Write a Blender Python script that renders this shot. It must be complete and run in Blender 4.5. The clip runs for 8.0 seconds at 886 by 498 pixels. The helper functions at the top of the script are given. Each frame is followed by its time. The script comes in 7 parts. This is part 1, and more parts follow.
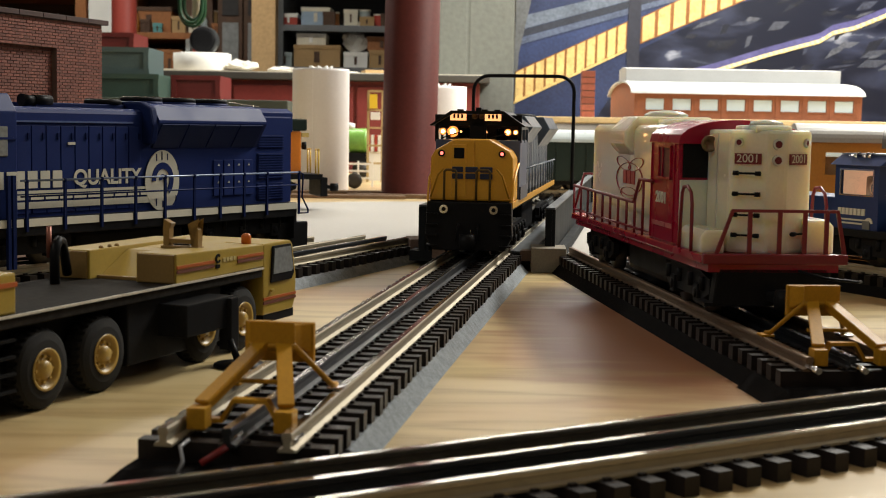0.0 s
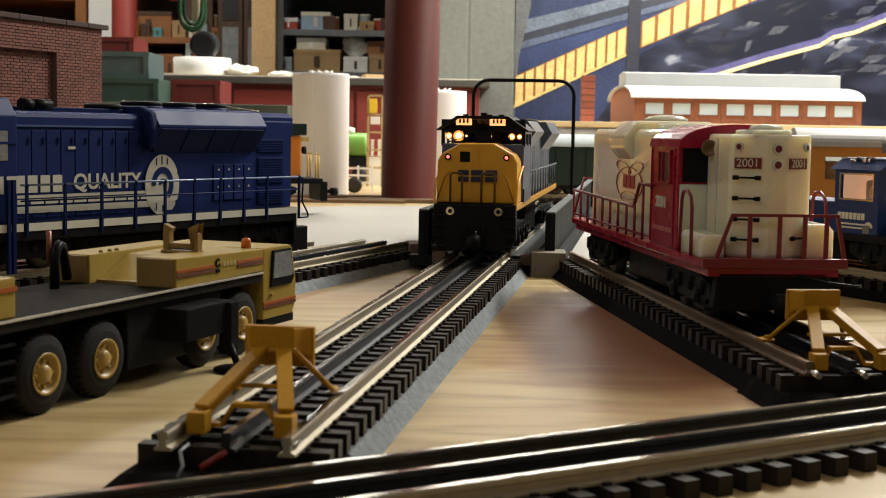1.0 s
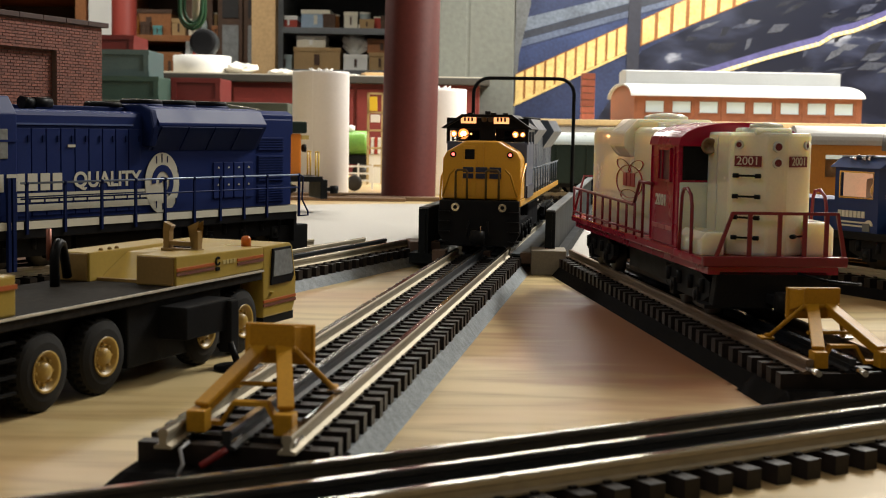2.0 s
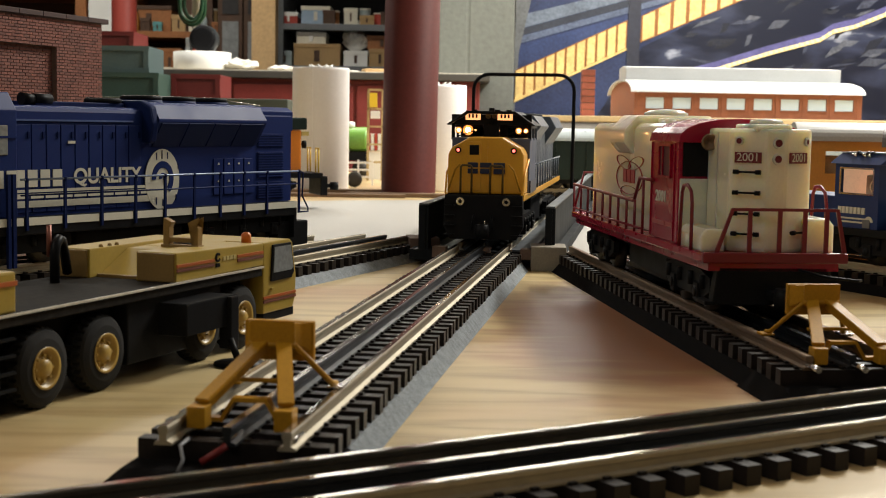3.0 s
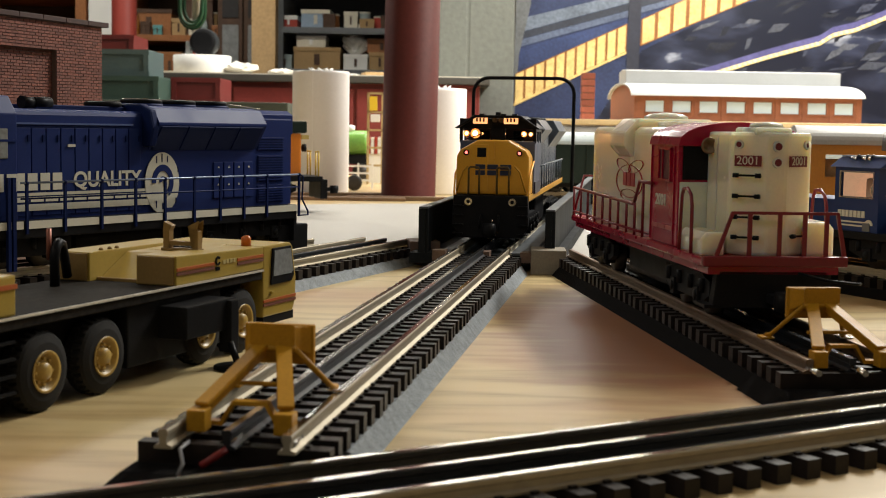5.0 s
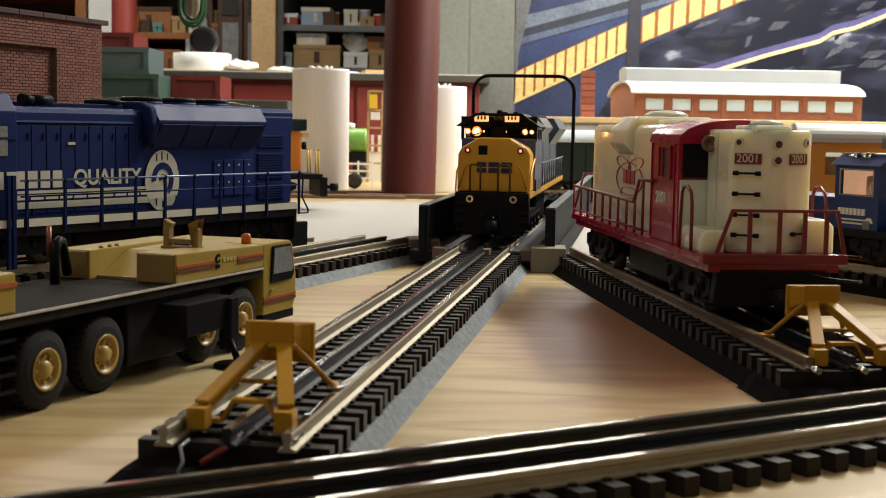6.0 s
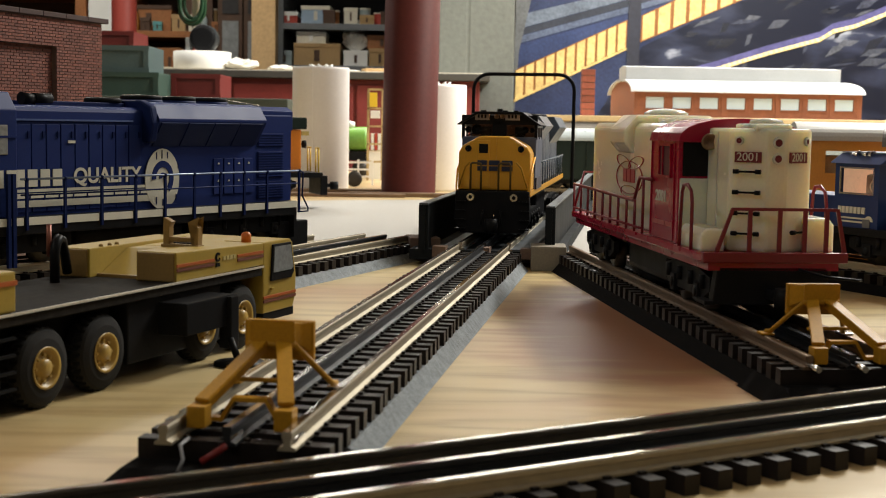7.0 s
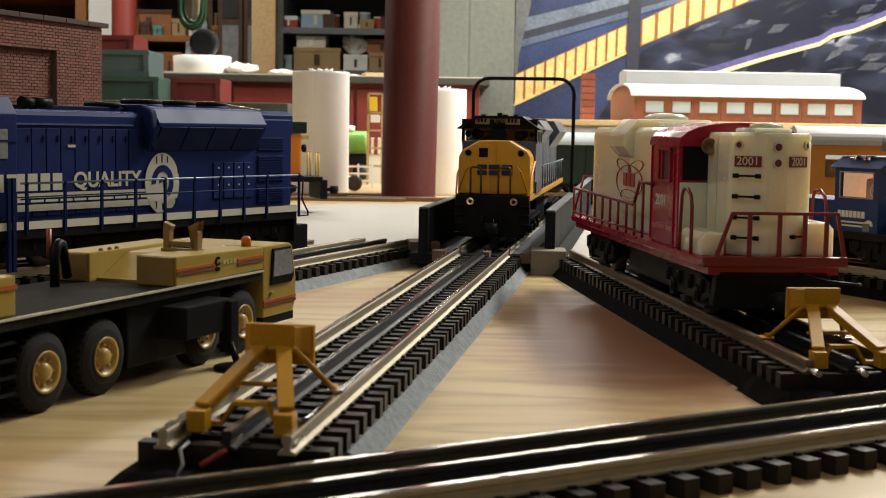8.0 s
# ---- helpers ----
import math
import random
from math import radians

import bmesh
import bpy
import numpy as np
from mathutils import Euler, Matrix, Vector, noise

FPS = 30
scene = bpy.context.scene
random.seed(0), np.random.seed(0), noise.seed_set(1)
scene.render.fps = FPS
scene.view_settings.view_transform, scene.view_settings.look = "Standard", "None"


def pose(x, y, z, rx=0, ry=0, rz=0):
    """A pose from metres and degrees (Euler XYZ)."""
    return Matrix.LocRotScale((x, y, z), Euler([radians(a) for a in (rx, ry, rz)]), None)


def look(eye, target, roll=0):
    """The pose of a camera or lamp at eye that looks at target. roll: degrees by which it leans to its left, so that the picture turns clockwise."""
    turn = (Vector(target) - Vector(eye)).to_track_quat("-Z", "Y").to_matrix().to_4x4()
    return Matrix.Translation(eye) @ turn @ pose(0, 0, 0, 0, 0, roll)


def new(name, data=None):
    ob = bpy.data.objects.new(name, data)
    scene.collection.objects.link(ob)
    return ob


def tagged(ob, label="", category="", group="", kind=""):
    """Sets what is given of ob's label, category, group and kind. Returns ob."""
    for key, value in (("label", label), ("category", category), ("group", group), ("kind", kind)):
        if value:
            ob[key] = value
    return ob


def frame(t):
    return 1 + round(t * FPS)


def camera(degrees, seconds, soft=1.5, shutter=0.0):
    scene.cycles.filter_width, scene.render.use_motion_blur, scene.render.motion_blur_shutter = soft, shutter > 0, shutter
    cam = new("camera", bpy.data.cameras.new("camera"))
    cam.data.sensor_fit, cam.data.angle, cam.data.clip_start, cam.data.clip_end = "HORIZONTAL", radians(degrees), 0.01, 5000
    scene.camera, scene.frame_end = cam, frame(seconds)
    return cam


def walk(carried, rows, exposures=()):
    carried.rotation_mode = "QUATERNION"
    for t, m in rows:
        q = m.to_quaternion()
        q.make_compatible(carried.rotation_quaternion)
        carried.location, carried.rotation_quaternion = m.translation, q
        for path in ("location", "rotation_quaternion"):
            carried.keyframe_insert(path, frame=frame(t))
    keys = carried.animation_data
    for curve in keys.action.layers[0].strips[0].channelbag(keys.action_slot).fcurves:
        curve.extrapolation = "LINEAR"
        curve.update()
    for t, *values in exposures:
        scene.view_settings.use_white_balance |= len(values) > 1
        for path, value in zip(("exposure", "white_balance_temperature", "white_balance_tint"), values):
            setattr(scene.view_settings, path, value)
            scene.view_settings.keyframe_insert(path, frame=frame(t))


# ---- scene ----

# ---------------------------------------------------------------- camera
cam = camera(36.18, 8.0, soft=1.0)
EYE = Vector((0.0, 0.0, 0.0964))
# a small phone lens: an opening of about two millimetres, focused on the engines
cam.data.dof.use_dof, cam.data.dof.focus_distance, cam.data.dof.aperture_fstop = True, 0.76, cam.data.lens / 1.4


def aim(lift):
    # level heading along +y, tilted down 5.065 degrees less the small lift
    tilt = radians(5.065) - lift / 2400.0
    return look(EYE, EYE + Vector((0.0, math.cos(tilt), -math.sin(tilt))), 0.97)


walk(cam, [(t, aim(s)) for t, s in (
    (0.0, -4.6), (0.5, -0.55), (1.0, 3.2), (1.5, 3.1), (2.0, -0.3), (2.5, -4.2), (3.0, -6.8), (3.5, -9.0), (4.0, -1.4),
    (4.5, 0.0), (5.0, -0.8), (5.5, -2.6), (6.0, -4.6), (6.5, -7.6), (7.0, -7.4), (7.5, -2.8), (8.0, 0.0))])

# ---------------------------------------------------------------- light
world = bpy.data.worlds.new("world")
scene.world = world
world.use_nodes = True
world.node_tree.nodes["Background"].inputs["Color"].default_value = (0.85, 0.85, 0.85, 1)
world.node_tree.nodes["Background"].inputs["Strength"].default_value = 0.08
scene.view_settings.exposure = 0.0


def tube_or_fill(x, y, z, length, watts, turn=0, tint=(1.0, 0.975, 0.895), width=0.12):
    data = bpy.data.lights.new("tube_or_fill_lamp", "AREA")
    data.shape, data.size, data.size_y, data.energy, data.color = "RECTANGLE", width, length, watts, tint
    ob = new("tube_or_fill_light", data)
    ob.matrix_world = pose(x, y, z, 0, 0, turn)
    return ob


# added low lamp that brightens the right of the table; no fixture known
tube_or_fill(0.98, 1.00, 0.80, 1.2, 4.5, 0)
# unseen tube hung low at the back, for the rail-top highlights
tube_or_fill(0.30, 2.62, 0.62, 1.2, 8, 90)
# two fill lamps added for the engines' left sides and fronts
tube_or_fill(-1.45, 0.05, 1.38, 1.2, 9, 0)
tube_or_fill(-0.10, -1.5, 1.38, 1.2, 6, 80)
# ceiling tubes: the main one follows the cast shadows, the other serves the shelves
tube_or_fill(0.95, 2.00, 1.32, 1.2, 69, 0)
tube_or_fill(-0.9, 2.9, 1.38, 1.2, 21, 90)

# ---------------------------------------------------------------- materials


def mat(name, colour, rough=0.5, metal=0.0, vary=0.12, scale=60.0, fine=700.0, bump=0.05, dist=0.0004, coat=0.0, emit=None, power=0.0, island=0.0, sss=0.0, spec=0.5):
    """A surface with variation at two scales, fine relief and uneven gloss."""
    m = bpy.data.materials.new(name)
    m.use_nodes = True
    nt = m.node_tree
    b = nt.nodes["Principled BSDF"]
    tc = nt.nodes.new("ShaderNodeTexCoord")
    n1, n2 = nt.nodes.new("ShaderNodeTexNoise"), nt.nodes.new("ShaderNodeTexNoise")
    n1.inputs["Scale"].default_value, n2.inputs["Scale"].default_value = scale, fine
    n1.inputs["Detail"].default_value, n2.inputs["Detail"].default_value = 5, 3
    add = nt.nodes.new("ShaderNodeMath")
    add.operation = "ADD"
    half = nt.nodes.new("ShaderNodeMath")
    half.operation, half.inputs[1].default_value = "MULTIPLY", 0.5
    ramp = nt.nodes.new("ShaderNodeMapRange")
    ramp.inputs["From Min"].default_value, ramp.inputs["From Max"].default_value = 0.3, 0.7
    ramp.inputs["To Min"].default_value, ramp.inputs["To Max"].default_value = 1 - vary, 1 + vary
    mul = nt.nodes.new("ShaderNodeVectorMath")
    mul.operation = "SCALE"
    mul.inputs[0].default_value = colour
    link = nt.links.new
    for n in (n1, n2):
        link(tc.outputs["Object"], n.inputs["Vector"])
    link(n1.outputs["Fac"], add.inputs[0])
    link(n2.outputs["Fac"], add.inputs[1])
    link(add.outputs[0], half.inputs[0])
    link(half.outputs[0], ramp.inputs["Value"])
    last = ramp.outputs["Result"]
    if island:
        info = nt.nodes.new("ShaderNodeObjectInfo")
        r2 = nt.nodes.new("ShaderNodeMapRange")
        r2.inputs["To Min"].default_value, r2.inputs["To Max"].default_value = 1 - island, 1 + island
        link(info.outputs["Random"], r2.inputs["Value"])
        m2 = nt.nodes.new("ShaderNodeMath")
        m2.operation = "MULTIPLY"
        link(last, m2.inputs[0])
        link(r2.outputs["Result"], m2.inputs[1])
        last = m2.outputs[0]
    link(last, mul.inputs["Scale"])
    link(mul.outputs["Vector"], b.inputs["Base Color"])
    gloss = nt.nodes.new("ShaderNodeMapRange")
    gloss.inputs["To Min"].default_value, gloss.inputs["To Max"].default_value = max(rough - 0.1, 0.02), min(rough + 0.12, 1)
    link(n1.outputs["Fac"], gloss.inputs["Value"])
    link(gloss.outputs["Result"], b.inputs["Roughness"])
    b.inputs["Metallic"].default_value = metal
    b.inputs["Specular IOR Level"].default_value = spec
    b.inputs["Coat Weight"].default_value = coat
    if sss:
        b.inputs["Subsurface Weight"].default_value = sss
        b.inputs["Subsurface Radius"].default_value = (1.0, 0.72, 0.42)
        b.inputs["Subsurface Scale"].default_value = 0.016
    bp = nt.nodes.new("ShaderNodeBump")
    bp.inputs["Strength"].default_value, bp.inputs["Distance"].default_value = bump, dist
    link(n2.outputs["Fac"], bp.inputs["Height"])
    link(bp.outputs["Normal"], b.inputs["Normal"])
    if emit:
        b.inputs["Emission Color"].default_value = (*emit, 1)
        b.inputs["Emission Strength"].default_value = power
    return m


def plywood(name):
    """Pale rotary-cut plywood: long wavy cathedral grain, darker reddish streaks, soft blotches."""
    m = bpy.data.materials.new(name)
    m.use_nodes = True
    nt = m.node_tree
    link = nt.links.new
    b = nt.nodes["Principled BSDF"]
    tc = nt.nodes.new("ShaderNodeTexCoord")
    turn = nt.nodes.new("ShaderNodeMapping")
    turn.inputs["Rotation"].default_value = (0, 0, radians(-9))
    turn.inputs["Scale"].default_value = (3.0, 15, 1)
    warp = nt.nodes.new("ShaderNodeTexNoise")
    warp.inputs["Scale"].default_value, warp.inputs["Detail"].default_value = 1.0, 3
    wave = nt.nodes.new("ShaderNodeMath")
    wave.operation, wave.inputs[1].default_value = "MULTIPLY", 46
    sine = nt.nodes.new("ShaderNodeMath")
    sine.operation = "SINE"
    fib = nt.nodes.new("ShaderNodeMapping")
    fib.inputs["Rotation"].default_value = (0, 0, radians(-9))
    fib.inputs["Scale"].default_value = (30, 900, 1)
    fine = nt.nodes.new("ShaderNodeTexNoise")
    fine.inputs["Scale"].default_value = 1.0
    mix = nt.nodes.new("ShaderNodeMath")
    mix.operation, mix.inputs[1].default_value = "MULTIPLY_ADD", 0.19
    ramp = nt.nodes.new("ShaderNodeValToRGB")
    e = ramp.color_ramp.elements
    e[0].position, e[0].color = 0.2, (0.345, 0.240, 0.105, 1)
    e[1].position, e[1].color = 0.75, (0.62, 0.490, 0.260, 1)
    mid = e.new(0.45)
    mid.color = (0.55, 0.425, 0.208, 1)
    blot = nt.nodes.new("ShaderNodeTexNoise")
    blot.inputs["Scale"].default_value = 7
    tone = nt.nodes.new("ShaderNodeMapRange")
    tone.inputs["From Min"].default_value, tone.inputs["From Max"].default_value = 0.3, 0.7
    tone.inputs["To Min"].default_value, tone.inputs["To Max"].default_value = 0.88, 1.08
    sc = nt.nodes.new("ShaderNodeVectorMath")
    sc.operation = "SCALE"
    link(tc.outputs["Object"], turn.inputs["Vector"])
    link(tc.outputs["Object"], fib.inputs["Vector"])
    link(tc.outputs["Object"], blot.inputs["Vector"])
    link(turn.outputs["Vector"], warp.inputs["Vector"])
    link(fib.outputs["Vector"], fine.inputs["Vector"])
    link(warp.outputs["Fac"], wave.inputs[0])
    link(wave.outputs[0], sine.inputs[0])
    link(sine.outputs[0], mix.inputs[0])
    soften = nt.nodes.new("ShaderNodeMath")
    soften.operation, soften.inputs[1].default_value, soften.inputs[2].default_value = "MULTIPLY_ADD", 0.5, 0.27
    link(fine.outputs["Fac"], soften.inputs[0])
    link(soften.outputs[0], mix.inputs[2])
    link(mix.outputs[0], ramp.inputs["Fac"])
    link(blot.outputs["Fac"], tone.inputs["Value"])
    heart = nt.nodes.new("ShaderNodeTexNoise")
    heart.inputs["Scale"].default_value, heart.inputs["Detail"].default_value = 1.0, 4
    hm = nt.nodes.new("ShaderNodeMapping")
    hm.inputs["Rotation"].default_value, hm.inputs["Scale"].default_value, hm.inputs["Location"].default_value = (0, 0, radians(-9)), (3.0, 7.0, 1), (0.35, 0.2, 0)
    hr = nt.nodes.new("ShaderNodeMapRange")
    hr.inputs["From Min"].default_value, hr.inputs["From Max"].default_value, hr.inputs["To Max"].default_value = 0.46, 0.66, 0.6
    hx = nt.nodes.new("ShaderNodeMixRGB")
    hx.inputs["Color2"].default_value = (0.50, 0.285, 0.145, 1)
    link(tc.outputs["Object"], hm.inputs["Vector"])
    link(hm.outputs["Vector"], heart.inputs["Vector"])
    link(heart.outputs["Fac"], hr.inputs["Value"])
    link(hr.outputs["Result"], hx.inputs["Fac"])
    link(ramp.outputs["Color"], hx.inputs["Color1"])
    # broad ragged patch in heartwood tone paints the cream engine's shadow and red reflection
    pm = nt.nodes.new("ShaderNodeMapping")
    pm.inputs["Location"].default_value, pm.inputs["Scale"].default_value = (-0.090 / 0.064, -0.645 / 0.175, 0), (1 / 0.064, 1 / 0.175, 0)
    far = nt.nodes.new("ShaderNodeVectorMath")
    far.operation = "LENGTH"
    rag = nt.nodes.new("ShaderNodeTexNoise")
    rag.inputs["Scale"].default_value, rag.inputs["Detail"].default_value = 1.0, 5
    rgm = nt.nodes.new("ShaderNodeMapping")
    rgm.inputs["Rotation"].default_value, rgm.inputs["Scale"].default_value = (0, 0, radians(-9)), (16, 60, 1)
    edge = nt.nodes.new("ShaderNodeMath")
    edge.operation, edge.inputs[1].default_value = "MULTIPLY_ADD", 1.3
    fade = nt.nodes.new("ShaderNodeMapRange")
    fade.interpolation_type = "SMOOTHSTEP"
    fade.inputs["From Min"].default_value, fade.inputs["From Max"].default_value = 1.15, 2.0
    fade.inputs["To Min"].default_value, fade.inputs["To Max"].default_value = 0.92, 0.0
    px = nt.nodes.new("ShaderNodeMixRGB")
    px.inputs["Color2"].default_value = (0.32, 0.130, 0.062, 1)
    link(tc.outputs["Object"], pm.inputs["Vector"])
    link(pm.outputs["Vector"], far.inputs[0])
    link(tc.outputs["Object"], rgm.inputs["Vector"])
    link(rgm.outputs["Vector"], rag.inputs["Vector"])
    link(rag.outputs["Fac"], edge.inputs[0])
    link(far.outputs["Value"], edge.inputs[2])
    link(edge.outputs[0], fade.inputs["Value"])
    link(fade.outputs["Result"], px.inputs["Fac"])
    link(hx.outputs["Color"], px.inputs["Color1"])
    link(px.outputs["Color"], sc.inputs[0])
    link(tone.outputs["Result"], sc.inputs["Scale"])
    link(sc.outputs["Vector"], b.inputs["Base Color"])
    b.inputs["Roughness"].default_value = 0.34
    bp = nt.nodes.new("ShaderNodeBump")
    bp.inputs["Strength"].default_value, bp.inputs["Distance"].default_value = 0.12, 0.0003
    link(fine.outputs["Fac"], bp.inputs["Height"])
    link(bp.outputs["Normal"], b.inputs["Normal"])
    return m


def clear(name, tint=(0.9, 0.95, 0.95), rough=0.08):
    m = bpy.data.materials.new(name)
    m.use_nodes = True
    b = m.node_tree.nodes["Principled BSDF"]
    b.inputs["Base Color"].default_value = (*tint, 1)
    b.inputs["Transmission Weight"].default_value = 1.0
    b.inputs["Roughness"].default_value = rough
    b.inputs["IOR"].default_value = 1.1
    return m


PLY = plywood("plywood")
STEEL = mat("nickel_rail", (0.72, 0.68, 0.60), 0.16, 1.0, 0.05, 12, 300, 0.0)
STEEL_DULL = mat("weathered_rail", (0.20, 0.135, 0.085), 0.48, 0.8, 0.25, 90, 900, 0.08)
DARK_RAIL = mat("blackened_rail", (0.30, 0.32, 0.36), 0.22, 1.0, 0.05, 12, 300, 0.0)
TIE = mat("dark_brown_tie", (0.015, 0.011, 0.0095), 0.45, 0, 0.25, 150, 1500, 0.15, island=0.15, spec=0.2)
ROADBED = mat("grey_foam_roadbed", (0.21, 0.235, 0.255), 0.85, 0, 0.5, 200, 1500, 0.5, 0.0008)
ROADBED_DARK = mat("black_foam_roadbed", (0.011, 0.010, 0.010), 0.9, 0, 0.3, 120, 1800, 0.5, 0.0008, spec=0.02)
WHITE_FLOOR = mat("white_pit_floor", (0.43, 0.41, 0.375), 0.5, 0, 0.07, 12, 300, 0.05)
BLACK = mat("black_plastic", (0.012, 0.012, 0.013), 0.42, 0, 0.25, 90, 900, 0.06, spec=0.06)
BLACK_METAL = mat("black_girder", (0.012, 0.014, 0.016), 0.62, 0, 0.25, 60, 700, 0.08, spec=0.10)
GIRDER_TOP = mat("worn_grey_flange", (0.075, 0.085, 0.095), 0.42, 0.2, 0.2, 60, 900, 0.08)
BLUE = mat("deep_blue_paint", (0.008, 0.021, 0.115), 0.50, 0, 0.12, 40, 900, 0.03, spec=0.18)
BLUE_DARK = mat("blue_handrail", (0.006, 0.014, 0.070), 0.5, 0, 0.15, 40, 900, 0.03, spec=0.10)
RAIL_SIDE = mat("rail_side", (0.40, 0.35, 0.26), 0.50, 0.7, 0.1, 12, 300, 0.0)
# darker rail side that paints shade on the front line's far rail
RAIL_SHADED = mat("shaded_rail_side", (0.11, 0.095, 0.07), 0.42, 0.4, 0.2, 12, 300, 0.0)
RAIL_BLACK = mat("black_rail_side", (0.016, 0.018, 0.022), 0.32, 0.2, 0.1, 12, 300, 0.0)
WORN_EDGE = mat("worn_pale_edge", (0.62, 0.57, 0.48), 0.4, 0.2, 0.25, 90, 900, 0.05)
CREAM_PRINT = mat("cream_print", (0.62, 0.60, 0.50), 0.5, 0, 0.06, 60, 900, 0.03)
YELLOW = mat("loco_yellow", (0.74, 0.365, 0.022), 0.36, 0, 0.08, 50, 900, 0.03, coat=0.2)
HOOD_GREY = mat("loco_grey_blue", (0.075, 0.095, 0.125), 0.36, 0, 0.15, 50, 900, 0.04)
HOOD_NAVY = mat("loco_navy", (0.015, 0.022, 0.06), 0.36, 0, 0.15, 50, 900, 0.04)
GLOW_CREAM = mat("cream_shell", (0.84, 0.78, 0.60), 0.24, 0, 0.05, 30, 800, 0.01, coat=0.5, sss=0.85)
RED = mat("crimson_shell", (0.32, 0.003, 0.030), 0.26, 0, 0.1, 40, 900, 0.015, coat=0.2, spec=0.3)
RED_RAIL = mat("dark_red_handrail", (0.19, 0.010, 0.020), 0.36, 0, 0.12, 40, 900, 0.03)
CRANE_YELLOW = mat("crane_yellow", (0.38, 0.262, 0.045), 0.38, 0, 0.1, 60, 900, 0.04, coat=0.1)
BUMPER_YELLOW = mat("bumper_yellow", (0.44, 0.215, 0.010), 0.52, 0, 0.16, 70, 900, 0.08, spec=0.25)
ORANGE_STRIPE = mat("orange_stripe", (0.42, 0.10, 0.02), 0.45, 0, 0.1, 60, 900, 0.03)
RUBBER = mat("tyre_rubber", (0.014, 0.013, 0.012), 0.75, 0, 0.2, 120, 1500, 0.2, spec=0.2)
HUB = mat("ochre_hub", (0.40, 0.255, 0.055), 0.40, 0, 0.15, 90, 900, 0.06)
DECK = mat("worn_black_deck", (0.017, 0.014, 0.011), 0.78, 0, 0.7, 45, 400, 0.08, spec=0.08)
COLUMN_RED = mat("red_oxide_column", (0.085, 0.018, 0.014), 0.55, 0, 0.18, 8, 200, 0.08, 0.001, spec=0.15)
CONCRETE = mat("painted_concrete", (0.105, 0.11, 0.097), 0.8, 0, 0.2, 4, 90, 0.25, 0.003)
WHITE_PIPE = mat("white_cylinder", (0.94, 0.92, 0.92), 0.38, 0, 0.04, 20, 300, 0.02)
BLOCK = mat("brown_wood_block", (0.16, 0.095, 0.065), 0.7, 0, 0.2, 60, 700, 0.15)
BLOCK_GREY = mat("grey_wood_block", (0.22, 0.19, 0.145), 0.7, 0, 0.2, 60, 700, 0.15)
BRICK = mat("dark_red_brick", (0.165, 0.062, 0.045), 0.8, 0, 0.2, 150, 1500, 0.2, island=0.2)
MORTAR = mat("grey_mortar", (0.17, 0.115, 0.095), 0.9, 0, 0.2, 150, 1500, 0.2)
WHITE_PAINT = mat("white_paint", (0.82, 0.81, 0.77), 0.5, 0, 0.05, 30, 400, 0.03)
TERRA = mat("terracotta_wall", (0.25, 0.086, 0.042), 0.7, 0, 0.32, 90, 900, 0.12)
FROST = mat("frosted_window", (0.55, 0.68, 0.80), 0.4, 0, 0.05, 60, 700, 0.02)
CHROME = mat("bright_metal", (0.75, 0.74, 0.72), 0.18, 1.0, 0.05, 90, 900, 0.02)
GLASS = clear("cab_glass")
CAB_GLASS = mat("smoky_window", (0.24, 0.25, 0.25), 0.15, 0, 0.3, 60, 500, 0.02)

# ---------------------------------------------------------------- building helpers
ZR = 0.0165        # rail top above the table, tracks on roadbed
PIVOT = Vector((0.0704, 1.2571, 0.0))


def box(bm, x0, x1, y0, y1, z0, z1, bevel=0.0):
    vs = [bm.verts.new((x, y, z)) for x in (x0, x1) for y in (y0, y1) for z in (z0, z1)]
    fs = [bm.faces.new([vs[i] for i in f]) for f in ((0, 1, 3, 2), (4, 6, 7, 5), (0, 4, 5, 1), (2, 3, 7, 6), (0, 2, 6, 4), (1, 5, 7, 3))]
    if bevel:
        bmesh.ops.bevel(bm, geom=list({e for f in fs for e in f.edges}), offset=bevel, segments=2, affect="EDGES", profile=0.6)
    return vs


def prism(bm, outline, a, b, axis="y", bevel=0.0):
    """A closed outline of 2D points drawn out from a to b along an axis; for x the points are (y, z), for y (x, z), for z (x, y)."""
    def at(p, q):
        return {"x": (q, p[0], p[1]), "y": (p[0], q, p[1]), "z": (p[0], p[1], q)}[axis]
    lo, hi = [bm.verts.new(at(p, a)) for p in outline], [bm.verts.new(at(p, b)) for p in outline]
    n = len(outline)
    fs = [bm.faces.new(lo), bm.faces.new(hi[::-1])]
    for i in range(n):
        fs.append(bm.faces.new((lo[i], hi[i], hi[(i + 1) % n], lo[(i + 1) % n])))
    bmesh.ops.recalc_face_normals(bm, faces=fs)
    if bevel:
        bmesh.ops.bevel(bm, geom=list({e for f in fs for e in f.edges}), offset=bevel, segments=2, affect="EDGES", profile=0.6)
    return lo + hi


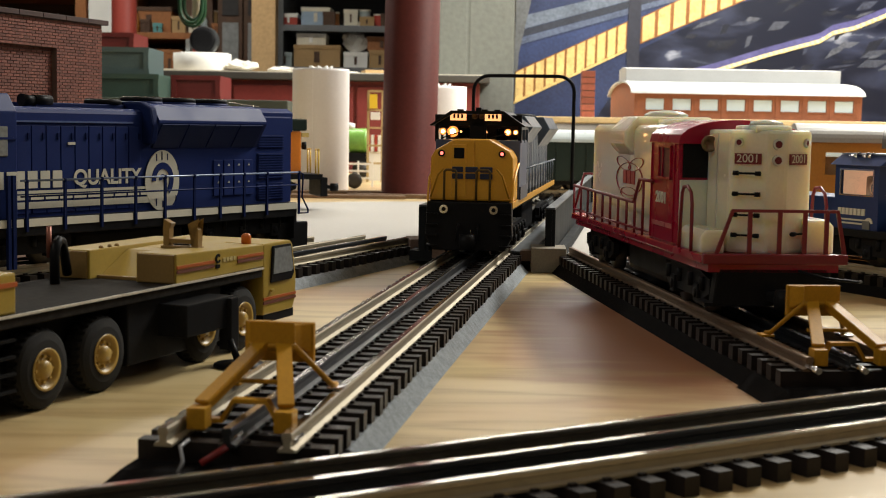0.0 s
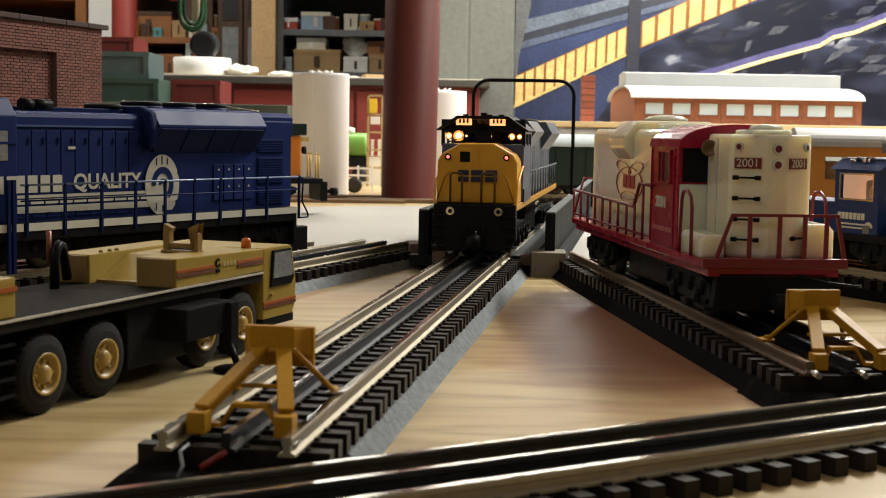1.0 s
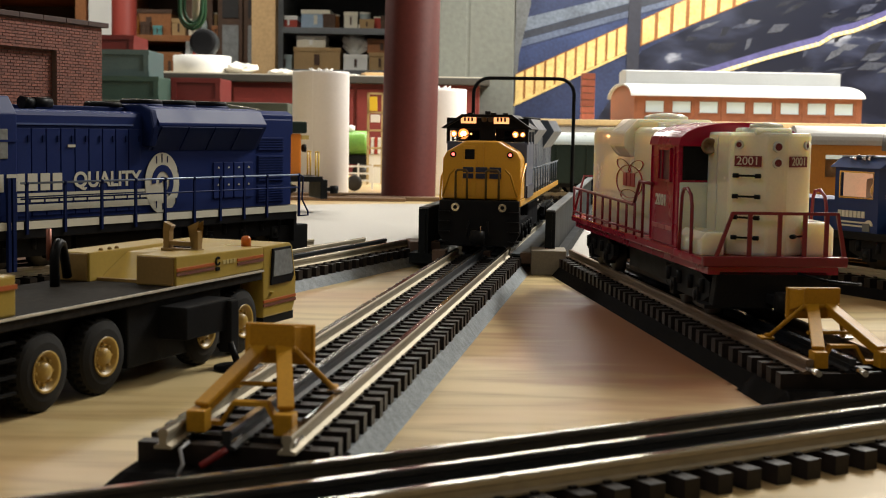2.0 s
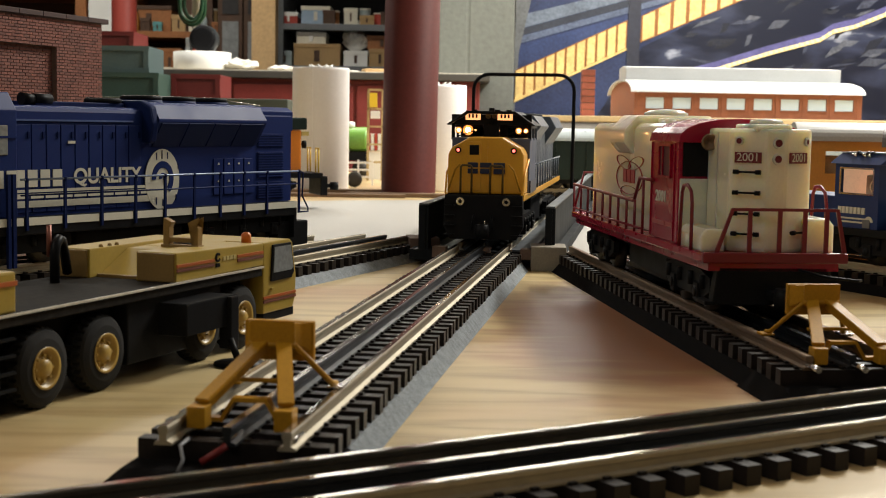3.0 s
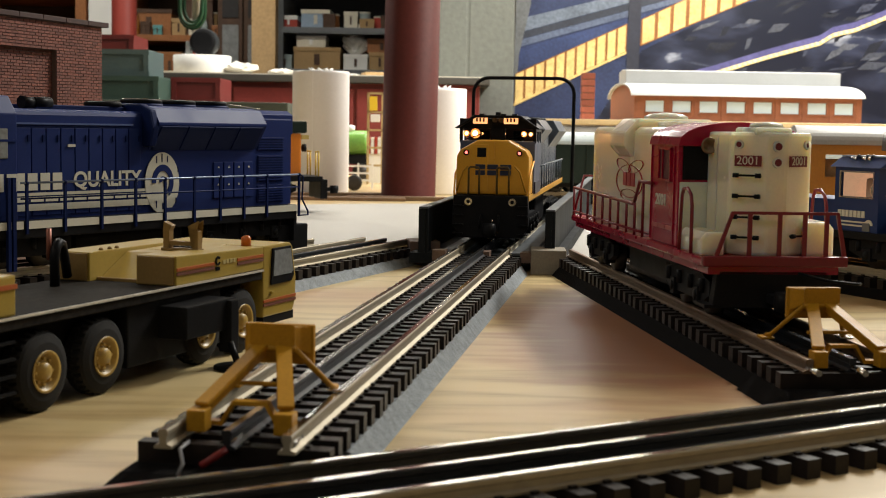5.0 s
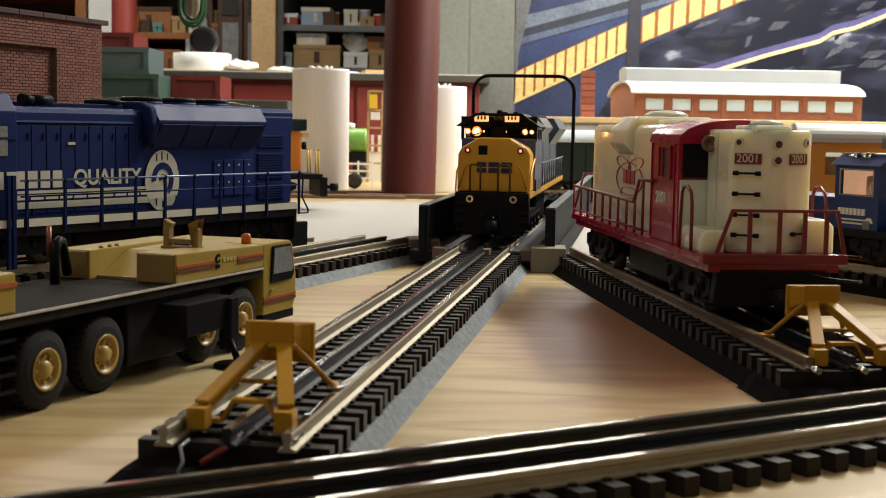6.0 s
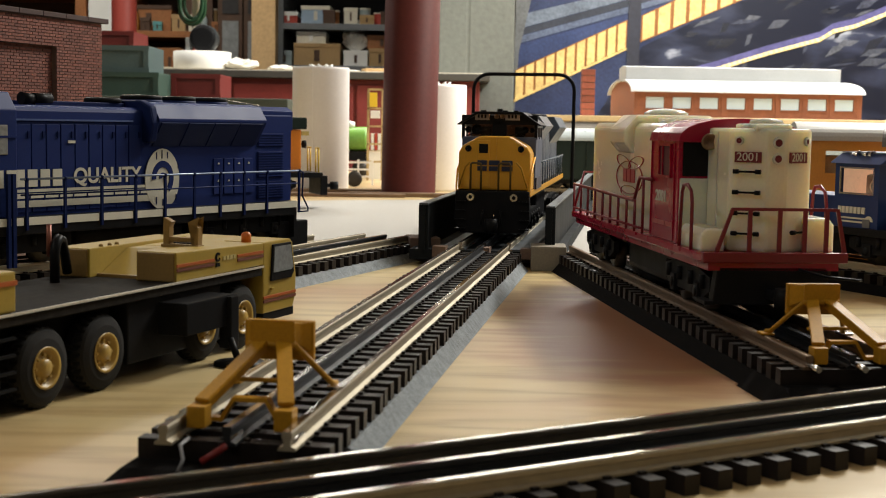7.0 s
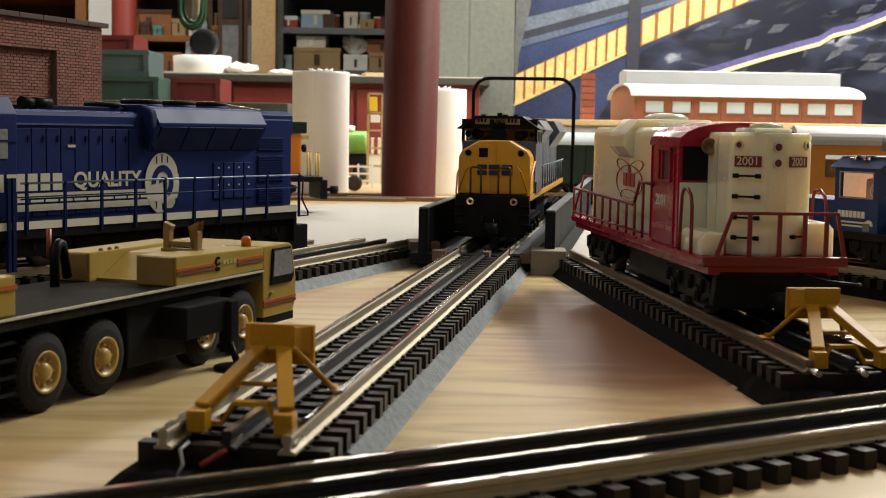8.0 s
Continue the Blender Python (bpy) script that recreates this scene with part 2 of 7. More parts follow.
def rod(bm, points, r, seg=8, r_end=None):
    """A round bar along a line of points."""
    pts = [Vector(p) for p in points]
    rings = []
    up = None
    for i, p in enumerate(pts):
        d = ((pts[min(i + 1, len(pts) - 1)] - p).normalized() + (p - pts[max(i - 1, 0)]).normalized()).normalized()
        if up is None:
            up = d.orthogonal().normalized()
        up = (up - d * up.dot(d)).normalized()
        side = d.cross(up)
        rr = r if r_end is None else r + (r_end - r) * i / (len(pts) - 1)
        rings.append([bm.verts.new(p + (up * math.cos(a) + side * math.sin(a)) * rr) for a in (2 * math.pi * k / seg for k in range(seg))])
    for a, b in zip(rings, rings[1:]):
        for k in range(seg):
            bm.faces.new((a[k], a[(k + 1) % seg], b[(k + 1) % seg], b[k])).smooth = True
    bm.faces.new(rings[0][::-1])
    bm.faces.new(rings[-1])


def lathe(bm, profile, seg=24, axis="z", at=(0, 0, 0)):
    """A profile of (radius, height) turned about an axis."""
    o = Vector(at)
    rings = []
    for r, h in profile:
        ring = []
        for k in range(seg):
            a = 2 * math.pi * k / seg
            c, s = r * math.cos(a), r * math.sin(a)
            ring.append(bm.verts.new(o + Vector({"z": (c, s, h), "y": (c, h, s), "x": (h, c, s)}[axis])))
        rings.append(ring)
    fs = []
    for a, b in zip(rings, rings[1:]):
        for k in range(seg):
            f = bm.faces.new((a[k], a[(k + 1) % seg], b[(k + 1) % seg], b[k]))
            f.smooth = True
            fs.append(f)
    fs += [bm.faces.new(rings[0]), bm.faces.new(rings[-1])]
    bmesh.ops.recalc_face_normals(bm, faces=fs)


def mesh_of(name, bm, material):
    bmesh.ops.recalc_face_normals(bm, faces=bm.faces[:])
    me = bpy.data.meshes.new(name)
    bm.to_mesh(me)
    bm.free()
    for m in material if isinstance(material, (list, tuple)) else (material,):
        me.materials.append(m)
    return me


def part(name, bm, material, parent=None, label=""):
    """Links a bmesh as ONE mesh object under a thing or part."""
    ob = new(name, mesh_of(name, bm, material))
    ob.parent = parent
    if label:
        ob["label"] = label
    return ob


def shaped(fn, *args, **kw):
    """A fresh bmesh with one call of a shape function in it."""
    bm = bmesh.new()
    fn(bm, *args, **kw)
    return bm


def boxed(*args, **kw):
    return shaped(box, *args, **kw)


def thing(name, m, label, category, group="", kind=""):
    ob = new(name)
    ob.empty_display_size = 0.01
    ob.matrix_world = m
    return tagged(ob, label, category, group, kind)


def piece(name, mesh, parent, m):
    ob = new(name, mesh)
    ob.parent = parent
    ob.matrix_local = m
    return ob


def lettering(name, text, size, material, parent, m, depth=0.0003, squeeze=1.0, label="", bold=0.0):
    cu = bpy.data.curves.new(name, "FONT")
    cu.body, cu.size, cu.extrude, cu.align_x, cu.align_y = text, size, depth, "CENTER", "CENTER"
    cu.offset = bold
    tmp = bpy.data.objects.new("tmp", cu)
    scene.collection.objects.link(tmp)
    bpy.context.view_layer.update()
    me = bpy.data.meshes.new_from_object(tmp.evaluated_get(bpy.context.evaluated_depsgraph_get()))
    bpy.data.objects.remove(tmp)
    me.name = name
    me.materials.clear()
    me.materials.append(material)
    me.transform(Matrix.Diagonal((squeeze, 1, 1, 1)))
    ob = new(name, me)
    ob.parent = parent
    ob.matrix_local = m
    if label:
        ob["label"] = label
    return ob


# frames for writing: on the left side (+y), right side (-y) and front (+x) of a vehicle
def on_left(x, y, z, tilt=0):
    return Matrix.Translation((x, y, z)) @ Matrix(((-1, 0, 0, 0), (0, 0, 1, 0), (0, 1, 0, 0), (0, 0, 0, 1)))


def on_right(x, y, z):
    return Matrix.Translation((x, y, z)) @ Matrix(((1, 0, 0, 0), (0, 0, -1, 0), (0, 1, 0, 0), (0, 0, 0, 1)))


def on_front(x, y, z):
    return Matrix.Translation((x, y, z)) @ Matrix(((0, 0, 1, 0), (1, 0, 0, 0), (0, 1, 0, 0), (0, 0, 0, 1)))


def track_pose(angle, offset, r, z=ZR):
    """A pose on a radial track: +x outward from the turntable, at distance r from the pivot's foot on the track."""
    a = radians(angle)
    d, n = Vector((math.cos(a), math.sin(a), 0)), Vector((-math.sin(a), math.cos(a), 0))
    foot = PIVOT + n * (offset - n.dot(PIVOT))
    return Matrix.Translation(foot - d * r + Vector((0, 0, z))) @ pose(0, 0, 0, 0, 0, angle + 180)


TRACKS = {"main": (81.627, 0.10628), "cream": (95.968, -0.19729), "empty": (68.742, 0.39398)}


def radial(angle):
    a = radians(angle)
    return (angle, -math.sin(a) * PIVOT.x + math.cos(a) * PIVOT.y)


# ---------------------------------------------------------------- room
bm = bmesh.new()
box(bm, -1.6, 1.9, -0.5, 2.72, -0.019, 0.0)
table = thing("layout_table", pose(0, 0, 0), "bare plywood layout table with warm wavy grain", "table")
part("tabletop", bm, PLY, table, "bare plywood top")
for x in (-1.5, 1.75):
    for y in (-0.4, 2.55):
        part("leg", boxed(x, x + 0.08, y, y + 0.08, -0.9, -0.02, 0.003), BLOCK, table)
part("front_rail", boxed(-1.58, 1.88, -0.49, -0.45, -0.11, -0.0195), BLOCK, table)
bm = bmesh.new()
box(bm, -4.5, 4.5, -2.5, 6.6, -1.0, -0.9)
tagged(part("floor", bm, mat("floor_concrete", (0.18, 0.16, 0.14), 0.8, 0, 0.15, 3, 60, 0.2, 0.002)), "dim concrete basement floor", "floor", kind="structure")
WALL = mat("basement_wall", (0.32, 0.29, 0.25), 0.85, 0, 0.15, 3, 60, 0.2, 0.002)
for nm, args in (("wall_north", (-4.5, 4.5, 6.5, 6.6)), ("wall_south", (-4.5, 4.5, -2.6, -2.5)), ("wall_west", (-4.6, -4.5, -2.5, 6.6)), ("wall_east", (4.5, 4.6, -2.5, 6.6))):
    tagged(part(nm, boxed(*args, -0.9, 1.5), WALL), "plain dim basement wall", "wall", kind="structure")
tagged(part("ceiling", boxed(-4.6, 4.6, -2.6, 6.6, 1.5, 1.6), mat("ceiling_boards", (0.42, 0.37, 0.32), 0.85, 0, 0.15, 3, 60, 0.2)), "plain basement ceiling", "ceiling", kind="structure")

# white turntable pit floor: a thin round board laid on the table
bm = bmesh.new()
lathe(bm, [(0.002, 0.0), (0.365, 0.0), (0.365, 0.0016), (0.364, 0.002), (0.002, 0.002)], 96, "z", (0.05, 1.335, 0.0004))
tagged(part("turntable_pit_floor", bm, WHITE_FLOOR), "round white painted turntable pit floor", "turntable pit")


# ---------------------------------------------------------------- tracks
def rail_bm(length):
    bm = bmesh.new()
    h = 0.0052
    prof = [(-0.0024, 0), (0.0024, 0), (0.0024, 0.0007), (0.0010, 0.0013), (0.0010, h - 0.0022), (0.0014, h - 0.0017), (0.0014, h - 0.0005), (0.0011, h), (-0.0011, h),
            (-0.0014, h - 0.0005), (-0.0014, h - 0.0017), (-0.0010, h - 0.0022), (-0.0010, 0.0013), (-0.0024, 0.0007)]
    prism(bm, prof, 0.0, length, "x")
    bm.normal_update()
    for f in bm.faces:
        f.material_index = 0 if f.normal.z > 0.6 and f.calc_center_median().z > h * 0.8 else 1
    return bm


def tie_mesh(half, seed):
    bm = bmesh.new()
    box(bm, -0.0026, 0.0026, -half, half, 0, 0.0056)
    for y in (-0.0200, -0.0135, 0.0135, 0.0200, -0.0032, 0.0032):
        box(bm, -0.0011, 0.0011, y - 0.0007, y + 0.0007, 0.0056, 0.0064)
    return mesh_of("tie", bm, TIE)


TIES = [tie_mesh(0.0265, 0)]
PITCH = 0.0113


def track(m, length, label, bed=0.0045, bed_mat=None, outer=None, group="radial stub tracks", bed_back=0.0, end_taper=True, shade_left=False):
    """A three-rail track: +x along it from the start, origin at rail top."""
    t = thing("model_track", m, label, "track", group)
    base = -0.0108
    for k, y in enumerate((-0.01675, 0.0, 0.01675)):
        r = part("rail", rail_bm(length - (0.002 if k == 1 else 0)), (STEEL if not outer else DARK_RAIL, RAIL_BLACK) if k == 1 else ((outer or STEEL), RAIL_SHADED if shade_left and k == 2 else outer or RAIL_SIDE), t, "blackened centre rail" if k == 1 else "bright metal outer rail")
        r.location = (0, y, -0.0052)
    n = int(length / PITCH)
    for i in range(n + 1):
        jig = random.uniform(-0.0003, 0.0003)
        if 0.003 + i * PITCH < length:
            piece("tie", TIES[0], t, Matrix.Translation((0.003 + i * PITCH + jig, random.uniform(-0.0004, 0.0004), base)) @ pose(0, 0, 0, 0, 0, random.uniform(-0.7, 0.7)))
    if bed_mat:
        bm = bmesh.new()
        prism(bm, [(-0.0316, base - bed), (-0.0308, base - bed + 0.0006), (-0.0266, base - 0.0001), (0.0266, base - 0.0001), (0.0308, base - bed + 0.0006), (0.0316, base - bed)], -bed_back, length - 0.030, "x")
        part("roadbed", bm, bed_mat, t, "foam roadbed with sloping shoulders")
        bm = bmesh.new()
        for q in (length - 0.0298, length + 0.004, length + 0.014):
            lift = 0.0 if q < length + 0.01 else bed * 0.9
            [bm.verts.new((q, y, z - (lift if abs(y) < 0.03 else 0))) for y, z in ((-0.0335, base - bed), (-0.0268, base), (0.0268, base), (0.0335, base - bed))]
        bm.verts.ensure_lookup_table()
        for i in (0, 4):
            for k in range(3):
                bm.faces.new([bm.verts[j] for j in (i + k, i + k + 1, i + k + 5, i + k + 4)])
            bm.faces.new([bm.verts[j] for j in (i, i + 4, i + 7, i + 3)])
        bm.faces.new([bm.verts[j] for j in (0, 1, 2, 3)])
        bm.faces.new([bm.verts[j] for j in (8, 9, 10, 11)])
        part("roadbed_end", bm, ROADBED_DARK, t, "black end ramp of the roadbed")
    return t


main_track = track(track_pose(*TRACKS["main"], 0.352), 0.566, "three-rail stub track on grey foam roadbed, dark centre rail", 0.0057, ROADBED)
cream_track = track(track_pose(*TRACKS["cream"], 0.345), 0.436, "three-rail stub track with weathered rails on dark roadbed", 0.0057, ROADBED_DARK, STEEL_DULL)
empty_track = track(track_pose(*TRACKS["empty"], 0.300), 0.62, "empty three-rail stub track on grey foam roadbed", 0.0057, ROADBED)
BLUE_WAY = radial(58.0)
blue_track = track(track_pose(*BLUE_WAY, 0.335), 0.75, "three-rail stub track under the blue locomotive", 0.0057, ROADBED_DARK)
east_track = track(track_pose(*radial(115.5), 0.345), 0.45, "three-rail stub track under the blue caboose", 0.0057, ROADBED_DARK)
a1 = radians(31.14)
c1 = 0.29233
near_foot = Vector((-math.sin(a1) * c1, math.cos(a1) * c1, 0.0108))
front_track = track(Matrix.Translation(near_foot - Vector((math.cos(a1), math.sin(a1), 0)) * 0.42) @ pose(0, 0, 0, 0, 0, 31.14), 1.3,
                    "three-rail main line laid straight on the plywood", group="main line", shade_left=True)


def wood_block(x, y, turn, w, d, h, material, label):
    bm = bmesh.new()
    box(bm, -w / 2, w / 2, 0, d, 0, h, 0.0008)
    ob = part("wood_block", bm, material)
    ob.matrix_world = pose(x, y, 0, 0, 0, turn)
    return tagged(ob, label, "wood block", "blocks between the stub tracks")


wood_block(0.0705, 0.900, -3, 0.0235, 0.03, 0.0165, BLOCK_GREY, "small grey-brown wooden block between two tracks")
wood_block(-0.0125, 0.955, 8, 0.0215, 0.03, 0.0165, BLOCK, "small brown wooden block between two tracks")


# ---------------------------------------------------------------- turntable bridge
def turntable_bridge():
    t = thing("turntable_bridge", track_pose(*TRACKS["main"], 0), "black through-girder turntable bridge with an arched hoop", "turntable bridge")
    L = 0.338
    part("deck", boxed(-L, L, -0.052, 0.052, -0.0125, -0.0055), BLACK_METAL, t, "dark bridge deck")
    for k, y in enumerate((-0.01675, 0.0, 0.01675)):
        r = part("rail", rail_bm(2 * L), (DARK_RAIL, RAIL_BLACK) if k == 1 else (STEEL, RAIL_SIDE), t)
        r.location = (-L, y, -0.0052)
    for y, s in ((-0.0425, -1), (0.0445, 1)):
        bm = bmesh.new()
        box(bm, -L, L, y - 0.0012, y + 0.0012, -0.009, 0.0250)
        for i in range(2):
            x = -L + 0.002 + i * (2 * L - 0.004)
            box(bm, x - 0.0012, x + 0.0012, y - 0.0034, y + 0.0034, -0.009, 0.0248)
        g = part("girder", bm, BLACK_METAL, t, "black riveted plate girder")
        bm = bmesh.new()
        box(bm, -L, L, y - 0.0032, y + 0.0032, 0.0250, 0.0262, 0.0003)
        part("flange", bm, GIRDER_TOP, g, "grey worn top flange")
        bm = bmesh.new()
        box(bm, -L, L, (y - s * 0.0205) - 0.0085, (y - s * 0.0205) + 0.0085, -0.0054, -0.0040)
        part("walkway", bm, GIRDER_TOP, t, "grey walkway board")
    hx, hy, hz = 0.064, 0.0440, 0.1112
    pts = [(hx, -hy, -0.005), (hx, -hy, hz)]
    pts += [(hx, -hy + 0.0135 * (1 - math.cos(k * math.pi / 12)), hz + 0.0135 * math.sin(k * math.pi / 12)) for k in range(1, 7)]
    pts += [(hx, -p[1], p[2]) for p in pts[::-1]]
    part("hoop", shaped(rod, pts, 0.0016, 10), BLACK, t, "thin black arched hoop over the bridge")
    for y in (-0.030, 0.0, 0.030):
        bm = bmesh.new()
        box(bm, L - 0.002, L + 0.010, y - 0.0045, y + 0.0045, -0.0095, -0.0025)
        part("end_clip", bm, BLOCK, t, "small brown end clip")
    return t


turntable_bridge()


# ---------------------------------------------------------------- columns and cylinders
def standing(name, x, y, z0, profile, material, label, category, seg=48):
    ob = part(name, shaped(lathe, profile, seg), material)
    ob.location = (x, y, z0)
    return tagged(ob, label, category)


red_column = standing("support_column", -0.0485, 1.84, 0.0, [(0.0375, 0), (0.0375, 0.003), (0.0368, 0.004), (0.0370, 1.5)], COLUMN_RED, "dark red painted steel support column", "column", 64)
red_column.rotation_euler = (0, radians(0.55), 0)


# ---------------------------------------------------------------- locomotive details shared by the three engines
WHEEL_DARK = mat("dark_wheel", (0.05, 0.045, 0.04), 0.45, 0.6, 0.2, 90, 900, 0.1)
AMBER_GLASS = mat("unlit_lens", (0.35, 0.30, 0.26), 0.2, 0, 0.1, 90, 900, 0.02)
BULB = mat("warm_bulb", (1.0, 0.8, 0.5), 0.4, 0, 0, emit=(1.0, 0.52, 0.19), power=22.0)
BULB_DIM = mat("warm_bulb_dim", (1.0, 0.7, 0.4), 0.4, 0, 0, emit=(1.0, 0.40, 0.13), power=3.0)
RED_BULB = mat("red_white_marker", (1.0, 0.5, 0.4), 0.4, 0, 0, emit=(1.0, 0.13, 0.10), power=3.2)
RED_RING = mat("red_marker_ring", (0.8, 0.05, 0.03), 0.3, 0, 0, emit=(1.0, 0.04, 0.02), power=1.5)
HALO_GLOW = mat("amber_halo_glow", (0.9, 0.4, 0.15), 0.3, 0, 0, emit=(1.0, 0.30, 0.07), power=1.2)
BOARD_GLOW = mat("lit_number_board", (1.0, 0.7, 0.4), 0.4, 0, 0, emit=(1.0, 0.42, 0.16), power=1.5)


def truck(parent, x, half, axles, low=-0.001, high=0.019, y=0.024):
    """A locomotive truck: side frames with springs and journal boxes, wheelsets between them."""
    t = part("bogie", boxed(x - half * 0.7, x + half * 0.7, -0.012, 0.012, 0.008, high, 0.001), BLACK, parent, "black sprung bogie")
    for s in (-1, 1):
        bm = bmesh.new()
        prism(bm, [(x - half, 0.010), (x - half, 0.016), (x - half * 0.6, 0.0185), (x + half * 0.6, 0.0185), (x + half, 0.016), (x + half, 0.010), (x + half * 0.72, 0.0065), (x - half * 0.72, 0.0065)], s * y - 0.0016, s * y + 0.0016, "y")
        for k in range(axles):
            ax = x + (k - (axles - 1) / 2) * 2 * half / axles * 1.05
            box(bm, ax - 0.0035, ax + 0.0035, s * y - 0.003, s * y + 0.003, 0.0045, 0.0125, 0.0006)
            lathe(bm, [(0.0002, s * (y + 0.0035)), (0.0024, s * (y + 0.0035)), (0.0024, s * (y + 0.001)), (0.0002, s * (y + 0.001))], 10, "y", (ax, 0, 0.0085))
        for k in range(axles + 2):
            ax = x + (k - (axles + 1) / 2) * 2 * half / (axles + 2)
            rod(bm, [(ax, s * (y + 0.002), 0.0105), (ax, s * (y + 0.002), 0.0165)], 0.0016, 8)
        part("side_frame", bm, BLACK, t)
    for k in range(axles):
        ax = x + (k - (axles - 1) / 2) * 2 * half / axles * 1.05
        bm = bmesh.new()
        for s in (-1, 1):
            lathe(bm, [(0.002, s * 0.0145), (0.0102, s * 0.0145), (0.0095, s * 0.0158), (0.0090, s * 0.0195), (0.002, s * 0.0195)], 24, "y", (ax, 0, 0.0090))
        rod(bm, [(ax, -0.015, 0.009), (ax, 0.015, 0.009)], 0.002)
        part("wheelset", bm, WHEEL_DARK, t, "dark metal wheels on an axle")
    return t


def coupler(parent, x, s=1):
    bm = bmesh.new()
    box(bm, min(x, x + s * 0.012), max(x, x + s * 0.012), -0.003, 0.003, 0.0085, 0.0125, 0.0006)
    lathe(bm, [(0.0005, 0.006), (0.0045, 0.006), (0.005, 0.010), (0.0045, 0.0145), (0.0005, 0.0145)], 14, "z", (x + s * 0.014, 0.001, 0))
    part("coupler", bm, BLACK, parent, "black knuckle coupler")


def fan(parent, x, y, z, r, material, cap=None):
    bm = bmesh.new()
    lathe(bm, [(r * 0.2, 0), (r, 0), (r, 0.0022), (r * 0.9, 0.0030), (r * 0.86, 0.0022), (r * 0.2, 0.0024)], 24, "z", (x, y, z))
    f = part("roof_fan", bm, material, parent)
    bm = bmesh.new()
    for k in range(6):
        a = k * math.pi / 6
        rod(bm, [(x - r * 0.9 * math.cos(a), y - r * 0.9 * math.sin(a), z + 0.0029), (x + r * 0.9 * math.cos(a), y + r * 0.9 * math.sin(a), z + 0.0029)], 0.0003, 5)
    part("fan_grille", bm, cap or material, f)
    return f


def ring(bm, x, y, z, r0, r1, depth, seg=40, stretch=1.0, axis="left", a0=0.0, a1=2 * math.pi):
    """A flat ring (or disc, or arc) standing on a side (+y: left, -y: right) or a front (+x)."""
    full = abs(a1 - a0 - 2 * math.pi) < 1e-6
    n = seg if full else seg + 1
    loops = []
    for d in (0.0, depth):
        for r in (r0, r1):
            loop = []
            for k in range(n):
                a = a0 + (a1 - a0) * k / seg
                u, w = r * math.cos(a), r * math.sin(a) * stretch
                loop.append(bm.verts.new({"left": (x - u, y + d, z + w), "right": (x + u, y - d, z + w), "front": (x + d, y + u, z + w)}[axis]))
            loops.append(loop)
    lo_in, lo_out, hi_in, hi_out = loops
    for k in range(seg):
        j = (k + 1) % n
        for a, b in ((lo_out, hi_out), (hi_out, hi_in), (hi_in, lo_in)):
            bm.faces.new((a[k], a[j], b[j], b[k]))


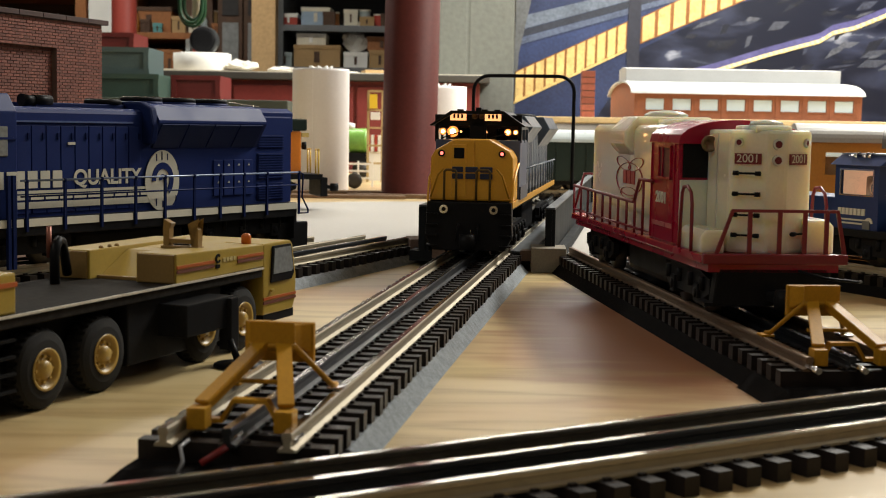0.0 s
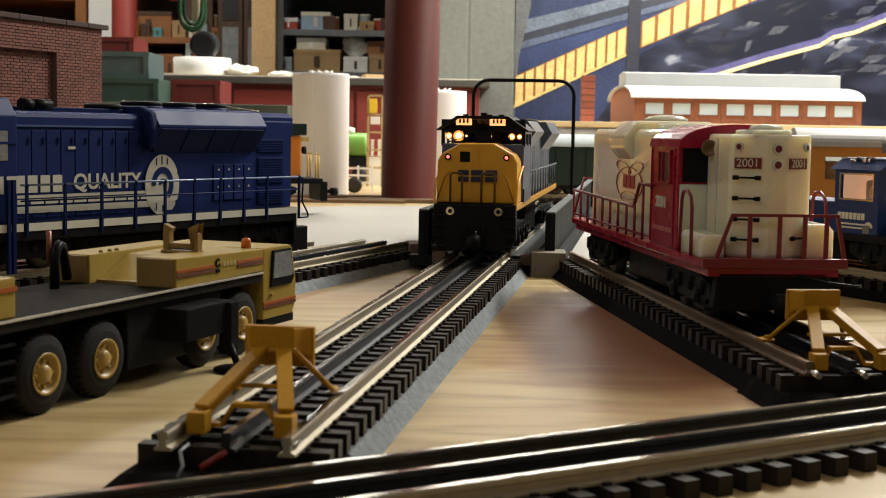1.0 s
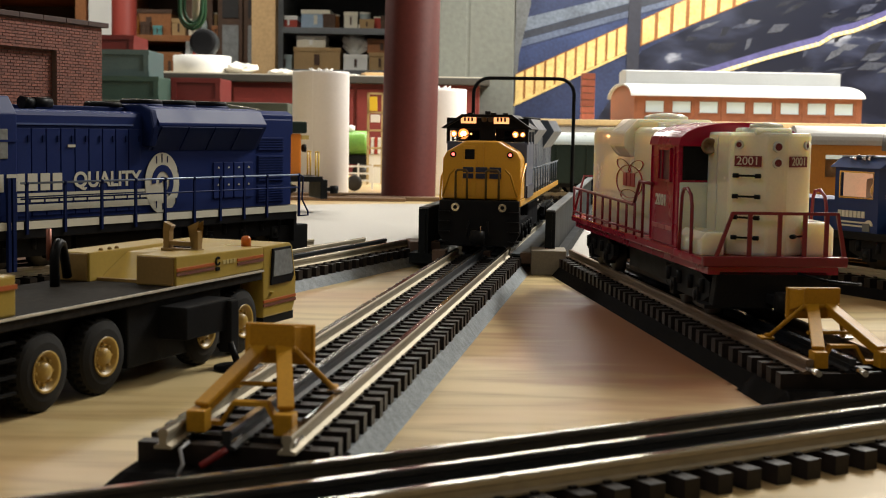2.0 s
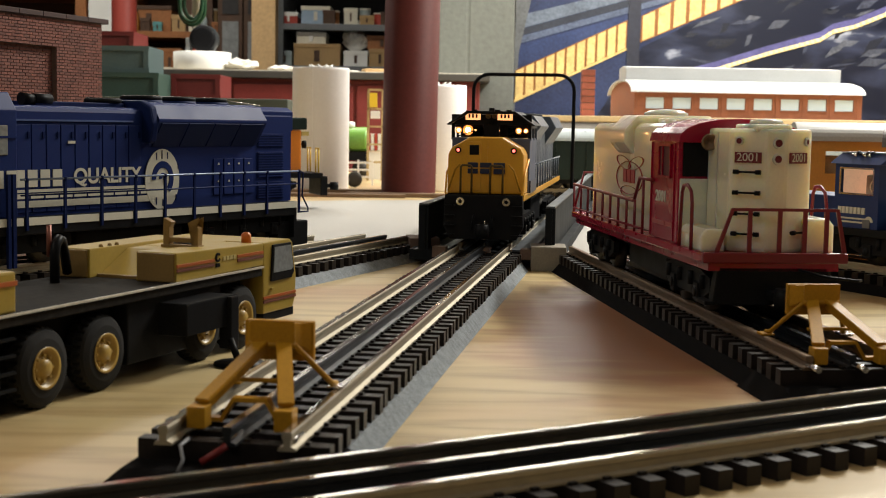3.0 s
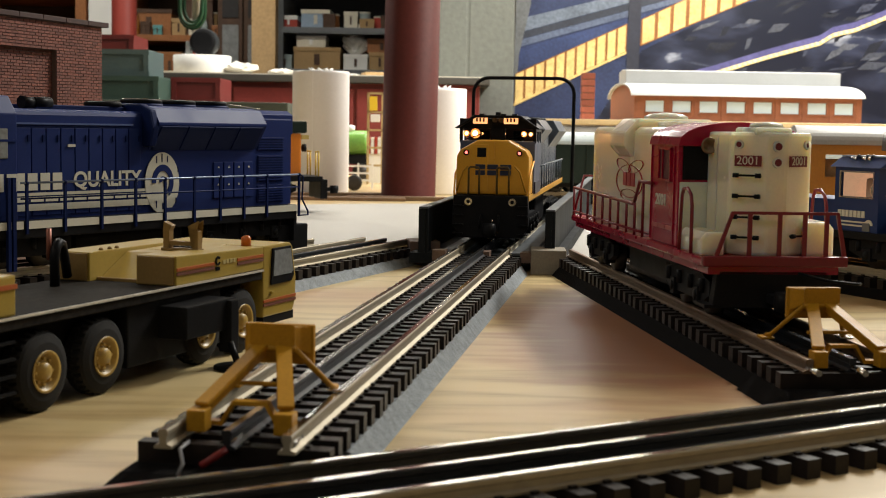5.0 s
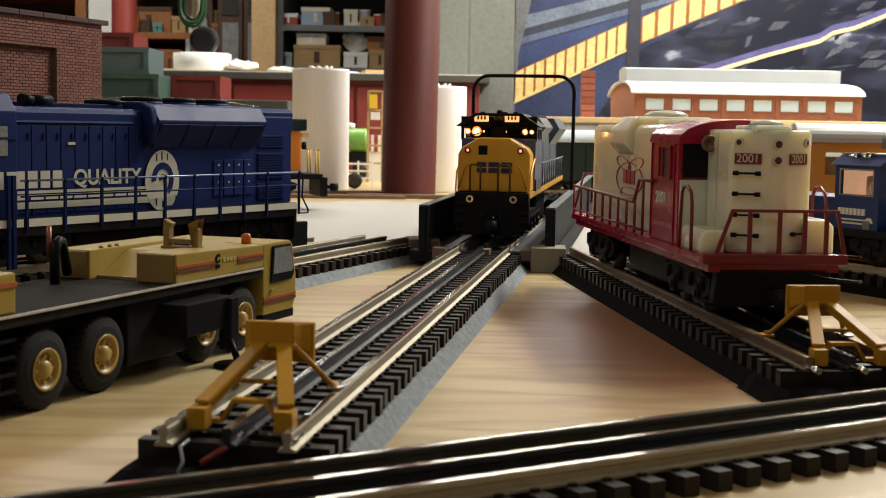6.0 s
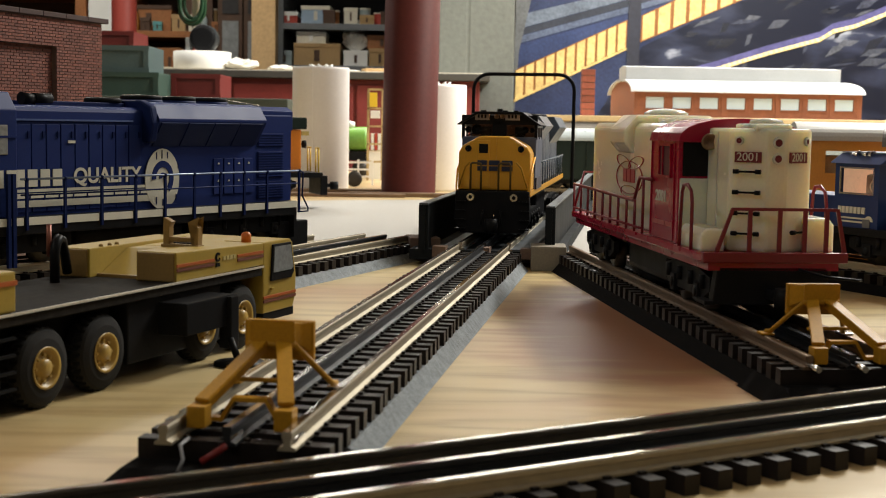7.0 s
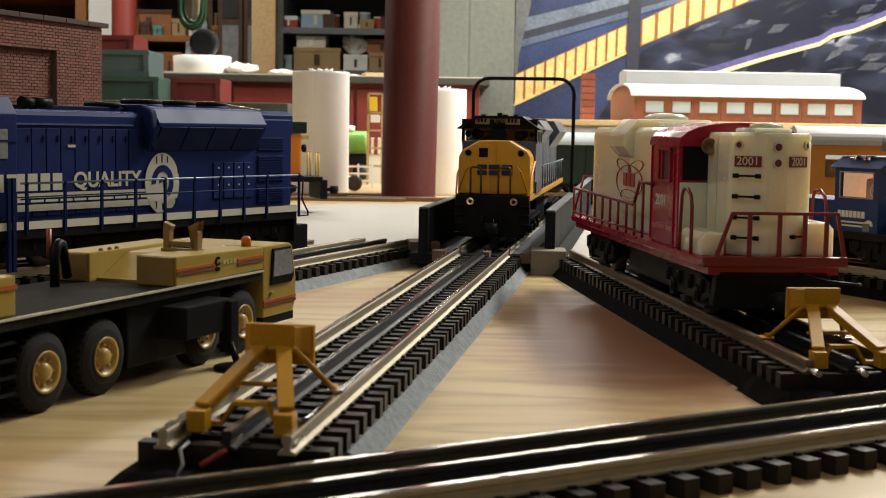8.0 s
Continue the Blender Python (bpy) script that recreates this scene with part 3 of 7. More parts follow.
# ---------------------------------------------------------------- blue six-axle locomotive
def blue_locomotive():
    t = thing("diesel_locomotive", track_pose(*BLUE_WAY, 0.49), "dark blue diesel locomotive with cream lettering and white sill stripe", "locomotive", "model locomotives")
    part("deck", boxed(-0.1175, 0.215, -0.0315, 0.0315, 0.0170, 0.0265, 0.0006), BLACK, t, "black walkway and frame")
    for s in (-1, 1):
        y = 0.0321 * s
        posts = [-0.120 + 0.001, -0.085, -0.062, -0.039, -0.015, 0.0107, 0.0352, 0.0619, 0.0892, 0.116, 0.1425, 0.169]
        for a, b in zip(posts, posts[1:]):
            part("sill_stripe", boxed(a + 0.0022, b - 0.0012, min(y, y - s * 0.0008), max(y, y - s * 0.0008), 0.0222, 0.0264), CREAM_PRINT, t, "cream-white sill stripe segment")
        for i, px in enumerate(posts):
            bm = bmesh.new()
            box(bm, px - 0.0008, px + 0.0008, y - 0.0006, y + 0.0006, 0.0195, 0.0468)
            lathe(bm, [(0.0002, 0.0455), (0.0012, 0.0460), (0.0012, 0.0476), (0.0002, 0.0480)], 8, "z", (px, y, 0))
            part("handrail_post", bm, BLUE_DARK, t)
        bm = bmesh.new()
        rod(bm, [(-0.1195, y, 0.0470), (0.12, y, 0.0470)], 0.0006, 8)
        part("handrail", bm, mat("pale_rail_paint", (0.20, 0.25, 0.36), 0.35, 0.3, 0.2, 90, 900, 0.05) if s == 1 else BLUE_DARK, t, "thin blue handrail, paler on the left side")
        part("lower_handrail", shaped(rod, [(-0.1195, y, 0.0385), (0.12, y, 0.0385)], 0.0005, 6), BLUE_DARK, t)
        bm = bmesh.new()
        rod(bm, [(-0.1195, y, 0.0470), (-0.1235, y, 0.0455), (-0.1225, y, 0.0300), (-0.1290, y, 0.0215), (-0.1290, y, 0.0190), (-0.1180, y, 0.0190)], 0.0006, 8)
        part("end_handrail", bm, BLUE_DARK, t)
        bm = bmesh.new()
        box(bm, 0.124, 0.1262, y - 0.0008, y + 0.0012, 0.0, 0.0500)
        box(bm, 0.1275, 0.1295, y - 0.0008, y + 0.0012, 0.0, 0.0500)
        part("cab_grab_iron", bm, BLUE_DARK, t)
    # long hood with rounded shoulders
    sec = [(-0.024, 0.0265), (0.024, 0.0265), (0.024, 0.0835), (0.0232, 0.0855), (0.0205, 0.0868), (-0.0205, 0.0868), (-0.0232, 0.0855), (-0.024, 0.0835)]
    part("hood", shaped(prism, sec, -0.1200, 0.1185, "x"), BLUE, t, "deep blue hood")
    part("rear_hood_cap", shaped(prism, [(-0.0235, 0.074), (0.0235, 0.074), (0.0237, 0.0870), (0.019, 0.0898), (-0.019, 0.0898), (-0.0237, 0.0870)], -0.1225, -0.0860, "x", 0.0006), BLUE, t)
    # access doors with latches, a bright rib along their top
    xs = [0.1165 - 0.0104 * i for i in range(10)]
    for a, b in zip(xs, xs[1:]):
        bm = bmesh.new()
        box(bm, b + 0.0004, a - 0.0004, 0.0238, 0.0246, 0.0285, 0.0765, 0.0003)
        d = part("access_door", bm, BLUE, t)
        bm = bmesh.new()
        box(bm, b + 0.0012, b + 0.0026, 0.0244, 0.0252, 0.0690, 0.0725)
        box(bm, b + 0.0012, b + 0.0024, 0.0244, 0.0252, 0.0350, 0.0375)
        part("latch", bm, BLUE_DARK, d)
    part("hood_rib", boxed(0.0300, 0.1175, 0.0238, 0.0252, 0.0783, 0.0793), mat("light_blue_edge", (0.08, 0.12, 0.28), 0.35, 0, 0.2, 90, 900, 0.05), t, "lighter rib along the hood")
    part("builder_plate", boxed(0.075, 0.0803, 0.0245, 0.0252, 0.0660, 0.0675), CREAM_PRINT, t)
    # four small battery doors and the rear louvred panels
    for i in range(4):
        a = -0.041 - 0.0098 * i
        bm = bmesh.new()
        box(bm, a - 0.0085, a, 0.0238, 0.0248, 0.0330, 0.0560, 0.0004)
        d = part("access_door", bm, BLUE, t)
        bm = bmesh.new()
        prism(bm, [(a - 0.0054, 0.0412), (a - 0.0034, 0.0412), (a - 0.0044, 0.0426)], 0.0246, 0.0251, "y")
        prism(bm, [(a - 0.0054, 0.0522), (a - 0.0034, 0.0522), (a - 0.0044, 0.0536)], 0.0246, 0.0251, "y")
        part("data_mark", bm, CREAM_PRINT, d)
    for z0, z1 in ((0.0285, 0.0400), (0.0425, 0.0600), (0.0630, 0.0720)):
        bm = bmesh.new()
        box(bm, -0.1115, -0.0840, 0.0238, 0.0246, z0, z1, 0.0003)
        g = part("louvre_panel", bm, BLUE_DARK, t)
        n = int((z1 - z0) / 0.0017)
        for k in range(n):
            z = z0 + 0.001 + k * 0.0017
            part("slat", boxed(-0.1105, -0.0850, 0.0244, 0.0251, z, z + 0.0007), BLUE, g)
    # flared radiators
    bm = bmesh.new()
    prism(bm, [(-0.0235, 0.0635), (0.0235, 0.0635), (0.0330, 0.0790), (0.0330, 0.0806), (0.0275, 0.0890), (0.020, 0.0905), (-0.020, 0.0905), (-0.0275, 0.0890), (-0.0330, 0.0806), (-0.0330, 0.0790)], -0.0835, 0.0165, "x", 0.0004)
    rad = part("radiator_housing", bm, BLUE, t, "flared blue radiator housing")
    for k in range(4):
        x0 = -0.0795 + k * 0.0238
        part("radiator_screen", shaped(prism, [(0.0241, 0.0642), (0.0328, 0.0784), (0.0334, 0.0780), (0.0247, 0.0638)], x0, x0 + 0.0222, "x"), BLUE_DARK, rad, "dark blue radiator screen")
    part("flare_shield", shaped(prism, [(-0.030, 0.066), (0.030, 0.066), (0.0325, 0.0780), (0.0300, 0.0880), (0.022, 0.0915), (-0.022, 0.0915), (-0.030, 0.0880), (-0.0325, 0.0780)], 0.0155, 0.0215, "x", 0.0015), BLUE_DARK, t, "dark rounded end of the radiator")
    for k in range(3):
        fan(t, -0.060 + k * 0.030, 0.002, 0.0918, 0.0128, BLACK, STEEL)
        part("fan_base", shaped(lathe, [(0.001, 0.0898), (0.0135, 0.0898), (0.0128, 0.0920), (0.001, 0.0920)], 24, "z", (-0.060 + k * 0.030, 0.002, 0)), BLUE_DARK, t)
    bm = bmesh.new()
    box(bm, 0.022, 0.090, -0.010, 0.010, 0.0865, 0.0895, 0.0006)
    part("roof_walk", bm, BLUE_DARK, t)
    fan(t, 0.030, 0, 0.0895, 0.011, BLACK)
    bm = bmesh.new()
    rod(bm, [(0.078, 0.008, 0.0905), (0.090, 0.008, 0.0905)], 0.0032, 14)
    rod(bm, [(0.0895, 0.008, 0.0905), (0.0985, 0.008, 0.0905)], 0.0026, 14, 0.0036)
    rod(bm, [(0.084, 0.008, 0.086), (0.084, 0.008, 0.0905)], 0.0014, 8)
    part("exhaust_silencer", bm, BLACK, t, "glossy black roof silencer")
    bm = bmesh.new()
    rod(bm, [(-0.070, 0.012, 0.0905), (-0.066, 0.012, 0.0935), (-0.098, 0.014, 0.0905)], 0.0006, 6)
    part("roof_grab_iron", bm, STEEL, t)
    # cab, mostly beyond the view
    part("cab", shaped(prism, [(-0.0285, 0.0265), (0.0285, 0.0265), (0.0285, 0.084), (0.022, 0.0935), (-0.022, 0.0935), (-0.0285, 0.084)], 0.119, 0.172, "x", 0.0008), BLUE, t)
    bm = bmesh.new()
    box(bm, 0.1255, 0.1420, 0.0282, 0.0290, 0.0600, 0.0760, 0.0006)
    part("cab_window", bm, CAB_GLASS, t)
    bm = bmesh.new()
    box(bm, 0.1195, 0.1700, 0.0282, 0.0292, 0.0690, 0.0702)
    part("cab_rib", bm, BLUE, t)
    part("nose", shaped(prism, [(-0.026, 0.0265), (0.026, 0.0265), (0.026, 0.062), (0.014, 0.072), (-0.014, 0.072), (-0.026, 0.062)], 0.172, 0.200, "x", 0.001), BLUE, t)
    # round wheel-shaped emblem with its trailing stripes, plain blocks and word beside it
    em = part("emblem", shaped(ring, 0.0057, 0.0247, 0.0441, 0.0001, 0.01455, 0.0005, 48, 1.27), CREAM_PRINT, t, "cream round emblem")
    part("emblem_ring", shaped(ring, 0.0057, 0.0252, 0.0446, 0.0058, 0.0092, 0.0004, 40, 1.15, "left", -0.9, math.pi * 1.02), BLUE, em)
    part("emblem_ring", shaped(ring, 0.0057, 0.0252, 0.0446, 0.0008, 0.0030, 0.0004, 24, 1.15, "left", -0.9, math.pi * 1.02), BLUE, em)
    for ex, ez, eh in ((0.0108, 0.0582, 0.0022), (0.0062, 0.0592, 0.0026), (0.0015, 0.0585, 0.0020), (0.0110, 0.0312, 0.0022), (0.0055, 0.0300, 0.0020), (-0.0060, 0.0330, 0.0018), (-0.0078, 0.0520, 0.0016)):
        part("worn_streak", boxed(ex - 0.0004, ex + 0.0004, 0.0250, 0.0254, ez - eh, ez + eh), BLUE_DARK, em, "dark streak where the print has worn")
    part("emblem_notch", boxed(-0.0065, 0.0045, 0.0250, 0.0257, 0.0250, 0.0288), BLUE, em)
    for k, (z, h) in enumerate(((0.0403, 0.0008), (0.0374, 0.0013), (0.0331, 0.0018))):
        part("trailing_stripe", boxed(0.012, 0.118, 0.0247, 0.0251, z - h, z + h), CREAM_PRINT, t, "cream stripe")
    lettering("lettering", "QUALITY", 0.0122, CREAM_PRINT, t, on_left(0.0500, 0.0248, 0.0472), 0.0002, 1.04, "cream block letters", 0.00028)
    for k in range(7):
        x = 0.0880 + 0.0088 * k
        bm = bmesh.new()
        y = 0.0286 if x > 0.1185 else 0.0246
        box(bm, x - 0.0033, x + 0.0033, y, y + 0.0004, 0.0424, 0.0518, 0.0)
        part("lettering_block", bm, CREAM_PRINT, t, "cream block in place of a letter")
    truck(t, -0.068, 0.046, 3)
    truck(t, 0.125, 0.046, 3)
    part("fuel_tank", boxed(-0.016, 0.072, -0.022, 0.022, 0.003, 0.017, 0.003), BLACK, t)
    bm = bmesh.new()
    box(bm, -0.136, -0.103, -0.027, 0.027, -0.0045, 0.0125, 0.0012)
    box(bm, -0.118, -0.115, -0.031, 0.031, 0.002, 0.024)
    part("rear_pilot", bm, BLACK, t, "black rear pilot plate")
    coupler(t, -0.134, -1)
    return t


blue_locomotive()


# ---------------------------------------------------------------- yellow and grey locomotive that moves
def yellow_locomotive():
    t = thing("diesel_locomotive", track_pose(*TRACKS["main"], 0.4255), "yellow-nosed grey diesel locomotive rolling back on to the turntable", "locomotive", "model locomotives")
    L = 0.39
    part("deck", boxed(-L, -0.002, -0.0262, 0.0262, 0.0285, 0.0335, 0.0006), BLACK, t, "black walkway")
    bm = bmesh.new()
    prism(bm, [(-0.0262, 0.0335), (-0.0270, 0.012), (-0.0225, 0.0035), (0.0225, 0.0035), (0.0270, 0.012), (0.0262, 0.0335)], -0.010, 0.0, "x", 0.0008)
    p = part("pilot", bm, BLACK, t, "black pilot plate")
    for y in (-0.0155, 0.0155):
        bm = bmesh.new()
        ring(bm, 0.0, y, 0.0290, 0.0013, 0.0027, 0.0016, 20, 1.0, "front")
        r = part("ditch_light", bm, STEEL, p, "unlit ditch light with a bright ring")
        part("lens", shaped(ring, 0.0002, y, 0.0290, 0.0001, 0.0013, 0.0006, 14, 1.0, "front"), BLACK, r)
    for s in (-1, 1):
        for z in (0.006, 0.0125, 0.019, 0.0255):
            part("step", boxed(-0.006, 0.0022, min(s * 0.019, s * 0.0265), max(s * 0.019, s * 0.0265), z, z + 0.0009), BLACK, p)
        part("air_hose", shaped(rod, [(0.001, s * 0.006, 0.020), (0.005, s * 0.0065, 0.017), (0.005, s * 0.007, 0.010)], 0.0007, 8), BLACK, p)
    coupler(t, 0.0, 1)
    part("hose_tip", shaped(rod, [(0.006, 0.0020, 0.0170), (0.006, 0.0020, 0.0140)], 0.0004, 6), STEEL, p)
    # nose with sloped shoulders
    bm = bmesh.new()
    prism(bm, [(-0.0262, 0.0338), (0.0262, 0.0338), (0.0258, 0.0605), (0.0232, 0.0652), (0.0110, 0.0722), (-0.0110, 0.0722), (-0.0232, 0.0652), (-0.0258, 0.0605)], -0.040, -0.010, "x", 0.0012)
    nose = part("nose", bm, YELLOW, t, "orange-yellow wide nose")
    bm = bmesh.new()
    box(bm, -0.0105, -0.0093, -0.0112, -0.0046, 0.0600, 0.0668, 0.0005)
    part("nose_door_window", bm, BLACK, nose)
    bm = bmesh.new()
    box(bm, -0.0105, -0.0096, -0.0125, -0.0033, 0.0360, 0.0690, 0.0004)
    box(bm, -0.0102, -0.0094, 0.0008, 0.0013, 0.036, 0.071)
    part("nose_door", bm, YELLOW, nose)
    # plain dark blocks where the road name stands
    for a, b in ((-0.0122, -0.0052), (-0.0038, 0.0040), (0.0054, 0.0132)):
        for z0, z1 in ((0.0474, 0.0508), (0.0516, 0.0550)):
            part("emblem_block", boxed(-0.0099, -0.0089, a, b, z0, z1, 0.0004), HOOD_NAVY, nose, "dark navy emblem block")
    for y in (-0.0189, 0.0189):
        bm = bmesh.new()
        ring(bm, -0.0100, y, 0.0632, 0.0011, 0.0021, 0.0012, 20, 1.0, "front")
        part("marker_bezel", bm, BLACK, nose)
    # cab
    bm = bmesh.new()
    prism(bm, [(-0.0270, 0.0335), (0.0270, 0.0335), (0.0275, 0.0700), (0.0275, 0.0715), (-0.0275, 0.0715), (-0.0275, 0.0700)], -0.092, -0.0395, "x", 0.0008)
    cab = part("cab", bm, mat("slate_blue_cab", (0.062, 0.082, 0.145), 0.36, 0, 0.15, 50, 900, 0.04), t, "slate-blue cab")
    part("cab_stripe", boxed(-0.091, -0.041, 0.0268, 0.0281, 0.0335, 0.0420), HOOD_NAVY, cab, "navy lower cab panel")
    bm = bmesh.new()
    prism(bm, [(-0.0310, 0.0805), (-0.0295, 0.0800), (-0.0160, 0.0880), (0.0160, 0.0880), (0.0295, 0.0800), (0.0310, 0.0805), (0.0170, 0.0900), (-0.0170, 0.0900)], -0.093, -0.0340, "x", 0.0003)
    part("cab_roof", bm, BLACK, cab, "black overhanging cab roof")
    # window posts leave real openings round the cab
    bm = bmesh.new()
    for y0, y1 in ((-0.0280, -0.0258), (-0.0052, -0.0022), (0.0022, 0.0052), (0.0258, 0.0280)):
        box(bm, -0.0425, -0.0400, y0, y1, 0.0700, 0.0835)
    box(bm, -0.0425, -0.0398, -0.0280, 0.0280, 0.0805, 0.0875)
    box(bm, -0.0425, -0.0398, -0.0040, 0.0040, 0.0715, 0.0830)
    part("windscreen_frame", bm, BLACK, cab, "black windscreen frame")
    for y0, y1 in ((-0.0258, -0.0052), (0.0052, 0.0258)):
        pane = part("windscreen_pane", boxed(-0.0412, -0.0408, y0, y1, 0.0716, 0.0806), GLASS, cab)
        pane.visible_shadow = False
        part("wiper", shaped(rod, [(-0.0395, y0 + 0.002, 0.0722), (-0.0395, (y0 + y1) / 2 + 0.004, 0.0765)], 0.0004, 6), BLACK, cab)
    for s in (-1, 1):
        bm = bmesh.new()
        for x0, x1 in ((-0.045, -0.0425), (-0.068, -0.0655), (-0.092, -0.088)):
            box(bm, x0, x1, min(s * 0.0265, s * 0.0280), max(s * 0.0265, s * 0.0280), 0.0700, 0.0822)
        box(bm, -0.092, -0.0425, min(s * 0.0265, s * 0.0280), max(s * 0.0265, s * 0.0280), 0.0785, 0.0822)
        part("side_window_frame", bm, HOOD_GREY, cab)
    part("cab_rear_wall", boxed(-0.093, -0.0905, -0.0275, 0.0275, 0.0715, 0.0835), mat("brown_cab_interior", (0.17, 0.085, 0.055), 0.6, 0, 0.3, 120, 700, 0.05), cab, "brown cab bulkhead")
    for y in (-0.014, 0.012):
        bm = bmesh.new()
        box(bm, -0.075, -0.066, y - 0.004, y + 0.004, 0.0700, 0.0725, 0.001)
        box(bm, -0.077, -0.075, y - 0.004, y + 0.004, 0.0700, 0.0790, 0.001)
        part("cab_seat", bm, BLACK, cab)
    for y in (-0.0128, 0.0096):
        nb = part("number_board", boxed(-0.0415, -0.0388, y - 0.0054, y + 0.0054, 0.0838, 0.0892, 0.0004), BLACK, cab)
        for k in range(3):
            part("number_bar", boxed(-0.0380, -0.0378, y - 0.0032 + k * 0.0025, y - 0.0018 + k * 0.0025, 0.0852, 0.0878), BLACK, nb, "plain dark bar in place of a digit")
    for y in (-0.0022, 0.0022):
        bm = bmesh.new()
        lathe(bm, [(0.0002, -0.0395), (0.0019, -0.0395), (0.0019, -0.0380), (0.0014, -0.0386), (0.0002, -0.0388)], 16, "x", (0, y, 0.0866))
        part("headlight", bm, STEEL_DULL, cab, "unlit twin headlight")
    for y in (-0.012, 0.0, 0.004, 0.012):
        bm = bmesh.new()
        box(bm, -0.046, -0.040, y - 0.0018, y + 0.0018, 0.0898, 0.0910 + (0.0012 if y == 0 else 0))
        part("roof_vent", bm, BLACK, cab)
    # hood and radiators
    sec = [(-0.0205, 0.0335), (0.0205, 0.0335), (0.0205, 0.0800), (0.0175, 0.0850), (-0.0175, 0.0850), (-0.0205, 0.0800)]
    hood = part("hood", shaped(prism, sec, -L + 0.012, -0.0930, "x", 0.0005), HOOD_GREY, t, "grey-blue hood")
    for k in range(16):
        x = -0.105 - k * 0.0165
        part("access_door", boxed(x - 0.0150, x, 0.0202, 0.0212, 0.0400, 0.0740, 0.0003), HOOD_NAVY if k % 5 == 0 else HOOD_GREY, hood)
    part("brake_housing", shaped(prism, [(-0.0290, 0.0800), (-0.0205, 0.0680), (0.0205, 0.0680), (0.0290, 0.0800), (0.0230, 0.0880), (-0.0230, 0.0880)], -0.200, -0.115, "x", 0.0006), HOOD_GREY, t, "flared grey air intake housing")
    part("radiator_housing", shaped(prism, [(-0.0305, 0.0790), (-0.0205, 0.0640), (0.0205, 0.0640), (0.0305, 0.0790), (0.0250, 0.0885), (-0.0250, 0.0885)], -0.372, -0.265, "x", 0.0006), HOOD_GREY, t, "flared grey radiator housing")
    for k in range(3):
        fan(t, -0.350 + 0.032 * k, 0, 0.0880, 0.0125, BLACK)
    # sill stripe, handrails
    for s in (-1, 1):
        part("sill_stripe", boxed(-L, -0.004, min(s * 0.0260, s * 0.0268), max(s * 0.0260, s * 0.0268), 0.0298, 0.0338), YELLOW, t, "yellow sill stripe")
        for k in range(11):
            x = -0.100 - k * 0.027
            part("handrail_post", shaped(rod, [(x, s * 0.0262, 0.0330), (x, s * 0.0262, 0.0520)], 0.0005, 6), HOOD_GREY, t)
        part("handrail", shaped(rod, [(-0.094, s * 0.0262, 0.0520), (-L, s * 0.0262, 0.0520)], 0.0006, 6), HOOD_GREY, t)
        part("side_handrail", shaped(rod, [(-0.040, s * 0.0268, 0.0570), (-0.012, s * 0.0268, 0.0480), (-0.003, s * 0.0262, 0.0345), (-0.0015, s * 0.0230, 0.0310), (-0.0015, s * 0.0190, 0.0310)], 0.0007, 8), YELLOW, t, "yellow bent grab rail")
    bm = bmesh.new()
    OLIVE = mat("dull_olive_rail", (0.10, 0.058, 0.012), 0.4, 0, 0.15)
    for y0, y1 in ((-0.0160, -0.0085), (0.0040, 0.0125)):
        bm = bmesh.new()
        rod(bm, [(-0.0026, y0, 0.0335), (-0.0026, y0, 0.0520), (-0.0026, y0 + 0.0012, 0.0532), (-0.0026, y1 - 0.0012, 0.0532), (-0.0026, y1, 0.0520), (-0.0026, y1, 0.0335)], 0.0008, 8)
        part("front_handrail", bm, OLIVE, t, "dull olive front handrail")
    # mirrored brown handrail ends at the corners
    for s in (-1, 1):
        part("corner_handrail", shaped(rod, [(-0.003, s * 0.0165, 0.0538), (-0.003, s * 0.0200, 0.0500), (-0.003, s * 0.0245, 0.0360)], 0.0006, 8), BUMPER_YELLOW, t)
    truck(t, -0.072, 0.044, 3, y=0.0225)
    truck(t, -0.300, 0.044, 3, y=0.0225)
    part("fuel_tank", boxed(-0.232, -0.140, -0.0205, 0.0205, 0.004, 0.027, 0.003), BLACK, t)
    # lamps, each backed by an added dark cup that turns forward to hide it
    lamps = []
    for y in (-0.0189, 0.0189):
        lamps.append(("marker_lamp", Vector((-0.0104, y, 0.0632)), 0.00135, RED_BULB))
        lamps.append(("marker_glow", Vector((-0.0106, y, 0.0632)), 0.0021, RED_RING))
    for y, r, m_ in ((-0.0172, 0.0020, BULB), (-0.0238, 0.0012, BULB), (0.0186, 0.0012, BULB), (0.0236, 0.0009, BULB), (-0.0120, 0.0008, BULB_DIM), (0.0045, 0.0008, BULB_DIM)):
        lamps.append(("cab_lamp", Vector((-0.0460, y, 0.0766)), r, m_))
    # glowing rings added to imitate the orange halo round the cab lamps
    for y, r in ((-0.0172, 0.0036), (-0.0238, 0.0022), (0.0186, 0.0022), (0.0236, 0.0017)):
        lamps.append(("lamp_halo", Vector((-0.0464, y, 0.0766)), r, HALO_GLOW))
    made = []
    for name, at, r, m_ in lamps:
        bm = bmesh.new()
        if name in ("marker_glow", "lamp_halo"):
            ring(bm, 0.0, 0.0, 0.0, 0.0013 if name == "marker_glow" else r * 0.5, r, 0.0006, 20, 1.0, "front")
        else:
            lathe(bm, [(r * 0.05, r * 0.9), (r * 0.5, r * 0.75), (r * 0.87, r * 0.35), (r, 0.0)], 14, "x")
        ob = part(name, bm, m_, t, "small glowing lamp or its halo ring")
        # dark back shell
        bm = bmesh.new()
        cup = r * 1.12
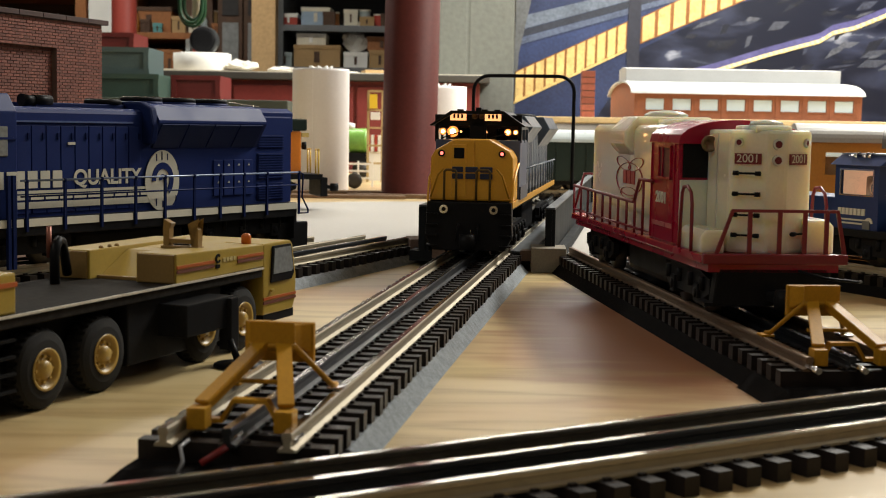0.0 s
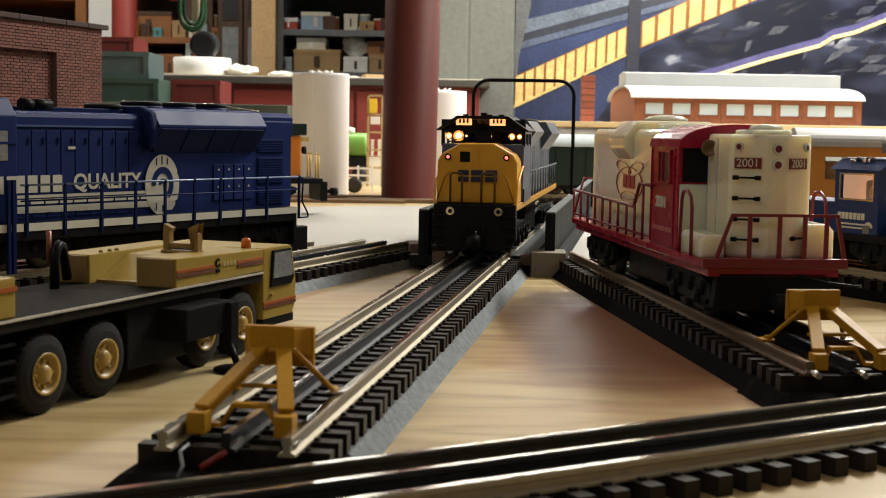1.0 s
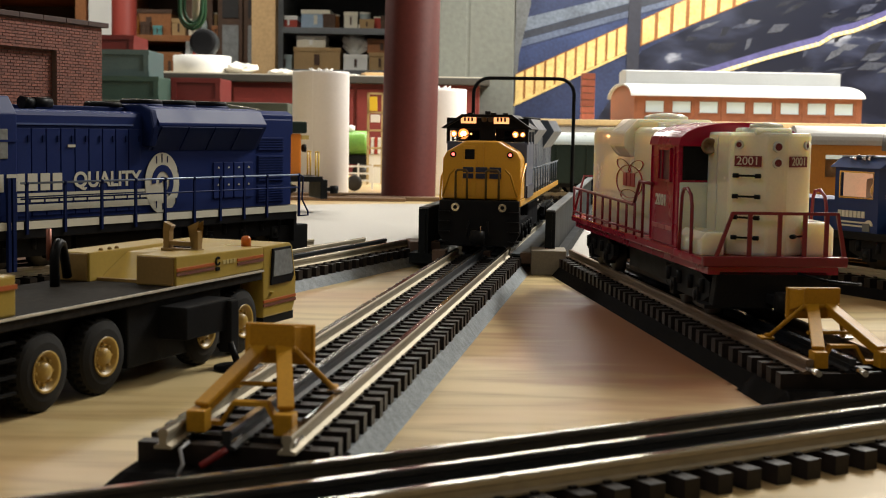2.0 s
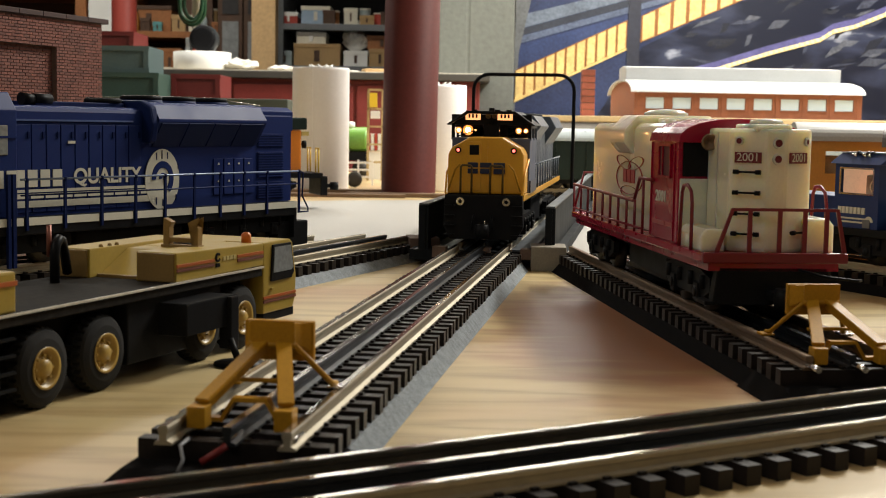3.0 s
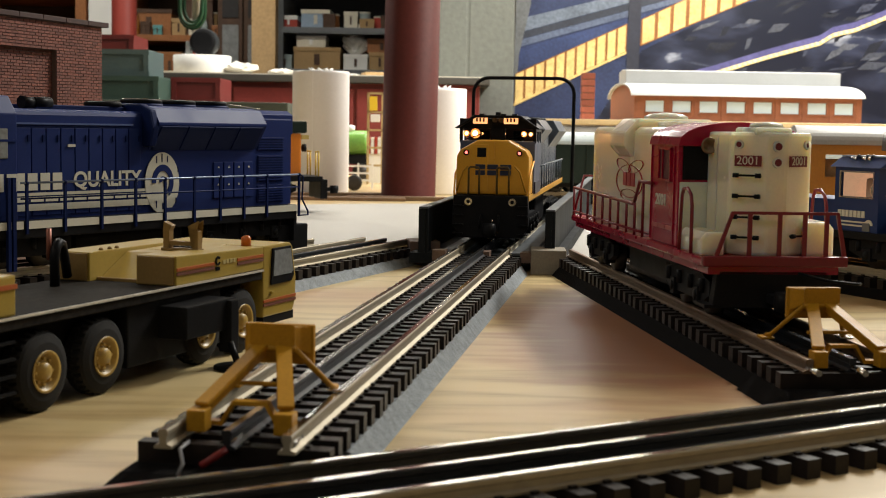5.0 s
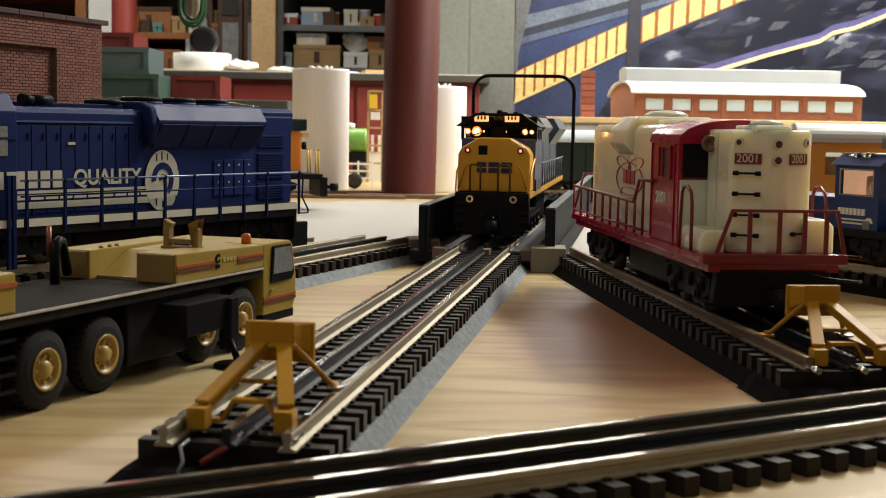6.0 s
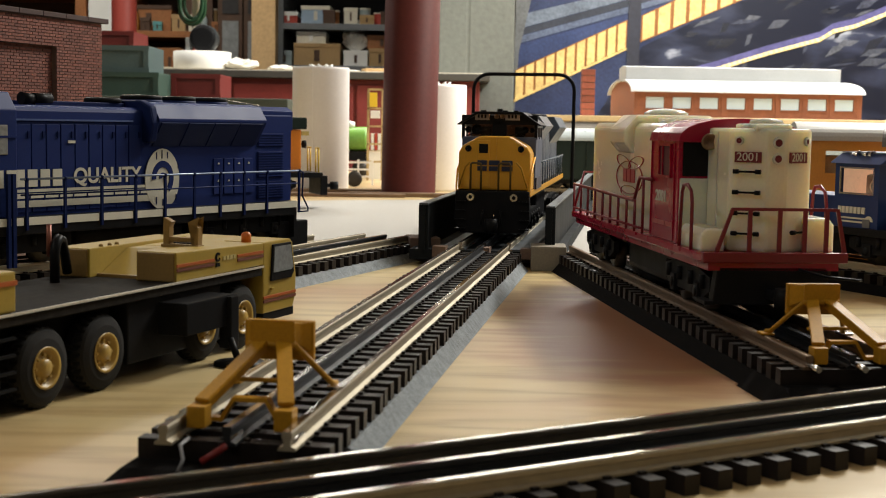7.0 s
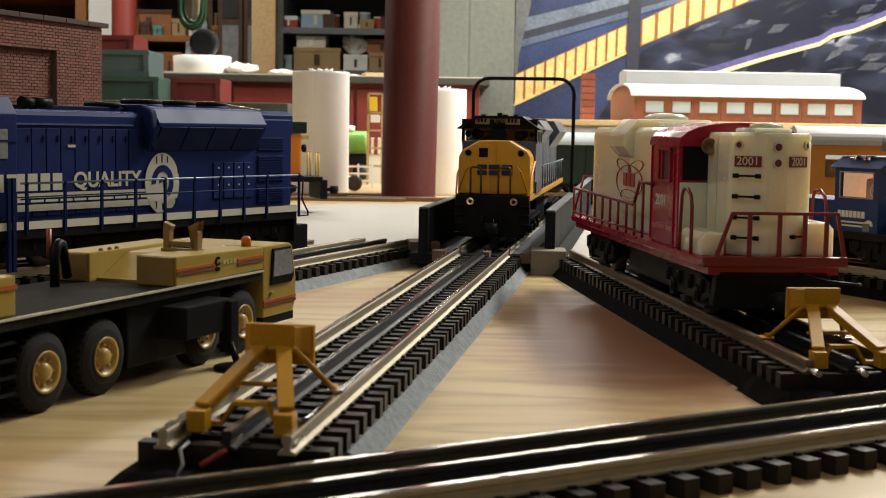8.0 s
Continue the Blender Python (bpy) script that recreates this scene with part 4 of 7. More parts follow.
        lathe(bm, [(cup, -0.00015), (cup, -0.0006), (cup * 0.6, -0.0011), (cup * 0.05, -0.0012)], 14, "x")
        part("blackout_cup", bm, BLACK, ob)
        ob.location = at
        made.append((ob, at))
    for y in (-0.0128, 0.0096):
        bm = bmesh.new()
        box(bm, 0.0, 0.0004, -0.0052, 0.0052, -0.0027, 0.0027)
        ob = part("number_glass", bm, BOARD_GLOW, t, "lit number glass")
        part("glass_back", boxed(-0.0006, -0.0001, -0.0052, 0.0052, -0.0027, 0.0027), AMBER_GLASS, ob)
        ob.location = (-0.0386, y, 0.0865)
        made.append((ob, ob.location.copy()))
    return t, made


moving_loco, loco_lamps = yellow_locomotive()


# ---------------------------------------------------------------- cream and red locomotive
def cream_locomotive():
    t = thing("diesel_locomotive", track_pose(*TRACKS["cream"], 0.55) @ pose(0, 0.0015, 0), "cream and crimson diesel locomotive with dark red handrails", "locomotive", "model locomotives")
    # deck with a bent-up step at the rear
    bm = bmesh.new()
    box(bm, -0.142, 0.1385, -0.031, 0.031, 0.0240, 0.0275, 0.0006)
    box(bm, -0.139, 0.139, -0.0285, 0.0285, 0.0205, 0.0242)
    part("deck", bm, RED, t, "crimson walkway deck")
    part("frame", boxed(-0.135, 0.135, -0.020, 0.020, 0.0165, 0.0208), BLACK, t)
    # long hood
    sec = [(-0.0220, 0.0275), (0.0220, 0.0275), (0.0220, 0.0795), (0.0195, 0.0825), (-0.0195, 0.0825), (-0.0220, 0.0795)]
    hood = part("long_hood", shaped(prism, sec, -0.1235, 0.0425, "x", 0.0014), GLOW_CREAM, t, "translucent cream long hood")
    bm = bmesh.new()
    prism(bm, [(-0.0275, 0.0720), (-0.0220, 0.0660), (0.0220, 0.0660), (0.0275, 0.0720), (0.0275, 0.0790), (0.0200, 0.0870), (-0.0200, 0.0870), (-0.0275, 0.0790)], -0.058, -0.022, "x", 0.0016)
    part("brake_housing", bm, GLOW_CREAM, t, "cream dynamic brake housing")
    for x in (-0.010, 0.012):
        bm = bmesh.new()
        lathe(bm, [(0.002, 0), (0.0115, 0), (0.0115, 0.0025), (0.009, 0.0042), (0.002, 0.0048)], 24, "z", (x, 0, 0.0808))
        part("roof_fan", bm, GLOW_CREAM, t)
    bm = bmesh.new()
    lathe(bm, [(0.002, 0), (0.012, 0), (0.012, 0.0015), (0.009, 0.003), (0.002, 0.0038)], 24, "z", (-0.040, 0, 0.0868))
    part("roof_fan", bm, GLOW_CREAM, t)
    bm = bmesh.new()
    box(bm, -0.022, 0.018, -0.010, 0.010, 0.081, 0.0855, 0.002)
    part("roof_duct", bm, GLOW_CREAM, t)
    # cab with arched roof
    bm = bmesh.new()
    box(bm, 0.0420, 0.0910, -0.0290, 0.0290, 0.0276, 0.0745, 0.0006)
    cab = part("cab", bm, RED, t, "crimson cab")
    arch = []
    for k in range(13):
        a = math.pi * k / 12
        arch.append((-0.0298 * math.cos(a), 0.0738 + 0.0112 * math.sin(a) ** 0.75))
    part("cab_roof", shaped(prism, arch, 0.0400, 0.0930, "x", 0.0005), RED, cab, "crimson arched cab roof")
    # flat plate in darker red paints the shade of a window recess
    part("recess_shade", boxed(0.0600, 0.0790, -0.0295, -0.0287, 0.0580, 0.0718), mat("recess_shade_red", (0.09, 0.004, 0.012), 0.4, 0, 0.2), cab)
    bm = bmesh.new()
    for x0, x1, z0, z1 in ((0.0590, 0.0800, 0.0570, 0.0581), (0.0590, 0.0601, 0.0570, 0.0728), (0.0789, 0.0800, 0.0570, 0.0728), (0.0590, 0.0800, 0.0717, 0.0728), (0.0655, 0.0663, 0.0570, 0.0728)):
        box(bm, x0, x1, -0.0301, -0.0289, z0, z1)
    part("window_frame", bm, RED, cab)
    part("door_edge", boxed(0.0440, 0.0449, -0.0296, -0.0289, 0.0285, 0.0735), RED, cab)
    part("door_edge", boxed(0.0845, 0.0854, -0.0296, -0.0289, 0.0285, 0.0735), RED, cab)
    part("front_window", boxed(0.0906, 0.0917, -0.0272, -0.0150, 0.0585, 0.0738), BLACK, cab, "dark front cab window")
    part("front_window", boxed(0.0906, 0.0917, 0.0150, 0.0272, 0.0585, 0.0738), BLACK, cab, "dark front cab window")
    part("cab_lower_panel", boxed(0.0860, 0.0922, -0.0284, 0.0284, 0.0285, 0.0575, 0.0005), GLOW_CREAM, cab, "cream lower cab front")
    lettering("cab_number", "2001", 0.0072, CREAM_PRINT, cab, on_right(0.0625, -0.0291, 0.0478), 0.0002, 1.35, "pale painted number", 0.0002)
    for k in range(3):
        part("lettering_bar", boxed(0.0480 + k * 0.0120, 0.0590 + k * 0.0120, -0.0294, -0.0288, 0.0345, 0.0366), mat("faded_pink", (0.42, 0.10, 0.10), 0.5) if k == 0 else bpy.data.materials["faded_pink"], cab, "faded unreadable line")
    # round red emblem: a broad ring, crossing loops that stand out at its top and foot, a bar of lettering
    for ox, oz, r1, st, tilt in ((0.0, 0.0530, 0.0300, 0.30, 0), (-0.0135, 0.0612, 0.0165, 0.20, 7), (0.0140, 0.0612, 0.0165, 0.20, -7), (0.0, 0.0455, 0.0190, 0.17, 0)):
        bm = bmesh.new()
        ring(bm, 0, 0, 0, r1 - 0.0012, r1, 0.0004, 40, st, "right")
        bm.transform(pose(0, 0, 0, 0, tilt, 0))
        part("emblem", bm, RED, t, "red loop of the round emblem").matrix_local = Matrix.Translation((-0.0300 + ox, -0.0221, oz))
    for k in range(3):
        part("emblem_bar", boxed(-0.0425 + k * 0.0090, -0.0355 + k * 0.0090, -0.0226, -0.0221, 0.0505, 0.0575), mat("faded_red", (0.40, 0.05, 0.05), 0.5) if k == 0 else bpy.data.materials["faded_red"], t, "faded red bar in place of lettering")
    # short hood: full-height, broad angled corners that carry the number plates, rounded top edges
    NC, NH, NF, NS = 0.0046, 0.0182, 0.1320, 0.1232     # half-width of the middle, of the hood; its front, where the corners begin
    bm = bmesh.new()
    prism(bm, [(0.0905, -NH), (NS, -NH), (NF, -NC), (NF, NC), (NS, NH), (0.0905, NH)], 0.0275, 0.0806, "z", 0.0016)
    nose = part("short_hood", bm, GLOW_CREAM, t, "cream short hood")
    nose.location = (0, 0.0025, 0)
    bm = bmesh.new()
    box(bm, 0.1020, 0.1300, -0.0095, 0.0070, 0.0790, 0.0826, 0.0014)
    lathe(bm, [(0.001, 0.0), (0.0075, 0.0), (0.0068, 0.0020), (0.001, 0.0028)], 20, "z", (0.119, -0.0010, 0.0822))
    part("hood_hatch", bm, GLOW_CREAM, nose)
    DARK_RED = mat("dark_red_plate", (0.16, 0.014, 0.02), 0.4, 0, 0.1)
    turn = math.degrees(math.atan2(NF - NS, NH - NC))
    slant = math.hypot(NF - NS, NH - NC)

    def corner(s, u, z):
        """A frame on an angled corner (s: -1 towards the crimson door, 1 the other), u from its middle outwards; +x out of the face."""
        f = 0.5 + u / slant
        return Matrix.Translation((NF + (NS - NF) * f, s * (NC + (NH - NC) * f), z)) @ pose(0, 0, 0, 0, 0, s * turn)

    for s in (-1, 1):
        plate = part("number_plate", boxed(-0.0002, 0.0006, -0.0058, 0.0058, -0.0023, 0.0023), DARK_RED, nose, "dark red number plate")
        plate.matrix_local = corner(s, 0.0 if s < 0 else -0.0014, 0.0682)
        lettering("plate_number", "2001", 0.0050, CREAM_PRINT, plate, on_front(0.0007, 0.0, 0.0), 0.0001, 1.0)
        ml = part("class_lamp", shaped(ring, 0.0, 0.0, 0.0, 0.0012, 0.0019, 0.0012, 20, 1.0, "front"), GLOW_CREAM, nose)
        ml.matrix_local = corner(s, 0.0040, 0.0752)
        part("lens", shaped(ring, 0.0002, 0.0, 0.0, 0.0001, 0.0012, 0.0005, 16, 1.0, "front"), DARK_RED, ml, "dark red lens")
        for z in (0.0620, 0.0531, 0.0441, 0.0354) if s == -1 else (0.0362,):
            bm = bmesh.new()
            rod(bm, [(0.0, -0.0048, 0), (0.0018, -0.0048, 0), (0.0018, 0.0048, 0), (0.0, 0.0048, 0)], 0.0005, 8)
            for y in (-0.0048, 0.0048):
                rod(bm, [(0.0016, y - 0.0012, 0), (0.0016, y + 0.0012, 0)], 0.0010, 8)
            part("rung", bm, BLACK, nose, "black grab rung").matrix_local = corner(s, 0.0, z)
    for z in (0.0745, 0.0677):
        ml = part("headlight", shaped(ring, NF - 0.0002, 0.0, z, 0.0016, 0.0024, 0.0014, 22, 1.0, "front"), GLOW_CREAM, nose)
        part("lens", shaped(ring, NF + 0.0002, 0.0, z, 0.0001, 0.0016, 0.0006, 18, 1.0, "front"), DARK_RED, ml, "dark red lens")
    part("hood_seam", boxed(0.1060, 0.1068, -NH - 0.0003, -NH + 0.0005, 0.0290, 0.0790), GLOW_CREAM, nose)
    bm = bmesh.new()
    lathe(bm, [(0.0004, 0.006), (0.0016, 0.006), (0.0030, 0.0100), (0.0038, 0.0128), (0.0030, 0.0132), (0.0010, 0.0090)], 20, "x", (0.0880, -0.0180, 0.0742))
    rod(bm, [(0.0900, -0.0180, 0.0742), (0.0960, -0.0180, 0.0742)], 0.0014, 10)
    part("horn", bm, STEEL_DULL, t, "small metal horn")
    for s, x0, x1, y0, y1, h in ((-1, 0.0960, 0.1290, 0.0185, 0.0292, 0.0375), (1, 0.1060, 0.1310, 0.0165, 0.0292, 0.0425)):
        bm = bmesh.new()
        prism(bm, [(s * y0, 0.0275), (s * y1, 0.0275), (s * y1, h - 0.0030), (s * (y1 - 0.0025), h), (s * y0, h)], x0, x1, "x", 0.0010)
        part("battery_box", bm, GLOW_CREAM, t, "cream equipment box on the walkway")
    # handrails
    for s in (-1, 1):
        y = s * 0.0302
        bm = bmesh.new()
        rod(bm, [(-0.1390, y, 0.0446), (0.0120, y, 0.0430), (0.0150, y, 0.0436), (0.0255, y, 0.0551), (0.0510, y, 0.0551)], 0.0009, 8)
        part("handrail", bm, RED_RAIL, t)
        part("lower_handrail", shaped(rod, [(-0.1390, y, 0.0300), (0.0300, y, 0.0300)], 0.0007, 6), RED_RAIL, t)
        for x in (-0.139, -0.118, -0.098, -0.078, -0.058, -0.039, -0.020, -0.001, 0.0165, 0.0330):
            z = 0.0555 if x > 0.03 else 0.0437
            part("handrail_post", shaped(rod, [(x, y, 0.0270), (x, y, z)], 0.0008, 6), RED_RAIL, t)
        part("cab_grab_iron", shaped(rod, [(0.1000, y, 0.0270), (0.1025, y, 0.0520), (0.1050, y, 0.0550), (0.1110, y, 0.0555), (0.1165, y, 0.0530), (0.1185, y, 0.0480), (0.1185, y, 0.0270)], 0.0008, 8), RED_RAIL, t)
        part("rear_frame_rail", shaped(rod, [(-0.1400, y, 0.0270), (-0.1400, s * 0.024, 0.0520), (-0.1400, s * 0.006, 0.0520), (-0.1400, s * 0.004, 0.0270)], 0.0008, 8), RED_RAIL, t)
    fr = part("front_handrail", boxed(0.1387, 0.1397, -0.0190, 0.0275, 0.0459, 0.0472), RED_RAIL, t, "dark red front handrail")
    bm = bmesh.new()
    for a, b in ((-0.0185, -0.0255), (0.0270, 0.0310)):
        prism(bm, [(a - 0.0007, 0.0470), (a + 0.0007, 0.0470), (b + 0.0009, 0.0272), (b - 0.0009, 0.0272)], 0.1385, 0.1398, "x")
        part("front_post", bm, RED_RAIL, fr)
        bm = bmesh.new()
    bm.free()
    for y in (-0.0110, 0.0020, 0.0130, 0.0225):
        part("front_post", boxed(0.1387, 0.1397, y - 0.0009, y + 0.0009, 0.0272, 0.0460), RED_RAIL, fr)
    part("end_sill", boxed(0.1386, 0.1420, -0.0315, 0.0315, 0.0240, 0.0284, 0.0006), RED_RAIL, t, "dark red end sill")
    truck(t, -0.090, 0.036, 2, y=0.0225)
    truck(t, 0.092, 0.036, 2, y=0.0225)
    part("fuel_tank", boxed(-0.040, 0.042, -0.019, 0.019, 0.004, 0.0205, 0.003), BLACK, t)
    bm = bmesh.new()
    prism(bm, [(-0.024, 0.0225), (-0.026, 0.006), (0.026, 0.006), (0.024, 0.0225)], 0.132, 0.139, "x", 0.0008)
    part("pilot", bm, BLACK, t, "black pilot")
    for s in (-1, 1):
        part("side_step", boxed(0.124, 0.139, min(s * 0.025, s * 0.0295), max(s * 0.025, s * 0.0295), 0.006, 0.0075), BLACK, t)
    coupler(t, 0.138, 1)
    bm = bmesh.new()
    rod(bm, [(0.142, 0.0100, 0.0215), (0.152, 0.0180, 0.0195), (0.156, 0.0300, 0.0185), (0.150, 0.0340, 0.0180)], 0.0006, 8)
    part("coupler_lift_bar", bm, BLACK, t)
    return t


cream_locomotive()


# ---------------------------------------------------------------- bumpers at the ends of the stub tracks
def bumper(m, label):
    t = thing("track_bumper", m, label, "track bumper", "yellow bumpers")
    # +x faces away from the train: a broad plate with a tapering back, carried on splayed legs
    bm = bmesh.new()
    box(bm, -0.0170, -0.0145, -0.0106, 0.0106, 0.0090, 0.0210, 0.0005)
    part("buffer_plate", bm, BUMPER_YELLOW, t, "yellow buffer plate")
    # head: hollow-sided block that widens again to a flat face
    bm = bmesh.new()
    loops = []
    for x, w, z0, z1 in ((-0.0146, 0.0100, 0.0120, 0.0206), (-0.0115, 0.0074, 0.0138, 0.0208), (-0.0085, 0.0064, 0.0150, 0.0212), (-0.0066, 0.0068, 0.0153, 0.0219)):
        loops.append([bm.verts.new(q) for q in ((x, -w, z0), (x, w, z0), (x, w, z1), (x, -w, z1))])
    bm.faces.new(loops[0]), bm.faces.new(loops[-1])
    for va, vb in zip(loops, loops[1:]):
        for i in range(4):
            bm.faces.new((va[i], va[(i + 1) % 4], vb[(i + 1) % 4], vb[i]))
    bmesh.ops.bevel(bm, geom=bm.edges[:], offset=0.0003, segments=2, affect="EDGES")
    part("head", bm, BUMPER_YELLOW, t, "hollow-sided yellow-orange head")
    part("head_lip", shaped(rod, [(-0.0072, -0.0070, 0.0149), (-0.0072, 0.0070, 0.0149)], 0.0010, 10), BUMPER_YELLOW, t)
    for s in (-1, 1):
        bm = bmesh.new()
        a, b = Vector((-0.0085, s * 0.0030, 0.0146)), Vector((0.0215, s * 0.0118, 0.0022))
        d = (b - a).normalized()
        side = d.cross(Vector((0, 0, 1))).normalized()
        up = side.cross(d)
        # a flat flange on top, a thinner web below it
        for w, lo, hi in ((0.0023, 0.0006, 0.0019), (0.0008, -0.0024, 0.0007)):
            vs = []
            for q in (a, b):
                for i, k in ((-w, lo), (w, lo), (w, hi), (-w, hi)):
                    vs.append(bm.verts.new(q + side * i + up * k))
            fs = [bm.faces.new([vs[i] for i in f]) for f in ((0, 1, 2, 3), (7, 6, 5, 4), (0, 4, 5, 1), (1, 5, 6, 2), (2, 6, 7, 3), (3, 7, 4, 0))]
            bmesh.ops.bevel(bm, geom=list({e for f in fs for e in f.edges}), offset=0.00025, segments=2, affect="EDGES")
        box(bm, 0.0200, 0.0262, s * 0.0122 - 0.0026, s * 0.0122 + 0.0026, -0.0034, 0.0026, 0.0004)
        part("rear_leg", bm, BUMPER_YELLOW, t)
        bm = bmesh.new()
        rod(bm, [(-0.0072, s * 0.0066, 0.0150), (-0.0200, s * 0.0148, 0.0018), (-0.0235, s * 0.0155, 0.0012)], 0.0009, 8)
        part("front_strut", bm, BUMPER_YELLOW, t)
        part("rail_clip", boxed(-0.0255, -0.0190, s * 0.0160 - 0.0026, s * 0.0160 + 0.0026, 0.0001, 0.0010, 0.0003), CHROME if s == 1 else BUMPER_YELLOW, t)
        bm = bmesh.new()
        prism(bm, [(s * 0.0000, 0.0036), (s * 0.0050, 0.0036), (s * 0.0085, -0.0022), (s * 0.0130, -0.0022), (s * 0.0130, -0.0034), (s * 0.0078, -0.0034), (s * 0.0044, 0.0024), (s * 0.0000, 0.0024)], 0.0130, 0.0165, "x")
        part("strap", bm, BUMPER_YELLOW, t)
    part("tie_bar", shaped(rod, [(0.0020, -0.0085, 0.0060), (0.0020, 0.0085, 0.0060)], 0.0007, 8), BUMPER_YELLOW, t)
    for y in (-0.017, 0.0, 0.017):
        bm = bmesh.new()
        rod(bm, [(0.026, y, -0.0034), (0.0365, y, -0.0034)], 0.0012, 10)
        part("rail_pin", bm, CHROME, t, "bright rail joint pin")
    return t


near_bumper = bumper(track_pose(*TRACKS["main"], 0.879), "yellow track bumper clamped on the rail ends")
bumper(track_pose(*TRACKS["cream"], 0.754), "yellow track bumper in front of the cream locomotive")
bm = bmesh.new()
rod(bm, [(0, 0, 0), (0.004, -0.001, -0.001), (0.0075, 0.001, -0.004), (0.010, 0.0005, -0.0065)], 0.0005, 8)
wire = part("track_wire", bm, mat("grey_wire", (0.2, 0.2, 0.21), 0.4))
wire.matrix_world = track_pose(*TRACKS["main"], 0.914) @ Matrix.Translation((0, -0.011, -0.004))
tagged(wire, "short grey feeder wire under the rail end", "wire")
bm = bmesh.new()
rod(bm, [(0, 0, 0), (0.002, -0.003, -0.002), (0.003, -0.006, -0.004)], 0.0010, 8)
wire = part("track_wire", bm, mat("red_wire", (0.20, 0.012, 0.012), 0.5))
wire.matrix_world = track_pose(*TRACKS["main"], 0.916) @ Matrix.Translation((0, 0.0, -0.005))
tagged(wire, "short red feeder wire under the rail end", "wire")


# ---------------------------------------------------------------- crane truck
def crane_truck():
    t = thing("crane_truck", pose(-0.1312, 0.4425, 0, 0, 0, 69.4), "yellow and black crane carrier truck with ochre wheel hubs", "truck")
    part("chassis", boxed(-0.130, 0.150, 0.010, 0.044, 0.010, 0.0298, 0.0008), BLACK, t, "black chassis")
    # black box added so no light shows through under the deck
    part("underside_fill", boxed(0.0515, 0.1190, 0.002, 0.0525, 0.0065, 0.0300, 0.0008), BLACK, t, "black box filling the underside")
    part("wheel_arch", boxed(-0.048, 0.0510, 0.0105, 0.0435, 0.0065, 0.0300, 0.0008), BLACK, t)
    bm = bmesh.new()
    box(bm, -0.130, 0.150, -0.0005, 0.0545, 0.0300, 0.0340, 0.0004)
    deck = part("deck", bm, DECK, t, "worn black deck with bright edges")
    part("deck_edge", boxed(-0.130, 0.1505, -0.0012, -0.0004, 0.0335, 0.0343), WORN_EDGE, deck, "bright worn deck edge")
    for k in range(4):
        part("side_step", boxed(-0.050, -0.014, 0.0, 0.0012, 0.009 + 0.0055 * k, 0.010 + 0.0055 * k), BLACK, t)
    for x in (-0.0330, 0.0015, 0.0353, 0.1040, 0.1352):
        for s in (0, 1):
            y0 = 0.0 if s == 0 else 0.0535
            q = 1 if s == 0 else -1
            bm = bmesh.new()
            prof = ((0.0066, 0.0, 0), (0.0098, 0.0002, 0), (0.0124, 0.0010, 0), (0.0133, 0.0018, 0), (0.0138, 0.0026, 1), (0.0140, 0.0049, 1), (0.0140, 0.0051, 2), (0.0138, 0.0074, 2), (0.0133, 0.0082, 0), (0.0120, 0.0095, 0), (0.0060, 0.0095, 0))
            n, rings = 150, []
            for rr, h, lug in prof:
                rg = []
                for k in range(n):
                    a = 2 * math.pi * k / n
                    cut = 0.0008 if lug and (k + 2 * lug) % 5 < 2 else 0.0
                    rg.append(bm.verts.new((x + (rr - cut) * math.cos(a), y0 + q * h, 0.0138 + (rr - cut) * math.sin(a))))
                rings.append(rg)
            for ra, rb in zip(rings, rings[1:]):
                for k in range(n):
                    bm.faces.new((ra[k], ra[(k + 1) % n], rb[(k + 1) % n], rb[k]))
            wheel = part("wheel", bm, RUBBER, t, "black lugged tyre")
            bm = bmesh.new()
            prof = [(0.0003, -0.0004), (0.0026, -0.0004), (0.0030, 0.0006), (0.0036, 0.0016), (0.0056, 0.0020), (0.0061, 0.0002), (0.0072, -0.0004), (0.0072, 0.0010), (0.0040, 0.0040), (0.0003, 0.0040)]
            lathe(bm, [(r, y0 + q * h) for r, h in prof], 28, "y", (x, 0, 0.0138))
            for k in range(8):
                a = 2 * math.pi * k / 8
                rod(bm, [(x + 0.0044 * math.cos(a), y0 + q * 0.0022, 0.0138 + 0.0044 * math.sin(a)), (x + 0.0044 * math.cos(a), y0 + q * 0.0006, 0.0138 + 0.0044 * math.sin(a))], 0.0006, 6)
            part("hub", bm, HUB, wheel, "ochre wheel hub")
    # engine body and driver's cab
    bm = bmesh.new()
    prism(bm, [(0.0816, 0.0338), (0.1520, 0.0345), (0.1520, 0.0440), (0.0816, 0.0456)], 0.0, 0.0180, "y", 0.0005)
    side = part("side_cover", bm, CRANE_YELLOW, t, "pale yellow side cover with stripes")
    for z, h, m_ in ((0.0403, 0.0006, ORANGE_STRIPE), (0.0386, 0.0006, mat("dark_stripe", (0.16, 0.05, 0.03), 0.5, 0, 0.1))):
        for x0, x1 in ((0.0818, 0.1100), (0.1290, 0.1515)):
            part("stripe", boxed(x0, x1, -0.0004, 0.0001, z - h, z + h), m_, side, "thin stripe")
    bm = bmesh.new()
    ring(bm, 0.1128, -0.0001, 0.0413, 0.0011, 0.0019, 0.0004, 20, 1.0, "right", 0.6, 5.9)
    box(bm, 0.1112, 0.1142, -0.0004, 0.0002, 0.0374, 0.0389)
    part("emblem", bm, BLACK, side, "small dark round emblem")
